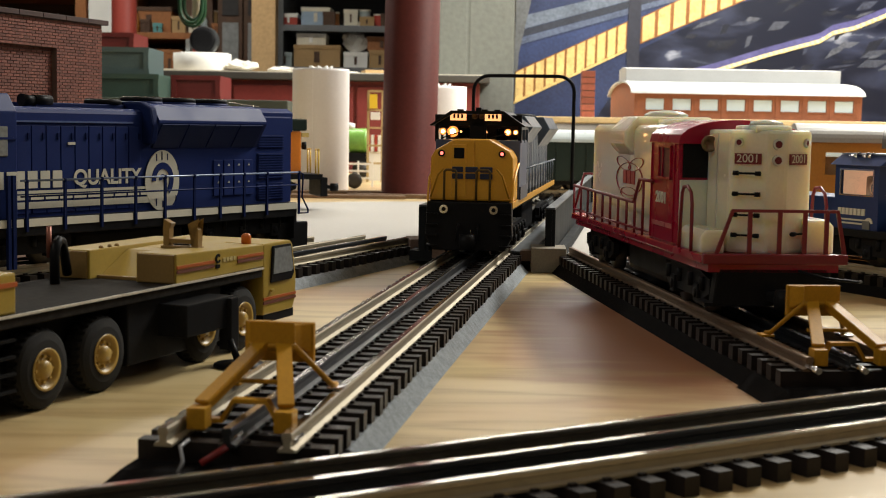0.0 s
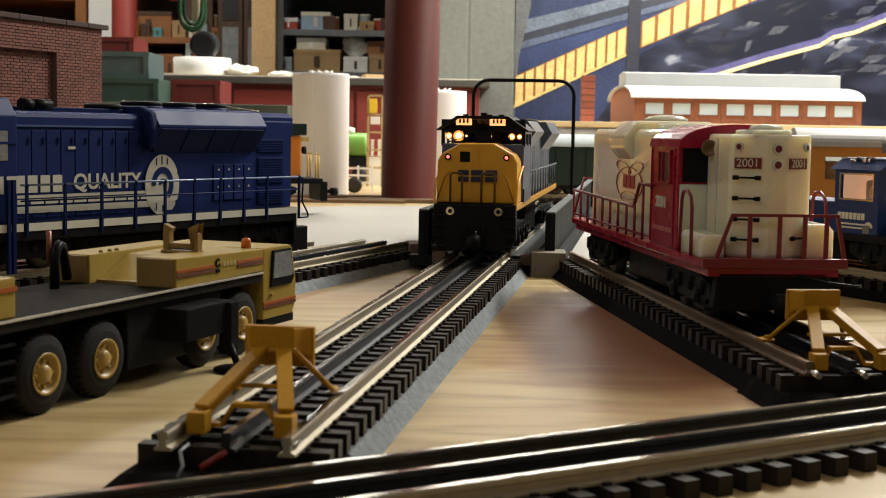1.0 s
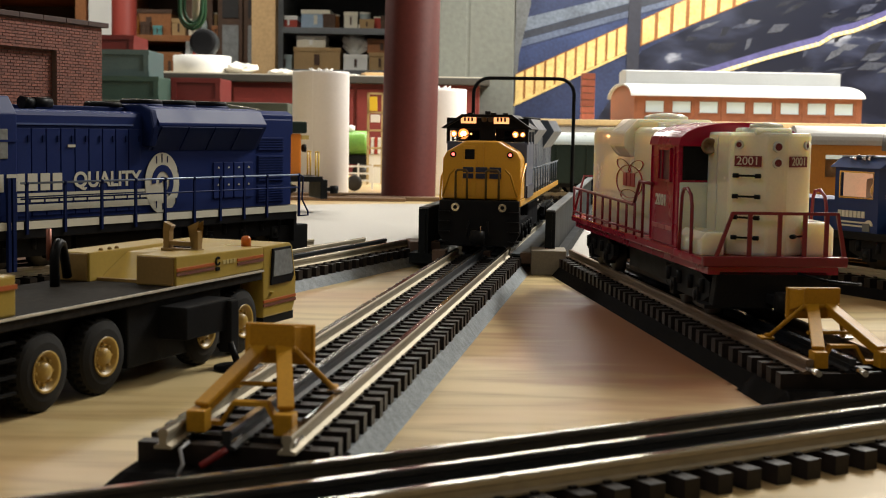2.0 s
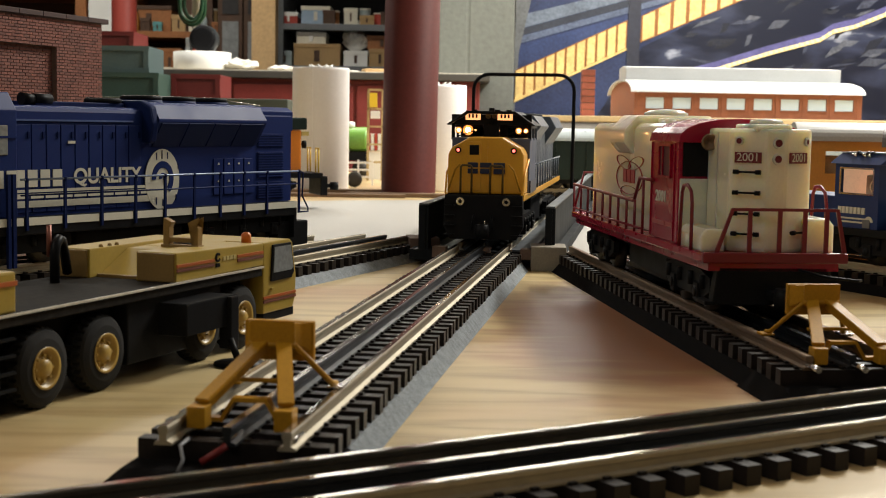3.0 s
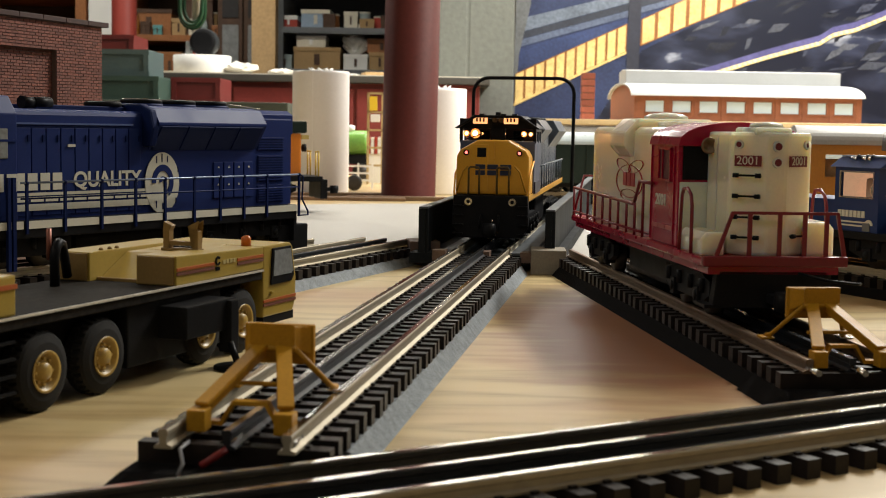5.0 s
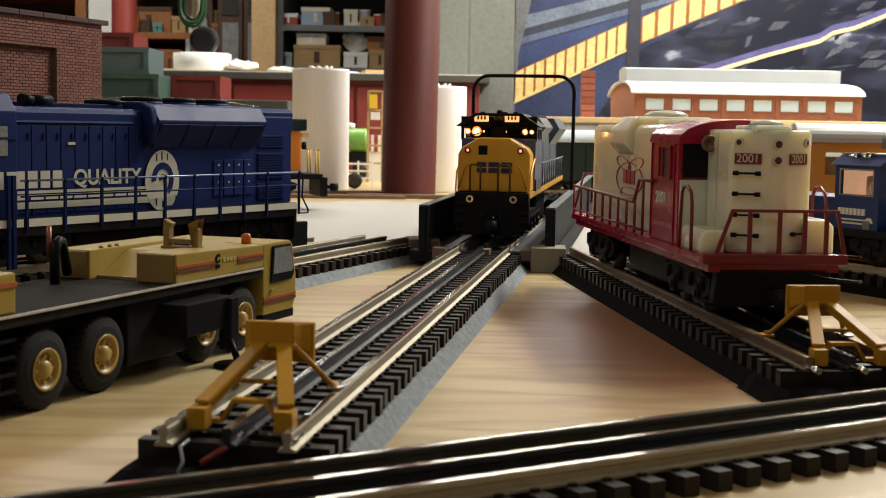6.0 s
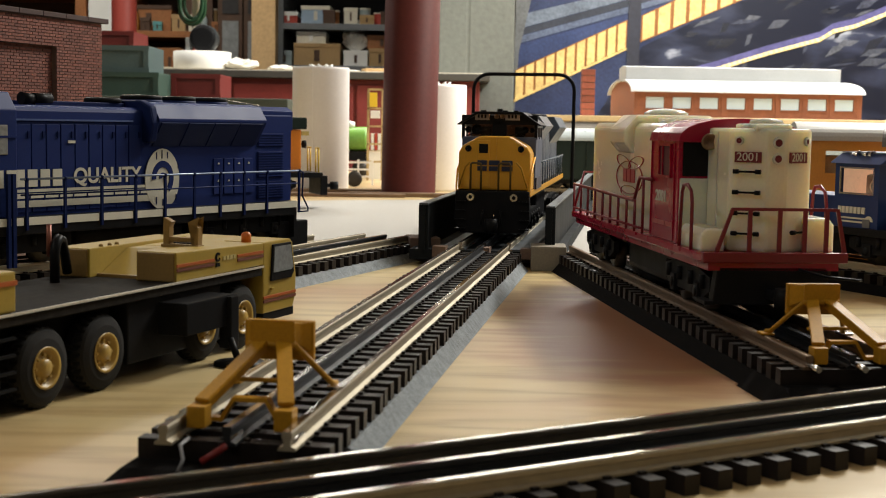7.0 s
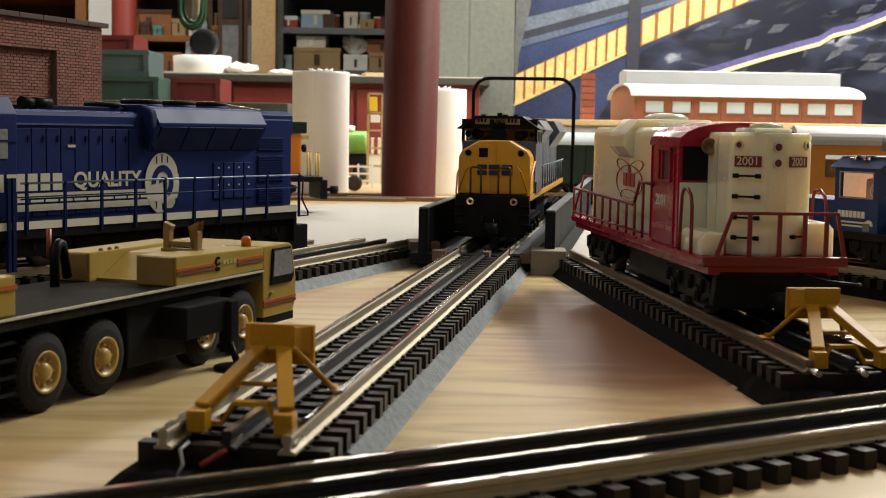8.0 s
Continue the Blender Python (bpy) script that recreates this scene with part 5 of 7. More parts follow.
    for k in range(4):
        part("lettering_bar", boxed(0.1170 + k * 0.0028, 0.1190 + k * 0.0028, -0.0003, 0.0001, 0.0396, 0.0412), mat("pale_bar", (0.45, 0.36, 0.14), 0.5) if k == 0 else bpy.data.materials["pale_bar"], side, "pale unreadable mark")
    OCHRE = mat("shaded_ochre", (0.24, 0.145, 0.042), 0.45, 0, 0.12, 60, 900, 0.05)
    # thin brown faces put the shade of the covers' ends into colour
    part("end_shade", boxed(0.0808, 0.0817, 0.0008, 0.0172, 0.0342, 0.0452, 0.0003), OCHRE, side, "brown end face of the cover, coloured as shaded")
    part("body_floor", boxed(0.0850, 0.1750, 0.0182, 0.0540, 0.0338, 0.0352), OCHRE, t, "ochre body floor")
    far = part("far_cover", boxed(0.0800, 0.1520, 0.0385, 0.0540, 0.0338, 0.0455, 0.0005), CRANE_YELLOW, t, "pale yellow far cover")
    part("end_shade", boxed(0.0790, 0.0799, 0.0392, 0.0534, 0.0342, 0.0450, 0.0003), OCHRE, far, "brown end face of the cover, coloured as shaded")
    bm = bmesh.new()
    prism(bm, [(0.0850, 0.0340), (0.1180, 0.0340), (0.1180, 0.0440), (0.1060, 0.0440)], 0.0184, 0.0383, "y", 0.0005)
    part("engine_cover", bm, CRANE_YELLOW, t, "sloping yellow engine cover")
    for x, y in ((0.0900, 0.0400), (0.0960, 0.0400), (0.1010, 0.0400)):
        part("cover_bolt", shaped(lathe, [(0.0002, 0.0455), (0.0010, 0.0455), (0.0008, 0.0464), (0.0002, 0.0466)], 10, "z", (x, y, 0)), OCHRE, far)
    part("roof_panel", boxed(0.1182, 0.1790, 0.0182, 0.0540, 0.0415, 0.0441, 0.0006), CRANE_YELLOW, t, "flat yellow roof panel")
    bm = bmesh.new()
    for y, q in ((0.0125, -1), (0.0262, 1)):
        prism(bm, [(y - 0.0014, 0.0430), (y + 0.0014, 0.0430), (y + 0.0015, 0.0525), (y + q * 0.0012, 0.0562), (y - q * 0.0026, 0.0545), (y - 0.0015, 0.0525)], 0.1160, 0.1195, "x", 0.0003)
    box(bm, 0.1163, 0.1192, 0.0125, 0.0262, 0.0462, 0.0482, 0.0003)
    box(bm, 0.1155, 0.1200, 0.0105, 0.0285, 0.0440, 0.0452, 0.0003)
    part("boom_rest", bm, OCHRE, t, "ochre boom rest with two prongs")
    part("vent_plate", boxed(0.1230, 0.1330, 0.0190, 0.0290, 0.0443, 0.0455, 0.0004), BLACK, t)
    bm = bmesh.new()
    prism(bm, [(0.1520, 0.0130), (0.1800, 0.0130), (0.1828, 0.0180), (0.1832, 0.0280), (0.1795, 0.0425), (0.1770, 0.0443), (0.1520, 0.0443)], 0.0, 0.0200, "y", 0.0007)
    cab = part("cab", bm, CRANE_YELLOW, t, "yellow driver's cab")
    bm = bmesh.new()
    prism(bm, [(0.1580, 0.0268), (0.1775, 0.0268), (0.1800, 0.0295), (0.1768, 0.0428), (0.1595, 0.0428)], -0.0008, 0.0006, "y", 0.0003)
    part("door_window", bm, BLACK, cab, "black window surround")
    bm = bmesh.new()
    prism(bm, [(0.1596, 0.0305), (0.1765, 0.0305), (0.1784, 0.0315), (0.1757, 0.0418), (0.1606, 0.0418)], -0.0011, -0.0003, "y")
    part("window_pane", bm, CAB_GLASS, cab, "hazy grey cab window")
    for z, m_ in ((0.0200, ORANGE_STRIPE), (0.0183, bpy.data.materials["dark_stripe"])):
        part("stripe", boxed(0.1520, 0.1825, -0.0004, 0.0002, z - 0.0006, z + 0.0006), m_, cab)
    bm = bmesh.new()
    box(bm, 0.1580, 0.1602, -0.0012, 0.0, 0.0228, 0.0240, 0.0003)
    part("door_handle", bm, CRANE_YELLOW, cab)
    part("windscreen", shaped(prism, [(0.1836, 0.0290), (0.1842, 0.0290), (0.1806, 0.0420), (0.1800, 0.0420)], 0.002, 0.018, "y"), CAB_GLASS, cab)
    part("cab_skirt", boxed(0.1530, 0.1815, 0.0005, 0.0530, 0.0095, 0.0132), BLACK, t)
    bm = bmesh.new()
    lathe(bm, [(0.0002, 0.0), (0.0022, 0.0), (0.0021, 0.0035), (0.0014, 0.0044), (0.0002, 0.0046)], 16, "z", (0.1520, 0.0085, 0.0440))
    part("beacon", bm, mat("orange_beacon", (0.55, 0.13, 0.015), 0.3, 0, 0.05), t, "orange roof beacon")
    # outrigger with leg and pad
    bm = bmesh.new()
    box(bm, 0.0720, 0.1085, -0.0105, 0.010, 0.0150, 0.0275, 0.0006)
    out = part("outrigger", bm, BLACK, t, "black outrigger beam")
    bm = bmesh.new()
    box(bm, 0.1020, 0.1085, -0.0125, -0.0070, 0.0060, 0.0270, 0.0006)
    part("leg", bm, BLACK, out)
    for k in range(4):
        part("stripe", boxed(0.1082, 0.1089, -0.0120, -0.0075, 0.0085 + 0.003 * k, 0.0105 + 0.003 * k), WHITE_PAINT if k % 2 else RED, out, "red and white warning stripe")
    bm = bmesh.new()
    lathe(bm, [(0.0005, 0.0028), (0.0022, 0.0028), (0.0030, 0.0018), (0.0100, 0.0014), (0.0103, 0.0004), (0.0005, 0.0004)], 24, "z", (0.1015, -0.0165, 0))
    rod(bm, [(0.1015, -0.0160, 0.002), (0.1030, -0.0115, 0.010)], 0.0014, 10)
    part("pad", bm, BLACK, out, "round black outrigger pad")
    part("rear_block", boxed(-0.060, -0.0125, 0.001, 0.020, 0.0342, 0.0475, 0.0008), CRANE_YELLOW, t, "yellow turret block")
    part("rear_stripe", boxed(-0.060, -0.0123, 0.0005, 0.0012, 0.0430, 0.0445), ORANGE_STRIPE, t)
    bm = bmesh.new()
    rod(bm, [(0.0600, 0.0400, 0.034), (0.0600, 0.0400, 0.0450), (0.0612, 0.0402, 0.0485), (0.0640, 0.0410, 0.0505), (0.0680, 0.0425, 0.0495), (0.0730, 0.0450, 0.0440), (0.0760, 0.0460, 0.036)], 0.0019, 10)
    part("hydraulic_hose", bm, BLACK, t, "thick black hydraulic hose")
    part("hose_valve", shaped(rod, [(0.0600, 0.0425, 0.044), (0.0600, 0.0425, 0.0560)], 0.0010, 8), mat("copper_valve", (0.25, 0.09, 0.06), 0.4, 0.5), t)
    return t


crane_truck()


# ---------------------------------------------------------------- behind the tracks: paper rolls, columns, shelves
def paper_roll(x, y, r, h, label):
    bm = bmesh.new()
    n = 56
    lathe(bm, [(r * 0.26, 0.0), (r * 0.97, 0.0), (r, 0.003), (r, h - 0.004), (r * 0.985, h), (r * 0.30, h + 0.001), (r * 0.26, h - 0.006)], n)
    ob = part("paper_roll", bm, WHITE_PIPE)
    ob.location = (x, y, 0.0)
    tagged(ob, label, "paper roll", "white paper rolls")
    bm = bmesh.new()
    a0 = radians(238)
    outer = [((r + 0.0012) * math.cos(a0 + k * 0.09), (r + 0.0012) * math.sin(a0 + k * 0.09)) for k in range(5)]
    inner = [((r - 0.0002) * math.cos(a0 + k * 0.09), (r - 0.0002) * math.sin(a0 + k * 0.09)) for k in range(5)]
    prism(bm, outer + inner[::-1], 0.004, h - 0.002, "z")
    part("loose_sheet", bm, WHITE_PIPE, ob)
    bm = bmesh.new()
    for k in range(9):
        a = k * 0.7
        rod(bm, [(r * 0.3 * math.cos(a), r * 0.3 * math.sin(a), h - 0.002), (r * 0.42 * math.cos(a + 0.4), r * 0.42 * math.sin(a + 0.4), h + 0.004)], 0.003, 6, 0.001)
    part("torn_core", bm, WHITE_PAINT, ob, "crumpled paper at the core")


paper_roll(-0.1735, 1.90, 0.0395, 0.1725, "tall white paper roll standing on the table")
paper_roll(-0.0085, 2.00, 0.0395, 0.1540, "tall white paper roll behind the red column")

bm = bmesh.new()
box(bm, -0.014, 0.142, 2.90, 3.04, -0.9, 1.5)
for x0, x1 in ((-0.0155, 0.0435), (0.0475, 0.1435)):
    box(bm, x0, x1, 2.8985, 3.03, -0.895, 1.495, 0.003)
tagged(part("concrete_column", bm, CONCRETE), "pale grey concrete column with a vertical joint", "column", kind="structure")
tagged(part("wall_partition", boxed(0.142, 4.5, 3.06, 3.16, -0.9, 1.5), WALL), "plain partition wall behind the poster", "wall", kind="structure")


# ---------------------------------------------------------------- printed banner
def ink(name, colour, vary=0.15, scale=14.0):
    return mat(name, colour, 0.38, 0, vary, scale, 160, 0.04, 0.002)


def banner():
    S = 1 / 797.0
    t = thing("printed_banner", pose(0.149, 3.045, 0.1235, 0, 0.97, 0), "large glossy printed banner showing dark blue and golden streaks", "banner")

    def flat(name, pts, level, material, label=""):
        # pts in hundredths of the sheet's drawing, right and up from its lower left corner
        bm = bmesh.new()
        prism(bm, [(u * S, v * S) for u, v in pts], -0.0008 - 0.0006 * level, -0.0003 - 0.0006 * (level - 1), "y")
        return part(name, bm, material, t, label)

    flat("sheet", [(0, 0), (900, 0), (900, 420), (0, 420)], 0, ink("night_navy", (0.018, 0.028, 0.075), 0.5, 9), "dark navy print")
    pale = ink("pale_blue_band", (0.075, 0.095, 0.15), 0.5)
    white = ink("pale_grey_band", (0.12, 0.145, 0.19), 0.5)
    mid = ink("blue_band", (0.022, 0.036, 0.10), 0.5)
    flat("pale_band", [(0, 148), (0, 172), (330, 262), (330, 248)], 1, white)
    flat("pale_band", [(0, 122), (0, 134), (420, 262), (420, 254)], 1, pale)
    flat("dark_band", [(0, 135), (0, 147), (330, 247), (370, 247)], 1, ink("slate_band", (0.025, 0.03, 0.045), 0.4))
    flat("blue_band", [(0, 84), (0, 119), (430, 253), (480, 253), (480, 238)], 1, mid)
    flat("grey_haze", [(0, 0), (0, 420), (30, 420), (26, 200), (8, 110), (4, 0)], 2, ink("grey_haze", (0.11, 0.115, 0.12), 0.4))
    gold = ink("golden_pane", (0.66, 0.45, 0.17), 0.35, 26)
    amber = ink("amber_gap", (0.22, 0.085, 0.02), 0.3)

    def strip(x0, x1, lo0, lo1, hi0, hi1, n):
        flat("amber_strip", [(x0, lo0), (x1, lo1), (x1, hi1), (x0, hi0)], 2, amber)
        for k in range(n):
            a, b = k / n + 0.12 / n, (k + 1) / n - 0.12 / n

            def mix(p, q, f):
                return p + (q - p) * f
            flat("golden_pane", [(mix(x0, x1, a), mix(lo0, lo1, a) + 2), (mix(x0, x1, b), mix(lo0, lo1, b) + 2), (mix(x0, x1, b), mix(hi0, hi1, b) - 2), (mix(x0, x1, a), mix(hi0, hi1, a) - 2)], 3, gold)

    strip(2, 198, 23, 122, 77, 172, 11)
    strip(222, 520, 133, 268, 180, 330, 11)
    flat("dark_post", [(199, 40), (221, 40), (221, 300), (199, 300)], 4, ink("dark_post", (0.02, 0.022, 0.035), 0.3))
    flat("golden_rim", [(2, 20), (198, 119), (198, 123), (2, 25)], 4, gold)
    # rocks: pale and dark slabs, light chain with a violet haze over it
    rng = random.Random(5)
    rock = bpy.data.materials.new("printed_rock")
    rock.use_nodes = True
    nt = rock.node_tree
    tc, mp = nt.nodes.new("ShaderNodeTexCoord"), nt.nodes.new("ShaderNodeMapping")
    mp.inputs["Rotation"].default_value, mp.inputs["Scale"].default_value = (0, radians(40), 0), (6, 1, 17)
    nz, rp = nt.nodes.new("ShaderNodeTexNoise"), nt.nodes.new("ShaderNodeValToRGB")
    nz.inputs["Scale"].default_value, nz.inputs["Detail"].default_value, nz.inputs["Distortion"].default_value = 1.0, 8, 0.25
    e = rp.color_ramp.elements
    e[0].position, e[0].color = 0.50, (0.006, 0.008, 0.020, 1)
    e[1].position, e[1].color = 0.74, (0.34, 0.36, 0.42, 1)
    e.new(0.66).color = (0.032, 0.038, 0.070, 1)
    nt.links.new(tc.outputs["Object"], mp.inputs["Vector"])
    nt.links.new(mp.outputs["Vector"], nz.inputs["Vector"])
    nt.links.new(nz.outputs["Fac"], rp.inputs["Fac"])
    nt.links.new(rp.outputs["Color"], nt.nodes["Principled BSDF"].inputs["Base Color"])
    nt.nodes["Principled BSDF"].inputs["Roughness"].default_value = 0.32
    flat("rock_face", [(150, 0), (900, 0), (900, 420), (560, 290), (300, 165), (225, 125)], 0.6, rock, "dark rocks with pale streaks")
    rocks = [ink("rock_%d" % k, c, 0.6, 22) for k, c in enumerate(((0.035, 0.04, 0.065), (0.05, 0.055, 0.075), (0.075, 0.08, 0.10), (0.010, 0.012, 0.022)))]
    for k in range(150):
        x, y = rng.uniform(300, 880), rng.uniform(20, 330)
        if y < 55 + (x - 300) * 0.02 or (y > (x - 222) * 0.46 + 120):
            continue
        w, h, tilt = rng.uniform(10, 60), rng.uniform(4, 22), rng.uniform(-0.5, 0.9)
        m_ = rocks[rng.choice((0, 0, 0, 1, 1, 2, 3, 3, 3, 3))]
        flat("rock_patch", [(x, y), (x + w * 0.6, y + h * 0.2 + w * tilt * 0.3), (x + w, y + h + w * tilt * 0.5), (x + w * 0.3, y + h * 0.9 + w * tilt * 0.2)], 1 + k % 4 * 0.4, m_)
    chain = ((300, 70), (350, 84), (450, 118), (540, 145), (562, 160), (600, 170), (680, 205), (760, 235), (880, 270))
    glow = ink("chain_gold", (0.85, 0.62, 0.22), 0.2, 60)
    chain_white = ink("chain_white", (0.62, 0.56, 0.42), 0.2)
    violet = ink("violet_haze", (0.085, 0.08, 0.21), 0.4)
    for (xa, ya), (xb, yb) in zip(chain, chain[1:]):
        flat("violet_band", [(xa, ya + 4), (xb, yb + 4), (xb, yb + 18), (xa, ya + 18)], 3, violet)
        flat("chain_band", [(xa, ya), (xb, yb), (xb, yb + 7), (xa, ya + 7)], 4, glow)
        n = max(2, int((xb - xa) / 9))
        for k in range(n):
            f = (k + 0.5) / n
            x, y = xa + (xb - xa) * f, ya + (yb - ya) * f + 4
            flat("chain_light", [(x - 3, y - 3), (x + 3, y - 3), (x + 3, y + 3), (x - 3, y + 3)], 5, chain_white)
    return t


banner()


# ---------------------------------------------------------------- raised shelf with the station
bm = bmesh.new()
box(bm, 0.128, 1.35, 2.14, 2.75, 0.106, 0.1145, 0.001)
shelf = part("raised_shelf", bm, mat("pale_pine_shelf", (0.66, 0.52, 0.30), 0.5, 0, 0.15, 12, 200, 0.08))
tagged(shelf, "pale pine shelf raised on legs over the layout", "shelf")
for x in (0.16, 0.75, 1.3):
    part("leg", boxed(x - 0.012, x + 0.012, 2.20, 2.224, 0.0, 0.106), BLOCK, shelf)


ROOF_WHITE = mat("roof_white", (0.44, 0.45, 0.45), 0.5, 0, 0.08, 30, 400, 0.03)


def station():
    t = thing("station_building", pose(0.303, 2.19, 0.1145, 0, 0, 0), "terracotta station building with a white barrel roof", "model building")
    L, W, H = 0.3655, 0.31, 0.0400
    bm = bmesh.new()
    # walls with real window openings along the front
    xs = []
    for k in range(8):
        xs.append((0.0182 + k * 0.0434, 0.0182 + k * 0.0434 + 0.0300))
    z0, z1 = 0.0135, 0.0325
    edges = [0.0042] + [v for pair in xs for v in pair] + [L - 0.0042]
    for i in range(0, len(edges), 2):
        box(bm, edges[i], edges[i + 1], 0.0, 0.004, z0, z1)
    box(bm, 0.0042, L - 0.0042, 0.0, 0.004, 0.0, z0)
    box(bm, 0.0042, L - 0.0042, 0.0, 0.004, z1, H)
    part("wall", bm, TERRA, t, "terracotta brick front wall")
    part("wall", boxed(0.004, L - 0.004, W - 0.004, W, 0, H), TERRA, t)
    gab = [(0.0, 0.0), (W, 0.0)] + [(W / 2 + W / 2 * math.cos(a), H + 0.0205 * math.sin(a)) for a in (math.pi * k / 14 for k in range(15))]
    for x in (0.0, L - 0.004):
        part("gable", shaped(prism, gab, x, x + 0.004, "x"), TERRA, t, "round-topped terracotta gable")
    for k, (a, b) in enumerate(xs):
        w = part("window", boxed(a + 0.0006, b - 0.0006, 0.0014, 0.0022, z0 + 0.0006, z1 - 0.0006), FROST, t, "pale blue frosted window")
        part("sill", boxed(a - 0.001, b + 0.001, -0.0012, 0.001, z0 - 0.0014, z0 - 0.0002), TERRA, w)
        part("pilaster", boxed(b + 0.0050, b + 0.0080, -0.0012, 0.0, 0.0, H - 0.0005), TERRA, t)
    outer = [(W / 2 + (W / 2 + 0.006) * math.cos(a), H + 0.0240 * math.sin(a)) for a in (math.pi * k / 20 for k in range(21))]
    inner = [(W / 2 + (W / 2) * math.cos(a), H + 0.0210 * math.sin(a)) for a in (math.pi * k / 20 for k in range(21))]
    part("roof", shaped(prism, outer + inner[::-1], -0.006, L + 0.004, "x"), ROOF_WHITE, t, "white barrel roof")
    bm = bmesh.new()
    prism(bm, [(W / 2 - 0.045, H + 0.020), (W / 2 + 0.045, H + 0.020), (W / 2 + 0.045, H + 0.0445), (W / 2, H + 0.0475), (W / 2 - 0.045, H + 0.0445)], 0.000, L - 0.004, "x", 0.0008)
    part("ridge_monitor", bm, ROOF_WHITE, t, "white roof monitor along the ridge")


station()


def brick_pier():
    t = thing("brick_pier", pose(0.229, 2.20, 0.1145), "small reddish brick pier on the shelf", "pier")
    part("core", boxed(-0.0095, 0.0095, -0.0095, 0.0095, 0, 0.0745), MORTAR, t)
    RED_BRICK = mat("bright_brick", (0.34, 0.10, 0.065), 0.8, 0, 0.2, 150, 1500, 0.2, island=0.2)
    for k in range(7):
        part("brick", boxed(-0.0105, 0.0105, -0.0105, 0.0105, k * 0.0107 + 0.0004, k * 0.0107 + 0.0098, 0.0004), RED_BRICK, t)


brick_pier()


# ---------------------------------------------------------------- brick warehouse behind the blue locomotive
def brick_mesh_material():
    m = mat("brick_courses", (0.19, 0.066, 0.047), 0.8, 0, 0.2, 150, 1500, 0.2)
    nt = m.node_tree
    geo = nt.nodes.new("ShaderNodeNewGeometry")
    r = nt.nodes.new("ShaderNodeMapRange")
    r.inputs["To Min"].default_value, r.inputs["To Max"].default_value = 0.78, 1.25
    nt.links.new(geo.outputs["Random Per Island"], r.inputs["Value"])
    b = nt.nodes["Principled BSDF"]
    src = b.inputs["Base Color"].links[0].from_socket
    sc = nt.nodes.new("ShaderNodeVectorMath")
    sc.operation = "SCALE"
    nt.links.new(src, sc.inputs[0])
    nt.links.new(r.outputs["Result"], sc.inputs["Scale"])
    nt.links.new(sc.outputs["Vector"], b.inputs["Base Color"])
    return m


BRICKS = brick_mesh_material()


def warehouse():
    # +x runs along the front wall to its far corner at the origin, +y is into the building
    t = thing("brick_warehouse", pose(-0.2515, 1.0, 0.0, 0, 0, 69.5), "dark red brick warehouse with a recessed wall panel", "model building")
    L, H = 0.30, 0.1690
    part("core", boxed(-L, 0.0, 0.0045, 0.16, 0.0, H - 0.001), MORTAR, t)
    part("pilaster_core", boxed(-0.0540, -0.0004, 0.0006, 0.005, 0.0, H - 0.001), MORTAR, t)
    part("band_core", boxed(-L, -0.0540, 0.0006, 0.005, H - 0.0230, H - 0.001), MORTAR, t)
    rng = random.Random(3)
    course, blen = 0.00212, 0.0062

    def lay(name, x0, x1, z0, z1, y, label):
        vs, fs = [], []
        row = 0
        z = z0
        while z + course <= z1 + 1e-6:
            x = x0 - (blen / 2 if row % 2 else 0)
            while x < x1 - 0.0004:
                a, b = max(x, x0) + 0.00016, min(x + blen, x1) - 0.00016
                if b - a > 0.0006:
                    d = y - 0.0005 + rng.uniform(-0.00012, 0.00012)
                    i = len(vs)
                    vs.extend([(a, y + 0.0004, z), (b, y + 0.0004, z), (b, y + 0.0004, z + course - 0.00038), (a, y + 0.0004, z + course - 0.00038),
                               (a + 0.0001, d, z + 0.0001), (b - 0.0001, d, z + 0.0001), (b - 0.0001, d, z + course - 0.00048), (a + 0.0001, d, z + course - 0.00048)])
                    fs.extend([(i + 4, i + 5, i + 6, i + 7), (i, i + 1, i + 5, i + 4), (i + 1, i + 2, i + 6, i + 5), (i + 2, i + 3, i + 7, i + 6), (i + 3, i, i + 4, i + 7)])
                x += blen
            z += course
            row += 1
        me = bpy.data.meshes.new(name)
        me.from_pydata(vs, [], fs)
        me.materials.append(BRICKS)
        ob = new(name, me)
        ob.parent = t
        ob["kind"] = "stuff"
        ob["label"] = label

    lay("panel_bricks", -L, -0.0540, 0.04, H - 0.0230, 0.0045, "dark red bricks of the recessed panel")
    lay("pilaster_bricks", -0.0540, 0.0, 0.04, H - 0.0230, 0.0006, "dark red bricks of the corner pilaster")
    lay("band_bricks", -L, 0.0, H - 0.0230, H - 0.0035, 0.0006, "dark red bricks of the top band")
    for k in range(12):
        x = -L + k * 0.0255
        part("coping", boxed(x, x + 0.0250, -0.0020, 0.010, H - 0.0035, H, 0.0004), mat("dark_coping", (0.06, 0.032, 0.028), 0.8, 0, 0.2) if k == 0 else bpy.data.materials["dark_coping"], t, "dark coping stone")


warehouse()

# ---------------------------------------------------------------- raised level behind the blue locomotive with containers
bm = bmesh.new()
box(bm, -1.2, -0.245, 2.12, 2.62, 0.0, 0.132, 0.002)
tagged(part("raised_level", bm, mat("dark_green_board", (0.05, 0.06, 0.045), 0.7, 0, 0.2, 20, 300, 0.1)), "dark raised board level at the back of the layout", "shelf")
GREEN = mat("dull_green_paint", (0.045, 0.085, 0.065), 0.5, 0, 0.2, 20, 300, 0.06)
TEAL = mat("grey_teal_paint", (0.075, 0.115, 0.115), 0.5, 0, 0.2, 20, 300, 0.06)
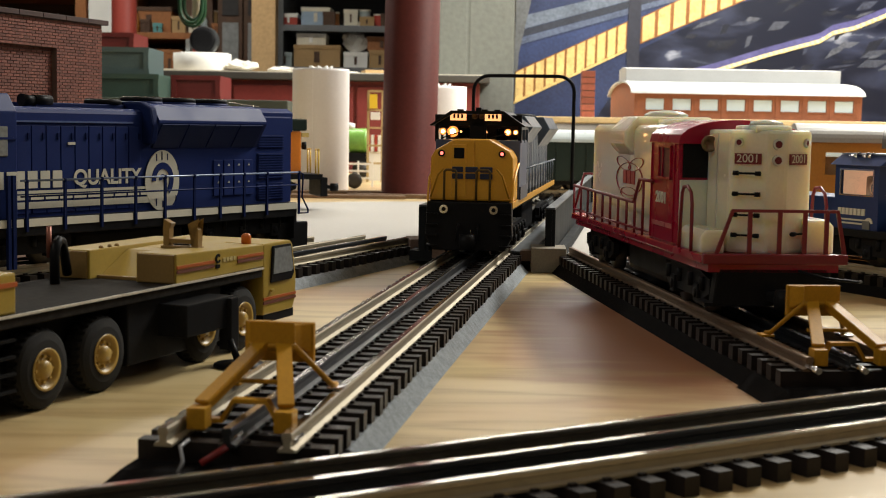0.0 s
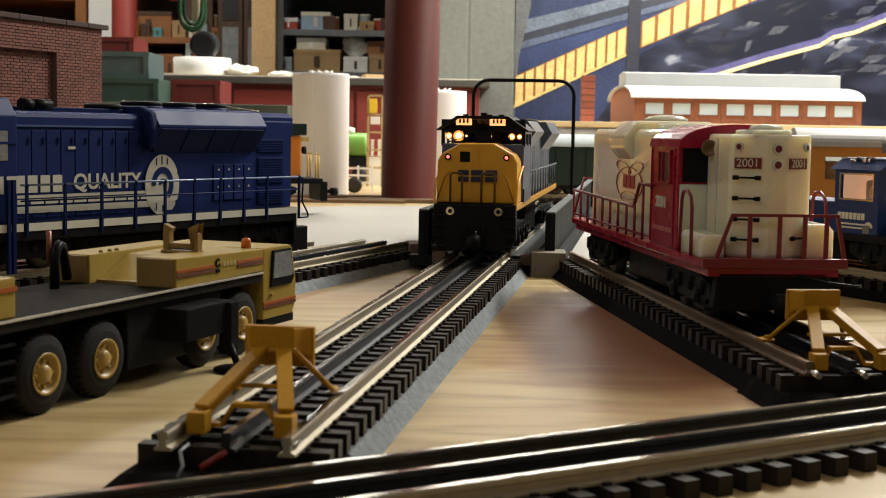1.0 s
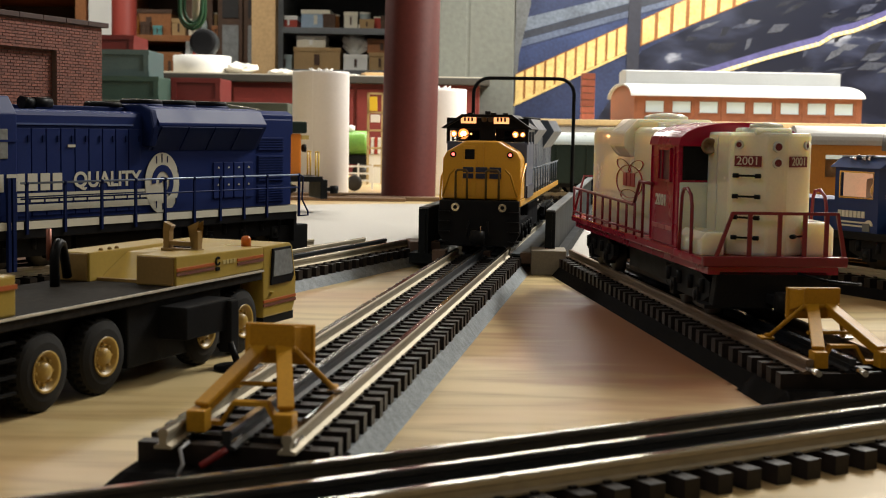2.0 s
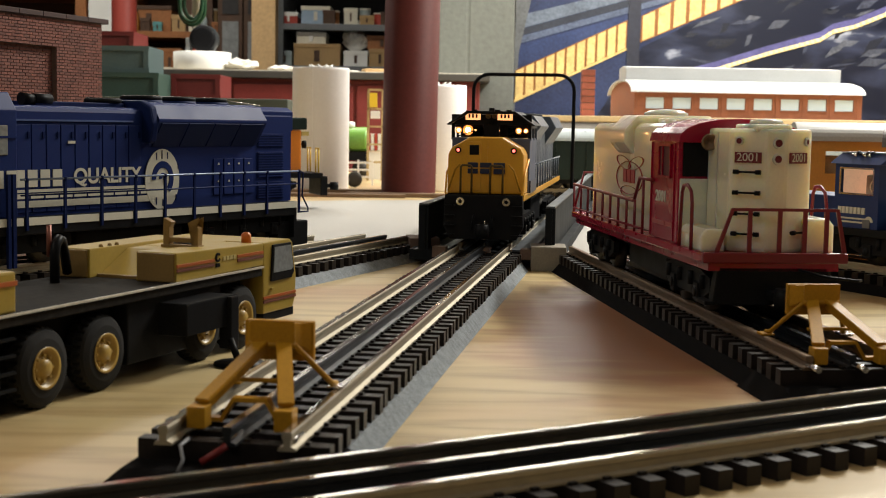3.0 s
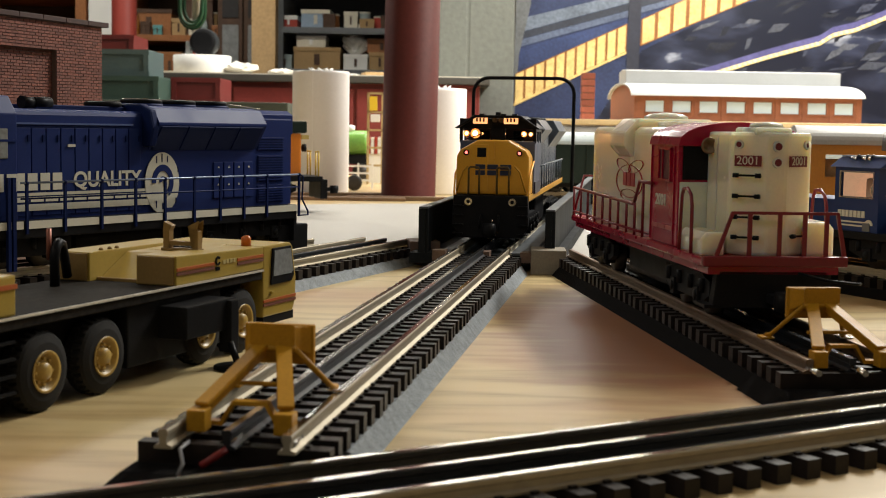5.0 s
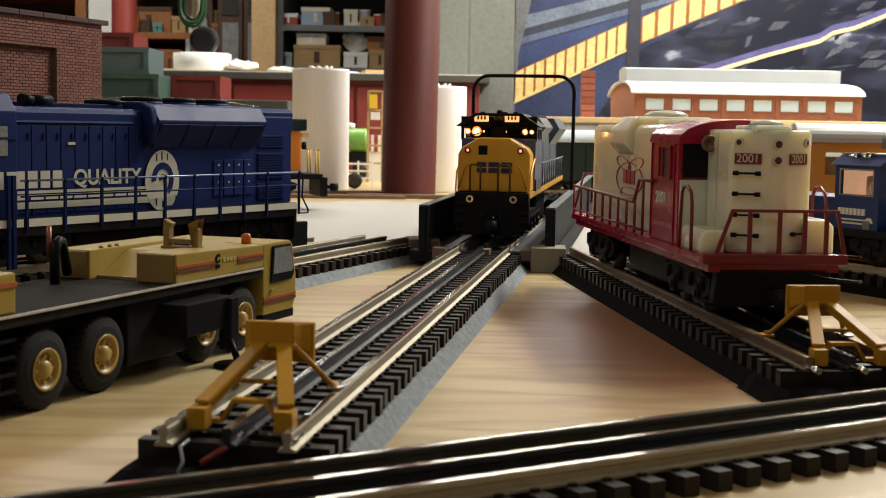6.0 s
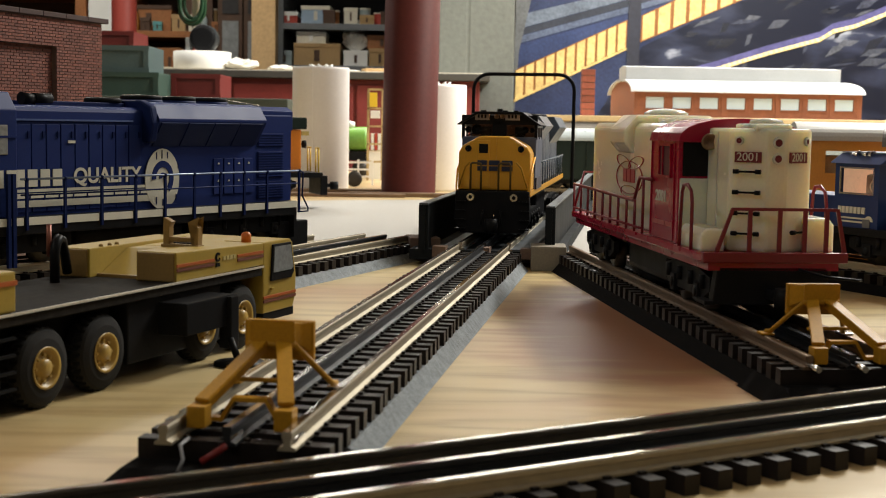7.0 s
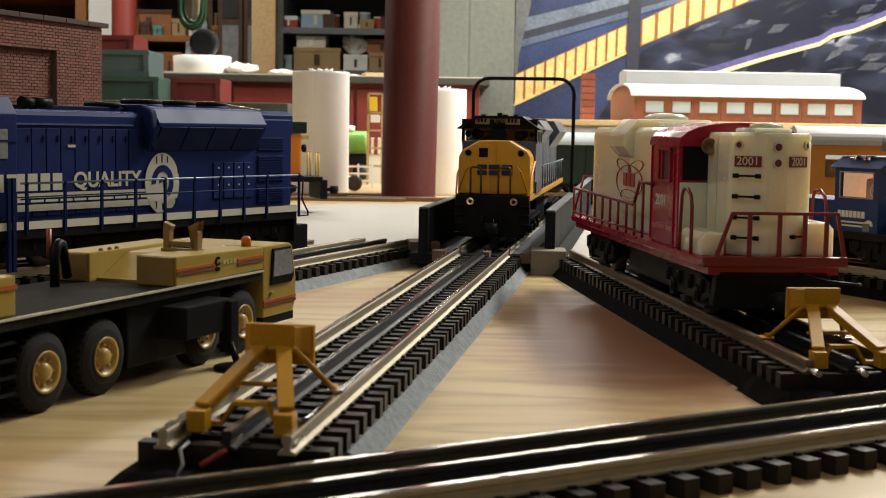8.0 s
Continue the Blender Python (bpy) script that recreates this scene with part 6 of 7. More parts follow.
CRATE_RED = mat("dull_red_paint", (0.17, 0.022, 0.018), 0.5, 0, 0.2, 14, 200, 0.06)


def container(x, y, z, w, d, h, material, label, slats=0, inset=True):
    t = thing("storage_box", pose(x, y, z), label, "storage box", "boxes on the raised level")
    part("body", boxed(0, w, 0, d, 0, h, 0.002), material, t)
    e = 0.008
    part("top_rail", boxed(-0.001, w + 0.001, -0.003, 0.0, h - e, h), material, t)
    part("bottom_rail", boxed(-0.001, w + 0.001, -0.003, 0.0, 0, e), material, t)
    for a in (0.0, w - e):
        part("corner_post", boxed(a, a + e, -0.003, 0.0, e, h - e), material, t)
    return t


container(-0.60, 2.20, 0.132, 0.137, 0.16, 0.040, GREEN, "dull green metal box on the raised level")
container(-0.60, 2.22, 0.1725, 0.117, 0.12, 0.043, TEAL, "grey-teal metal box stacked on a green one")
bm = bmesh.new()
for k in range(5):
    box(bm, -0.5990 + 0.0, -0.578, 2.2165, 2.219, 0.180 + k * 0.006, 0.1835 + k * 0.006)
tagged(part("vent_grille", bm, BLACK), "black slotted grille leaning on the teal box", "grille")
container(-0.68, 2.46, 0.132, 0.118, 0.12, 0.122, CRATE_RED, "dull red steel chest behind the green boxes")
container(-0.462, 2.30, 0.132, 0.082, 0.12, 0.0425, CRATE_RED, "small dull red chest with a slot")

# ---------------------------------------------------------------- workbench with red front
def workbench():
    t = thing("workbench", pose(-0.95, 2.80, -0.9), "red fronted workbench with a pale cluttered top", "workbench")
    part("body", boxed(0, 1.02, 0.0, 0.5, 0.0, 1.085, 0.002), CRATE_RED, t)
    for k in range(4):
        part("door", boxed(0.01 + k * 0.2525, 0.255 + k * 0.2525, -0.006, 0.0, 0.3, 1.075, 0.002), CRATE_RED, t, "dull red cabinet door")
    part("top", boxed(-0.02, 1.04, -0.02, 0.5, 1.085, 1.1, 0.002), mat("dark_edged_top", (0.04, 0.036, 0.03), 0.6, 0, 0.2, 20, 200, 0.1), t, "dark edged worktop")
    part("paper_cover", boxed(-0.01, 1.03, -0.012, 0.49, 1.1, 1.102), mat("pale_cover", (0.55, 0.50, 0.40), 0.7, 0, 0.15, 20, 200, 0.1), t, "pale paper cover")


workbench()
BT = 0.2022
bm = bmesh.new()
lathe(bm, [(0.002, 0), (0.058, 0), (0.0595, 0.002), (0.0600, 0.036), (0.0585, 0.037), (0.0580, 0.030), (0.002, 0.030)], 40)
tub = part("white_tub", bm, WHITE_PAINT)
tub.location = (-0.510, 2.86, BT)
tagged(tub, "round white plastic tub on the workbench", "tub")


def motor():
    t = thing("electric_motor", pose(-0.510, 2.855, BT + 0.0302), "dark grey electric motor standing in the white tub", "electric motor")
    GREY = mat("dark_cast_iron", (0.05, 0.055, 0.06), 0.45, 0.4, 0.25, 60, 400, 0.15)
    part("casing", shaped(lathe, [(0.004, -0.012), (0.024, -0.012), (0.0285, -0.006), (0.0285, 0.03), (0.022, 0.04), (0.004, 0.04)], 32, "y", (0.004, 0, 0.0345)), GREY, t)
    part("end_ring", shaped(lathe, [(0.018, -0.017), (0.0260, -0.017), (0.0275, -0.012), (0.018, -0.011)], 32, "y", (0.004, 0, 0.0345)), BLACK, t)
    for k in range(8):
        a = k * math.pi / 4
        part("spoke", shaped(rod, [(0.004 + 0.006 * math.cos(a), -0.014, 0.0345 + 0.006 * math.sin(a)), (0.004 + 0.021 * math.cos(a), -0.014, 0.0345 + 0.021 * math.sin(a))], 0.0018, 6), GREY, t)
    part("name_plate", boxed(-0.003, 0.008, -0.0165, -0.0145, 0.031, 0.036), WHITE_PAINT, t, "small white plate")
    part("foot", boxed(-0.022, 0.030, -0.010, 0.030, 0.0, 0.008, 0.002), GREY, t)
    part("terminal_box", boxed(-0.034, -0.022, -0.006, 0.02, 0.008, 0.036, 0.003), mat("pale_metal_box", (0.35, 0.37, 0.37), 0.4, 0.5, 0.2), t)


motor()
bm = bmesh.new()
GREEN_HOSE = mat("dark_green_hose", (0.012, 0.055, 0.022), 0.35, 0, 0.2, 60, 400, 0.05)
hose = thing("garden_hose", pose(-0.4850, 2.60, 0.0), "coiled dark green hose hanging from above", "hose")
for k, (w, low, dy) in enumerate(((0.021, 0.283, 0.0), (0.024, 0.278, 0.012), (0.017, 0.290, 0.02))):
    pts = [(-w, dy, 1.5)] + [(-w * math.cos(a) * 1.0, dy, low + 0.03 - 0.03 * math.sin(a)) for a in (math.pi * j / 10 for j in range(11))] + [(w, dy, 1.5)]
    part("loop", shaped(rod, pts, 0.0036, 10), GREEN_HOSE, hose)
bm = bmesh.new()
rod(bm, [(-0.481, 2.635, 0.285), (-0.480, 2.635, 1.5)], 0.0085, 12)
tagged(part("hanging_pole", bm, mat("ivory_pole", (0.62, 0.58, 0.46), 0.5)), "ivory pole hanging behind the hose", "pole")
for x, y, w, d, h, c, lab in ((-0.428, 2.84, 0.07, 0.05, 0.022, (0.72, 0.70, 0.64), "crumpled white plastic bag on the workbench"), (-0.345, 2.86, 0.055, 0.05, 0.012, (0.76, 0.74, 0.70), "flat white packet on the workbench")):
    bm = bmesh.new()
    bmesh.ops.create_icosphere(bm, subdivisions=3, radius=1.0)
    for v in bm.verts:
        q = v.co.copy()
        k = 1 + 0.35 * noise.noise(q * 2.3 + Vector((x * 9, 0, 0)))
        v.co = Vector((q.x * w / 2 * k, q.y * d / 2 * k, max(0.0, (q.z * 0.5 + 0.5) * h * k)))
    ob = part("plastic_bag", bm, mat("bag_white", c, 0.4, 0, 0.1))
    ob.location = (x, y, BT)
    tagged(ob, lab, "bag")

standing("support_column", -0.812, 3.45, -0.9, [(0.031, 0), (0.031, 2.4)], mat("red_column_far", (0.24, 0.035, 0.025), 0.5, 0, 0.12, 8, 200, 0.08), "red painted steel column by the shelving", "column", 40)
tagged(part("white_door", boxed(-1.033, -0.965, 3.95, 3.99, -0.9, 1.1, 0.003), WHITE_PAINT), "white painted door at the back of the basement", "door", kind="structure")


# ---------------------------------------------------------------- shelving at the back
def shelving(name, x0, x1, y, levels, material, label, depth=0.3, posts=True, back=None):
    t = thing(name, pose(0, 0, 0), label, "shelving")
    for z in levels:
        part("shelf_board", boxed(x0, x1, y, y + depth, z - 0.018, z, 0.001), material, t)
    for x in (x0, x1 - 0.03):
        part("upright", boxed(x, x + 0.03, y - 0.002, y + depth, -0.9, 1.3), material, t)
    if back:
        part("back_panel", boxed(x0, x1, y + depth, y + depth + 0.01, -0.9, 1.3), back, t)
    return t


DARKWOOD = mat("dark_brown_wood", (0.075, 0.036, 0.018), 0.6, 0, 0.3, 9, 120, 0.12)
ORANGEWOOD = mat("orange_brown_wood", (0.30, 0.115, 0.035), 0.55, 0, 0.3, 9, 120, 0.12)
PALEWOOD = mat("pale_wood_post", (0.46, 0.30, 0.14), 0.55, 0, 0.25, 9, 120, 0.12)
GREYMETAL = mat("grey_metal_shelf", (0.17, 0.18, 0.19), 0.45, 0.4, 0.2, 14, 200, 0.06)
CARD = mat("cardboard", (0.42, 0.27, 0.12), 0.75, 0, 0.15, 16, 200, 0.08)
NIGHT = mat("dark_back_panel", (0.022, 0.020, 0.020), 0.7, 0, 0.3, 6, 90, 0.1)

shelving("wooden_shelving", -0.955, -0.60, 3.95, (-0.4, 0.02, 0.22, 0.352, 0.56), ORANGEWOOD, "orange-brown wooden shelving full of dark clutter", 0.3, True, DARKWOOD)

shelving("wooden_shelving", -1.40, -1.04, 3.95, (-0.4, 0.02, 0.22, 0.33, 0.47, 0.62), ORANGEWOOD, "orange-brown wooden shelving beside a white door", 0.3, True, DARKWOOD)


def cupboard():
    t = thing("dark_cupboard", pose(-0.655, 3.9, -0.9), "dark brown cupboard with glazed doors", "cupboard")
    part("carcass", boxed(0, 0.150, 0.02, 0.35, 0, 2.1), DARKWOOD, t)
    for k in range(2):
        d = part("door", boxed(0.004 + k * 0.073, 0.073 + k * 0.073, 0.004, 0.02, 0.1, 2.05, 0.002), DARKWOOD, t)
        for j in range(3):
            part("pane", boxed(0.016 + k * 0.073, 0.062 + k * 0.073, 0.001, 0.004, 1.02 + j * 0.14, 1.14 + j * 0.14), CAB_GLASS if j == 1 else NIGHT, d, "dim glass pane")


cupboard()
part_post = part("wooden_post", boxed(-0.513, -0.450, 3.60, 3.66, -0.9, 1.5, 0.002), PALEWOOD)
tagged(part_post, "pale rough wooden post to the ceiling", "post")
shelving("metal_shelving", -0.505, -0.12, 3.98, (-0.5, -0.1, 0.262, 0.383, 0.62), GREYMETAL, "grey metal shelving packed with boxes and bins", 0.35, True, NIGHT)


def carton(x, y, z, w, d, h, material, label, lid=None, cat="box"):
    t = thing("storage_carton", pose(x, y, z), label, cat, "things on the shelves")
    part("body", boxed(0, w, 0, d, 0, h - 0.004, 0.001), material, t)
    part("lid", boxed(-0.001, w + 0.001, -0.002, d + 0.001, h - 0.012, h, 0.001), lid or material, t)
    part("tape", boxed(w * 0.44, w * 0.56, -0.003, -0.0002, h * 0.2, h * 0.7), lid or DARKWOOD, t, "strip across the front")


RB = mat("red_bin", (0.42, 0.05, 0.03), 0.5, 0, 0.1)
BB = mat("pale_blue_bin", (0.30, 0.40, 0.52), 0.4, 0, 0.15)
CREAMLID = mat("cream_lid", (0.66, 0.62, 0.50), 0.5, 0, 0.1)
GREYBIN = mat("grey_bin", (0.30, 0.36, 0.36), 0.5, 0, 0.2)
for args in ((-0.488, 4.0, 0.383, 0.052, 0.1, 0.034, RB, "red and white box on the upper shelf", WHITE_PAINT), (-0.425, 4.0, 0.383, 0.084, 0.14, 0.052, BB, "translucent pale blue bin with a cream lid", CREAMLID),
             (-0.292, 4.0, 0.383, 0.042, 0.1, 0.012, WHITE_PAINT, "flat white packet on the upper shelf", None),
             (-0.445, 3.99, 0.262, 0.135, 0.2, 0.064, CARD, "long brown cardboard carton", None), (-0.438, 4.0, 0.326, 0.085, 0.12, 0.034, CREAMLID, "stack of cream papers on a carton", WHITE_PAINT),
             (-0.492, 4.0, 0.262, 0.040, 0.1, 0.042, GREYBIN, "small grey bin on the shelf", None), (-0.300, 4.0, 0.262, 0.070, 0.15, 0.046, WHITE_PAINT, "white box among the cartons", None),
             (-0.225, 3.995, 0.262, 0.062, 0.15, 0.052, CARD, "small cardboard carton on the shelf", None), (-0.232, 4.01, 0.314, 0.085, 0.12, 0.040, ORANGEWOOD, "orange-brown box on the shelf", None),
             (-0.93, 3.98, 0.352, 0.13, 0.2, 0.075, ORANGEWOOD, "orange-brown crate on the wooden shelf", DARKWOOD), (-0.78, 3.98, 0.352, 0.10, 0.2, 0.110, DARKWOOD, "dark brown case on the wooden shelf", None),
             (-0.84, 3.98, 0.22, 0.07, 0.2, 0.085, ORANGEWOOD, "orange-brown box on the lower shelf", None), (-0.755, 3.98, 0.22, 0.052, 0.15, 0.090, RB, "dark red tin on the lower shelf", None),
             (-0.93, 3.98, 0.22, 0.075, 0.2, 0.060, CARD, "cardboard box on the lower shelf", None), (-0.68, 3.98, 0.22, 0.045, 0.15, 0.06, GREYBIN, "grey tin on the lower shelf", None),
             (-0.90, 3.98, 0.56, 0.20, 0.2, 0.10, CARD, "large cardboard box on the top shelf", None), (-0.40, 4.0, 0.62, 0.22, 0.2, 0.10, NIGHT, "dark box on the top shelf", None)):
    carton(*args)
bm = bmesh.new()
bmesh.ops.create_icosphere(bm, subdivisions=3, radius=1.0)
for v in bm.verts:
    k = 1 + 0.4 * noise.noise(v.co * 2.6)
    v.co = Vector((v.co.x * 0.036 * k, v.co.y * 0.03 * k, max(0.0, (v.co.z * 0.5 + 0.5) * 0.06 * k)))
ob = part("plastic_bag", bm, WHITE_PAINT)
ob.location = (-0.268, 4.05, 0.308)
tagged(ob, "crumpled white plastic bag on a box", "bag")

# ---------------------------------------------------------------- small things between the rolls and the column

def tower():
    t = thing("yard_tower", pose(-0.132, 2.30, 0.0), "tall pale yellow frame tower with a lit sign", "model tower")
    TAN = mat("tan_frame", (0.48, 0.36, 0.17), 0.5, 0, 0.1)
    for x in (0.0, 0.024):
        for y in (0.0, 0.02):
            part("post", boxed(x, x + 0.003, y, y + 0.003, 0.0, 0.155), TAN, t)
    for z in (0.03, 0.06, 0.09, 0.12, 0.152):
        part("brace", boxed(0.0, 0.027, 0.0, 0.003, z, z + 0.003), TAN, t)
        part("brace", boxed(0.0, 0.027, 0.02, 0.023, z, z + 0.003), TAN, t)
    part("sign", boxed(0.004, 0.017, -0.003, 0.0, 0.124, 0.148, 0.0005), mat("yellow_sign", (0.80, 0.55, 0.03), 0.4, 0, 0.1), t, "yellow sign")
    part("sign", boxed(0.006, 0.022, -0.003, 0.0, 0.105, 0.118, 0.0005), WHITE_PAINT, t, "white sign")


tower()


def railcar(m, length, body_mat, roof_mat, label, cat, windows=0, w=0.056, base=0.012, eave=0.066, top=0.083, lit=None, end_windows=False):
    """A model railcar: body, arched roof, ends, bogies; +x along it from its near end, z = 0 at rail top."""
    t = thing("model_railcar", m, label, cat, "parked railcars")
    part("underframe", boxed(0, length, -w * 0.42, w * 0.42, 0.010, base + 0.004), BLACK, t)
    bm = bmesh.new()
    ww = []
    n = windows
    if n:
        pitch = (length - 0.02) / n
        z0, z1 = eave - 0.026, eave - 0.008
        for s in (-1, 1):
            ya, yb = (s * w / 2 - s * 0.002, s * w / 2)
            ya, yb = min(ya, yb), max(ya, yb)
            box(bm, 0, length, ya, yb, base, z0)
            box(bm, 0, length, ya, yb, z1, eave)
            xs = [0.0]
            for k in range(n):
                xs += [0.01 + k * pitch + pitch * 0.16, 0.01 + k * pitch + pitch * 0.84]
            xs.append(length)
            for i in range(0, len(xs), 2):
                box(bm, xs[i], xs[i + 1], ya, yb, z0, z1)
            if s == 1:
                ww = [(xs[i + 1], xs[i + 2]) for i in range(0, len(xs) - 2, 2)]
        for x in (0.0, length - 0.002):
            box(bm, x, x + 0.002, -w / 2, w / 2, base, eave)
        body = part("body", bm, body_mat, t)
        for a, b in ww:
            for s in (-1, 1):
                pane = part("window_pane", boxed(a, b, s * (w / 2 - 0.0012) - 0.0003, s * (w / 2 - 0.0012) + 0.0003, z0, z1), GLASS, body)
                pane.visible_shadow = False
        part("interior", boxed(0.006, length - 0.006, -0.012, 0.012, base, eave - 0.012), lit or BLOCK, t, "dim interior partition")
    else:
        box(bm, 0, length, -w / 2, w / 2, base, eave, 0.001)
        body = part("body", bm, body_mat, t)
        for k in range(int(length / 0.02)):
            for s in (-1, 1):
                part("rib", boxed(0.006 + k * 0.02, 0.0085 + k * 0.02, min(s * w / 2, s * (w / 2 + 0.0012)), max(s * w / 2, s * (w / 2 + 0.0012)), base, eave), body_mat, body)
    arch = [((w / 2 + 0.002) * math.cos(a), eave + (top - eave) * math.sin(a) ** 0.85) for a in (math.pi * k / 16 for k in range(17))]
    part("roof", shaped(prism, arch, -0.003, length + 0.003, "x", 0.0005), roof_mat, t)
    for x in (0.04, length - 0.04):
        truck(t, x, 0.022, 2, y=0.021)
    return t


ORANGE = mat("orange_car_paint", (0.56, 0.235, 0.035), 0.36, 0, 0.12, 30, 600, 0.04, coat=0.2)
LIT_GREYROOF = mat("lit_grey_car_roof", (0.40, 0.39, 0.37), 0.36, 0, 0.12, 30, 600, 0.04)
LIT = mat("warm_interior", (0.62, 0.36, 0.16), 0.6, 0, 0.3, 40, 300, 0.05)
BLACKGREEN = mat("black_green_paint", (0.016, 0.026, 0.022), 0.5, 0, 0.2, 30, 400, 0.04, spec=0.15)
# boxcar roof coloured pale to paint its white highlight
railcar(pose(0.1150, 1.78, ZR, 0, 0, 6), 0.30, BLACKGREEN, mat("highlight_car_roof", (0.42, 0.47, 0.48), 0.3, 0, 0.1), "dark green boxcar, its arched roof coloured pale for the highlight", "boxcar", 0, eave=0.062, top=0.078)
# roof grey kept paler than the next car's, coloured as lit
railcar(pose(0.292, 1.13, ZR, 0, 0, -8), 0.34, ORANGE, LIT_GREYROOF, "orange passenger car with a grey arched roof", "passenger car", 5, eave=0.072, top=0.0875, lit=LIT)
railcar(pose(0.333, 1.02, ZR, 0, 0, -22), 0.30, ORANGE, mat("dark_car_roof", (0.15, 0.145, 0.14), 0.4, 0, 0.12, 30, 600, 0.04), "orange passenger car with large lit windows", "passenger car", 4, eave=0.069, top=0.0845, lit=LIT)
for x, y, turn, n in ((0.09, 1.78, 6, 0.36), (0.27, 1.13, -8, 0.4), (0.31, 1.02, -22, 0.4)):
    track(pose(x, y, ZR, 0, 0, turn), n, "three-rail siding at the back of the layout", 0.0057, ROADBED_DARK, group="back sidings")


def orange_switcher():
    t = thing("diesel_locomotive", pose(-0.151, 1.50, ZR, 0, 0, 200), "small orange locomotive with yellow handrails and dark roof", "locomotive", "model locomotives")
    part("deck", boxed(-0.01, 0.20, -0.028, 0.028, 0.020, 0.0255), BLACK, t)
    part("hood", boxed(0.012, 0.13, -0.019, 0.019, 0.0255, 0.072, 0.002), mat("vivid_orange", (0.66, 0.20, 0.02), 0.36, 0, 0.1), t, "vivid orange hood")
    part("hood_top", boxed(0.006, 0.14, -0.021, 0.021, 0.0722, 0.0850, 0.002), BLACKGREEN, t, "black-green roof")
    part("cab", boxed(0.13, 0.185, -0.027, 0.027, 0.0255, 0.088, 0.002), BLACKGREEN, t)
    part("headlight", boxed(0.002, 0.010, -0.012, 0.012, 0.0655, 0.0700), mat("pale_yellow_panel", (0.55, 0.45, 0.15), 0.4), t)
    YR = mat("yellow_rail", (0.60, 0.42, 0.05), 0.4, 0, 0.1)
    for y in (-0.024, -0.012, 0.012, 0.024):
        part("handrail_post", shaped(rod, [(-0.006, y, 0.0255), (-0.006, y, 0.0520)], 0.0009, 6), YR, t)
    for a, b in ((-0.026, -0.010), (0.010, 0.026)):
        part("handrail", shaped(rod, [(-0.006, a, 0.0520), (-0.006, b, 0.0520)], 0.0009, 6), YR, t)
    part("bell", shaped(lathe, [(0.0005, 0.0), (0.0045, 0.0), (0.004, 0.004), (0.0005, 0.005)], 14, "x", (0.004, 0.006, 0.056)), BLACK, t)
    part("pilot", boxed(-0.016, -0.008, -0.026, 0.026, 0.001, 0.022, 0.001), BLACK, t)
    truck(t, 0.045, 0.026, 2)
    truck(t, 0.150, 0.026, 2)
    coupler(t, -0.016, -1)


orange_switcher()


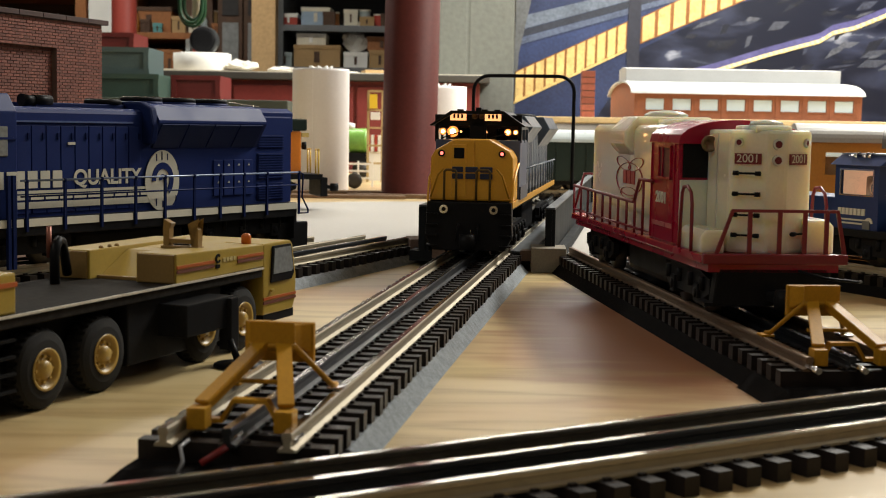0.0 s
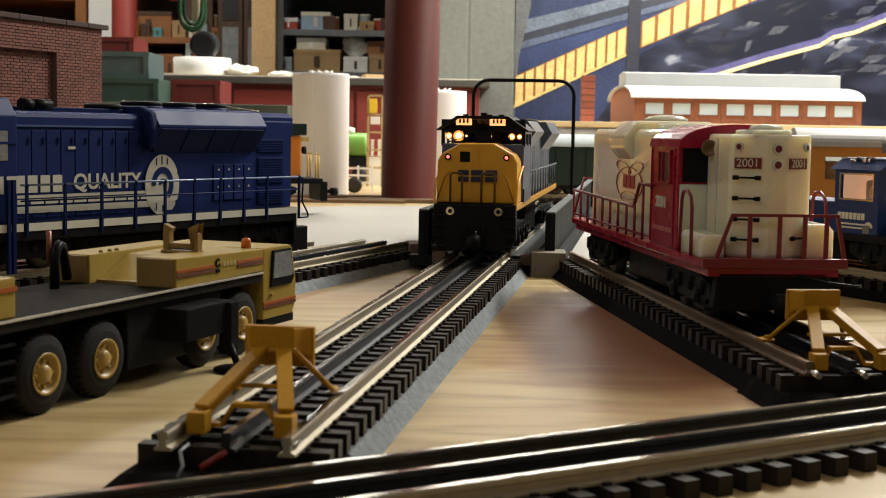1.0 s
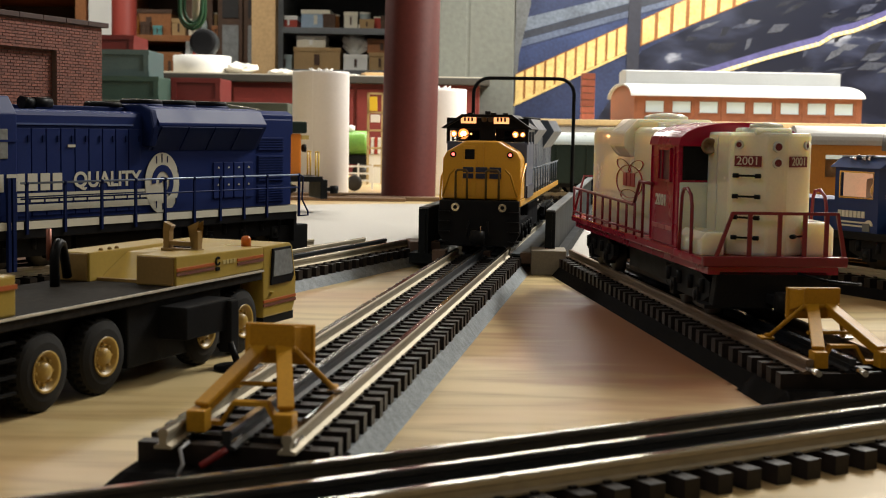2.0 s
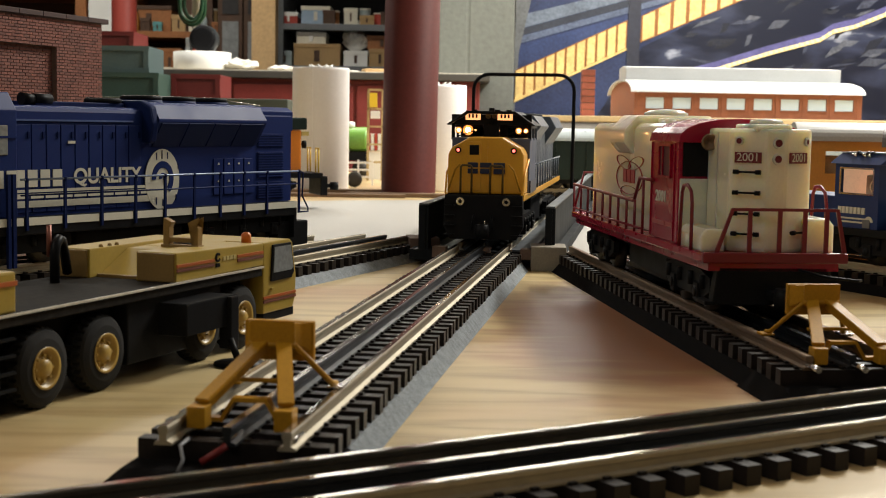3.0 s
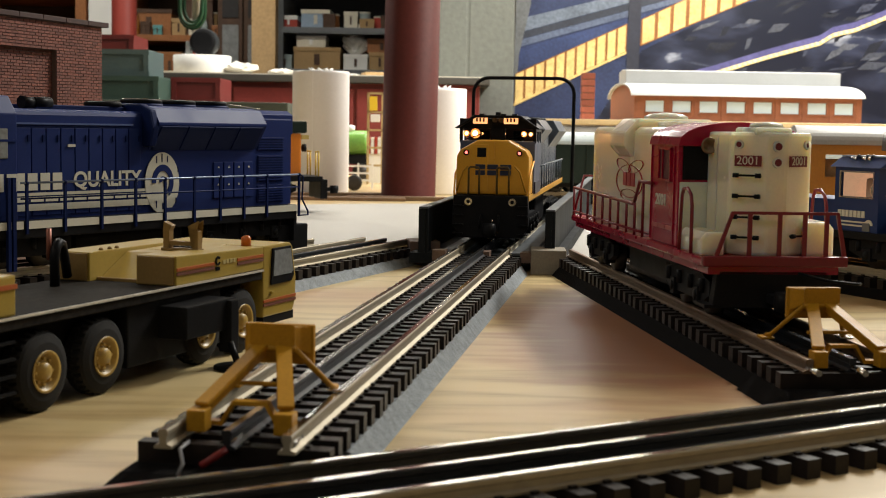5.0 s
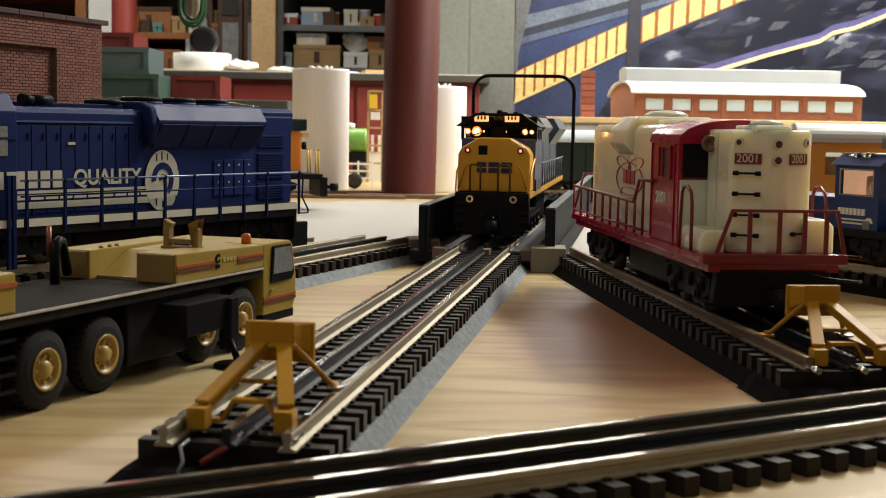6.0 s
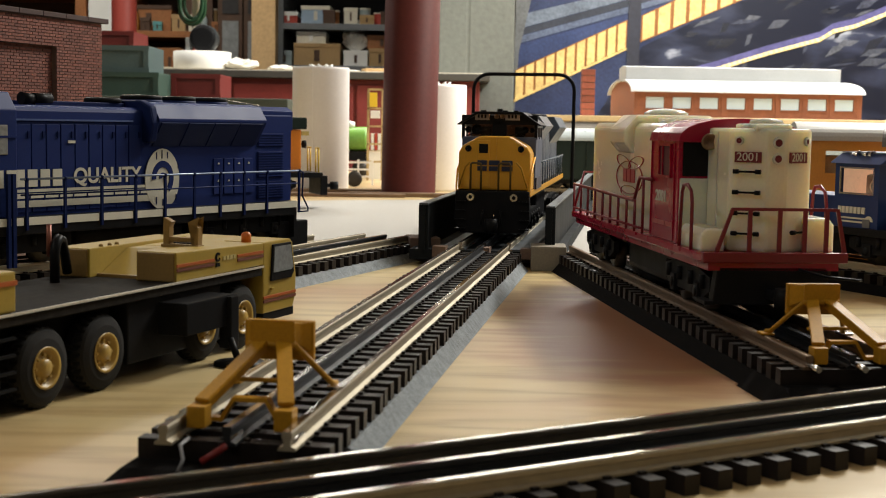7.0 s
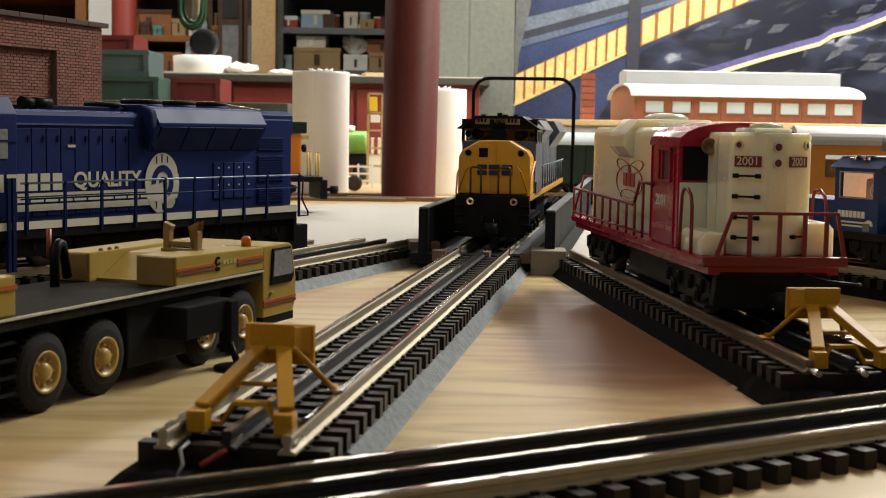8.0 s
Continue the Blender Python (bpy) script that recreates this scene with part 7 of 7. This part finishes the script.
def blue_cab_engine():
    t = thing("blue_caboose", track_pose(*radial(115.5), 0.0), "dark blue bay-window engine with glowing peach cab walls and cream marks", "locomotive", "model locomotives")
    r0, r1 = 0.4530, 0.4905
    part("deck", boxed(0.31, 0.545, -0.029, 0.029, 0.0175, 0.0220, 0.0005), BLACK, t)
    NAVY = mat("navy_cab_paint", (0.012, 0.034, 0.13), 0.4, 0, 0.15, 40, 700, 0.04)
    bm = bmesh.new()
    wx0, wx1, wz0, wz1 = r0 + 0.0052, r1 - 0.0046, 0.0430, 0.0575
    for s in (-1, 1):
        ya, yb = min(s * 0.025, s * 0.027), max(s * 0.025, s * 0.027)
        box(bm, r0, r1, ya, yb, 0.022, wz0)
        box(bm, r0, r1, ya, yb, wz1, 0.0608)
        box(bm, r0, wx0, ya, yb, wz0, wz1)
        box(bm, wx1, r1, ya, yb, wz0, wz1)
    box(bm, r0, r0 + 0.002, -0.025, 0.025, 0.022, 0.0608)
    for y0, y1 in ((-0.025, -0.021), (-0.003, 0.003), (0.021, 0.025)):
        box(bm, r1 - 0.002, r1, y0, y1, wz0, wz1)
    box(bm, r1 - 0.002, r1, -0.025, 0.025, 0.022, wz0)
    box(bm, r1 - 0.002, r1, -0.025, 0.025, wz1, 0.0608)
    cab = part("cab", bm, NAVY, t, "navy blue cab")
    part("cab_roof", shaped(prism, [(-0.0295, 0.0605), (0.0295, 0.0605), (0.0200, 0.0668), (-0.0200, 0.0668)], r0 - 0.003, r1 + 0.003, "x", 0.0006), NAVY, cab)
    part("roof_edge", boxed(r0 - 0.002, r1 + 0.002, -0.0205, 0.0205, 0.0669, 0.0677), mat("pale_roof_edge", (0.30, 0.36, 0.42), 0.3, 0.3), cab)
    bm = bmesh.new()
    for a, b, c, d in ((wx0 - 0.001, wx1 + 0.001, wz1, wz1 + 0.001), (wx0 - 0.001, wx1 + 0.001, wz0 - 0.001, wz0), (wx0 - 0.001, wx0, wz0, wz1), (wx1, wx1 + 0.001, wz0, wz1)):
        box(bm, a, b, -0.0276, -0.0266, c, d)
    part("window_frame", bm, CHROME, cab, "bright window frame")
    pane = part("window_pane", boxed(wx0, wx1, -0.0262, -0.0258, wz0, wz1), GLASS, cab)
    pane.visible_shadow = False
    # walls emit a little to brighten the interior; no cab lamp is built
    part("interior_wall", boxed(r0 + 0.004, r1 - 0.004, 0.004, 0.006, 0.022, 0.0595), mat("peach_glow_wall", (0.72, 0.42, 0.28), 0.6, 0, 0.2, 90, 500, 0.05, emit=(1.0, 0.55, 0.32), power=0.42), cab, "peach interior wall given its own glow")
    part("interior_wall", boxed(r0 + 0.0024, r0 + 0.0034, -0.0245, 0.0035, 0.022, 0.0595), bpy.data.materials["peach_glow_wall"], cab, "peach interior wall given its own glow")
    part("seat", boxed(r0 + 0.010, r0 + 0.018, -0.012, -0.004, 0.030, 0.0540, 0.002), mat("pale_seat", (0.5, 0.34, 0.26), 0.6), cab)
    part("hand_wheel", shaped(lathe, [(0.0032, -0.0195), (0.0045, -0.0190), (0.0045, -0.0180), (0.0032, -0.0176)], 16, "y", (r0 + 0.026, 0, 0.0470)), STEEL, cab)
    for k in range(7):
        x = r0 + 0.004 + k * 0.0034
        part("lettering_block", boxed(x, x + 0.0026, -0.0276, -0.0268, 0.0305, 0.0345), CREAM_PRINT, cab, "cream block in place of a letter")
    for z in (0.0250, 0.0272):
        part("trailing_stripe", boxed(r0 + 0.006, r0 + 0.029, -0.0275, -0.0268, z, z + 0.0010), CREAM_PRINT, cab, "cream stripe")
    bm = bmesh.new()
    ring(bm, r0 + 0.0305, -0.0268, 0.0262, 0.0015, 0.0034, 0.0007, 20, 1.0, "right", 0.0, math.pi)
    part("emblem", bm, CREAM_PRINT, cab, "small cream round emblem")
    for dx in (0.006, 0.014, 0.018):
        bm = bmesh.new()
        lathe(bm, [(0.0006, 0.0), (0.0012, 0.004), (0.0026, 0.008), (0.0021, 0.008), (0.0008, 0.004)], 12, "x", (r0 + dx, -0.0215, 0.0660))
        part("horn", bm, CHROME, cab, "bright roof horn")
    part("low_hood", boxed(0.33, r0, -0.018, 0.018, 0.022, 0.040, 0.001), NAVY, t)
    part("front_hood", boxed(r1, 0.535, -0.018, 0.018, 0.022, 0.034, 0.001), NAVY, t)
    part("data_panel", boxed(r1 - 0.012, r1 - 0.006, -0.0276, -0.0268, 0.0105 + 0.012, 0.0275), GREYMETAL, cab)
    truck(t, 0.36, 0.034, 2)
    truck(t, 0.50, 0.034, 2)
    part("fuel_tank", boxed(0.40, 0.455, -0.022, 0.022, 0.004, 0.0175, 0.002), BLACK, t)
    return t


blue_cab_engine()

# green tank car, crate, white fence and a loose wheel far between the rolls
def far_clutter():
    t = thing("tank_car", pose(-0.1700, 2.45, 0.0), "small green tank car at the back of the layout", "tank car")
    part("tank", shaped(rod, [(-0.05, 0, 0.068), (-0.046, 0, 0.068), (0.026, 0, 0.068), (0.030, 0, 0.068)], 0.022, 20), mat("bright_green_tank", (0.16, 0.34, 0.06), 0.35, 0, 0.2, 30, 300, 0.05), t)
    part("frame", boxed(-0.06, 0.04, -0.015, 0.015, 0.030, 0.046), BLACK, t)
    part("dome", shaped(lathe, [(0.0005, 0.088), (0.008, 0.088), (0.008, 0.098), (0.0005, 0.100)], 14, "z"), WHITE_PAINT, t)
    for x in (-0.04, 0.02):
        for y in (-0.016, 0.016):
            part("wheel", shaped(lathe, [(0.001, y), (0.0155, y), (0.0155, y + 0.003), (0.001, y + 0.003)], 18, "y", (x, 0, 0.0155)), WHEEL_DARK, t)
    c = thing("bottle_crate", pose(-0.134, 2.36, 0.0), "red and white striped crate on a stand", "crate")
    part("stand", boxed(0, 0.030, 0, 0.03, 0.0, 0.050), WHITE_PAINT, c)
    for k in range(5):
        part("panel", boxed(k * 0.006, k * 0.006 + 0.005, -0.002, 0.03, 0.0505, 0.079), WHITE_PAINT if k % 2 else RB, c)
    f = thing("white_fence", pose(-0.158, 2.12, 0.0), "little white rail fence on the layout", "fence")
    for k in range(3):
        part("post", boxed(k * 0.022, k * 0.022 + 0.003, 0, 0.003, 0, 0.040), WHITE_PAINT, f)
    for z in (0.012, 0.023, 0.034):
        part("rail", boxed(0, 0.047, -0.001, 0.0, z, z + 0.003), WHITE_PAINT, f)
    w = part("loose_wheel", shaped(lathe, [(0.002, 0.0), (0.006, 0.0), (0.0115, 0.001), (0.012, 0.005), (0.002, 0.006)], 20, "y", (0, 0, 0.012)), WHEEL_DARK)
    w.location = (-0.136, 2.05, 0.0)
    tagged(w, "loose grey wheel leaning by the fence", "wheel")
    for k, (x, y, l, wd) in enumerate(((-0.20, 1.765, 0.15, 0.03), (-0.13, 1.795, 0.20, 0.022), (-0.24, 1.825, 0.17, 0.03))):
        bm = bmesh.new()
        box(bm, 0, l, 0, wd, 0, 0.0045 + 0.001 * k, 0.0008)
        s = part("cork_strip", bm, mat("brown_cork", (0.20, 0.125, 0.075), 0.85, 0, 0.3, 60, 500, 0.3) if k == 0 else bpy.data.materials["brown_cork"])
        s.matrix_world = pose(x, y, 0.0001, 0, 0, (3, -4, 6)[k])
        tagged(s, "thin brown cork strip lying on the table", "cork strip", "cork strips")


far_clutter()


# ---------------------------------------------------------------- tins, jars and boards that fill the shelves
def tin(x, y, z, r, h, material, label):
    t = thing("storage_tin", pose(x, y, z), label, "tin", "tins on the shelves")
    part("can", shaped(lathe, [(0.001, 0.0), (r, 0.0), (r * 1.02, 0.002), (r, 0.004), (r, h - 0.006), (r * 1.02, h - 0.004)], 20), material, t)
    part("cap", shaped(lathe, [(0.001, h - 0.004), (r * 1.05, h - 0.004), (r * 1.05, h), (0.001, h + 0.001)], 20), CREAMLID, t)


for i, (x, z, r, h, m_, lab) in enumerate((
        (-0.905, 0.22, 0.016, 0.060, RB, "dull red paint tin on the wooden shelf"), (-0.865, 0.22, 0.014, 0.050, CREAMLID, "cream tin on the wooden shelf"),
        (-0.700, 0.22, 0.015, 0.055, ORANGEWOOD, "orange-brown jar on the wooden shelf"), (-0.80, 0.462, 0.015, 0.050, RB, "red tin on top of a case"),
        (-0.690, 0.352, 0.018, 0.070, CARD, "tan canister on the wooden shelf"), (-0.655, 0.352, 0.014, 0.055, GREYBIN, "grey canister on the wooden shelf"),
        (-0.330, 0.383, 0.015, 0.040, ORANGEWOOD, "amber jar on the metal shelf"), (-0.240, 0.383, 0.016, 0.048, GREYBIN, "grey tin on the metal shelf"),
        (-0.200, 0.383, 0.014, 0.036, RB, "small red tin on the metal shelf"))):
    tin(x, 4.02, z, r, h, m_, lab)
for i, (x, y, turn, w, d, h, m_) in enumerate(((-0.66, 2.90, 8, 0.10, 0.06, 0.006, CARD), (-0.60, 2.85, -14, 0.06, 0.04, 0.004, CREAMLID), (-0.375, 2.88, 5, 0.05, 0.05, 0.008, CREAMLID), (-0.28, 2.90, -8, 0.09, 0.05, 0.006, WHITE_PAINT), (-0.17, 2.88, 12, 0.07, 0.06, 0.010, CARD))):
    ob = part("paper_stack", boxed(0, w, 0, d, 0, h, 0.001), m_)
    ob.matrix_world = pose(x, y, BT, 0, 0, turn)
    tagged(ob, ("tan folded card" if m_ is CARD else "pale sheets of paper") + " lying on the workbench", "paper", "papers on the workbench")


# bottles, small boxes and rolls crowded on the shelves
def bottle(x, y, z, r, h, material, cap_mat, label):
    t = thing("bottle", pose(x, y, z), label, "bottle", "bottles on the shelves")
    part("flask", shaped(lathe, [(0.001, 0.0), (r * 0.95, 0.0), (r, 0.003), (r, h * 0.62), (r * 0.45, h * 0.80), (r * 0.40, h * 0.90), (0.001, h * 0.90)], 18), material, t)
    part("cap", shaped(lathe, [(0.001, h * 0.90), (r * 0.5, h * 0.90), (r * 0.5, h), (0.001, h)], 14), cap_mat, t)


goods = random.Random(11)
AMBER = mat("amber_bottle", (0.24, 0.09, 0.02), 0.25, 0, 0.1)
TURQ = mat("turquoise_box", (0.10, 0.30, 0.30), 0.5, 0, 0.15)
for x0, x1, y, z in ((-0.36, -0.15, 3.99, 0.383), (-0.94, -0.62, 3.965, 0.22), (-0.94, -0.63, 3.965, 0.352), (-1.36, -1.06, 3.965, 0.22), (-1.36, -1.06, 3.965, 0.33), (-1.36, -1.06, 3.965, 0.47)):
    x = x0
    while x < x1 - 0.03:
        r, h = goods.uniform(0.008, 0.014), goods.uniform(0.030, 0.065)
        kind = goods.random()
        if kind < 0.45:
            m_, c_, lab = goods.choice(((AMBER, BLACK, "amber glass bottle with a black cap on a shelf"), (WHITE_PAINT, RB, "white plastic bottle with a red cap on a shelf"), (GREYBIN, CREAMLID, "grey bottle with a cream cap on a shelf"), (RB, CREAMLID, "red bottle with a cream cap on a shelf")))
            bottle(x + r, y + 0.004, z, r, h, m_, c_, lab)
            x += 2 * r + goods.uniform(0.004, 0.030)
        else:
            w = goods.uniform(0.022, 0.050)
            m_, lab = goods.choice(((CARD, "small cardboard box on a shelf"), (CREAMLID, "small cream box on a shelf"), (ORANGEWOOD, "small orange-brown box on a shelf"), (TURQ, "small turquoise box on a shelf"), (DARKWOOD, "small dark brown box on a shelf")))
            carton(x, y - 0.006, z, w, 0.012, h * 0.8, m_, lab)
            x += w + goods.uniform(0.004, 0.030)


# ---------------------------------------------------------------- motion
def motions():
    rows = ((0.0, 0.4255), (0.5, 0.4108), (1.0, 0.3978), (1.5, 0.3860), (2.0, 0.3738), (2.5, 0.3618), (3.0, 0.3498), (3.5, 0.3376), (4.0, 0.3262),
            (4.5, 0.3156), (5.0, 0.3075), (5.5, 0.3025), (6.0, 0.3000), (6.5, 0.2985), (7.0, 0.2968), (8.0, 0.2968))
    walk(moving_loco, [(t, track_pose(*TRACKS["main"], r)) for t, r in rows])
    # going out is imitated by turning each glowing face away, dark back forward
    for ob, at in loco_lamps:
        turns = ((0.0, 0), (6.86, 0), (6.90, 62), (6.93, 124), (6.97, 180), (8.0, 180))
        walk(ob, [(t, Matrix.Translation(at) @ pose(0, 0, 0, 0, 0, a)) for t, a in turns])


motions()
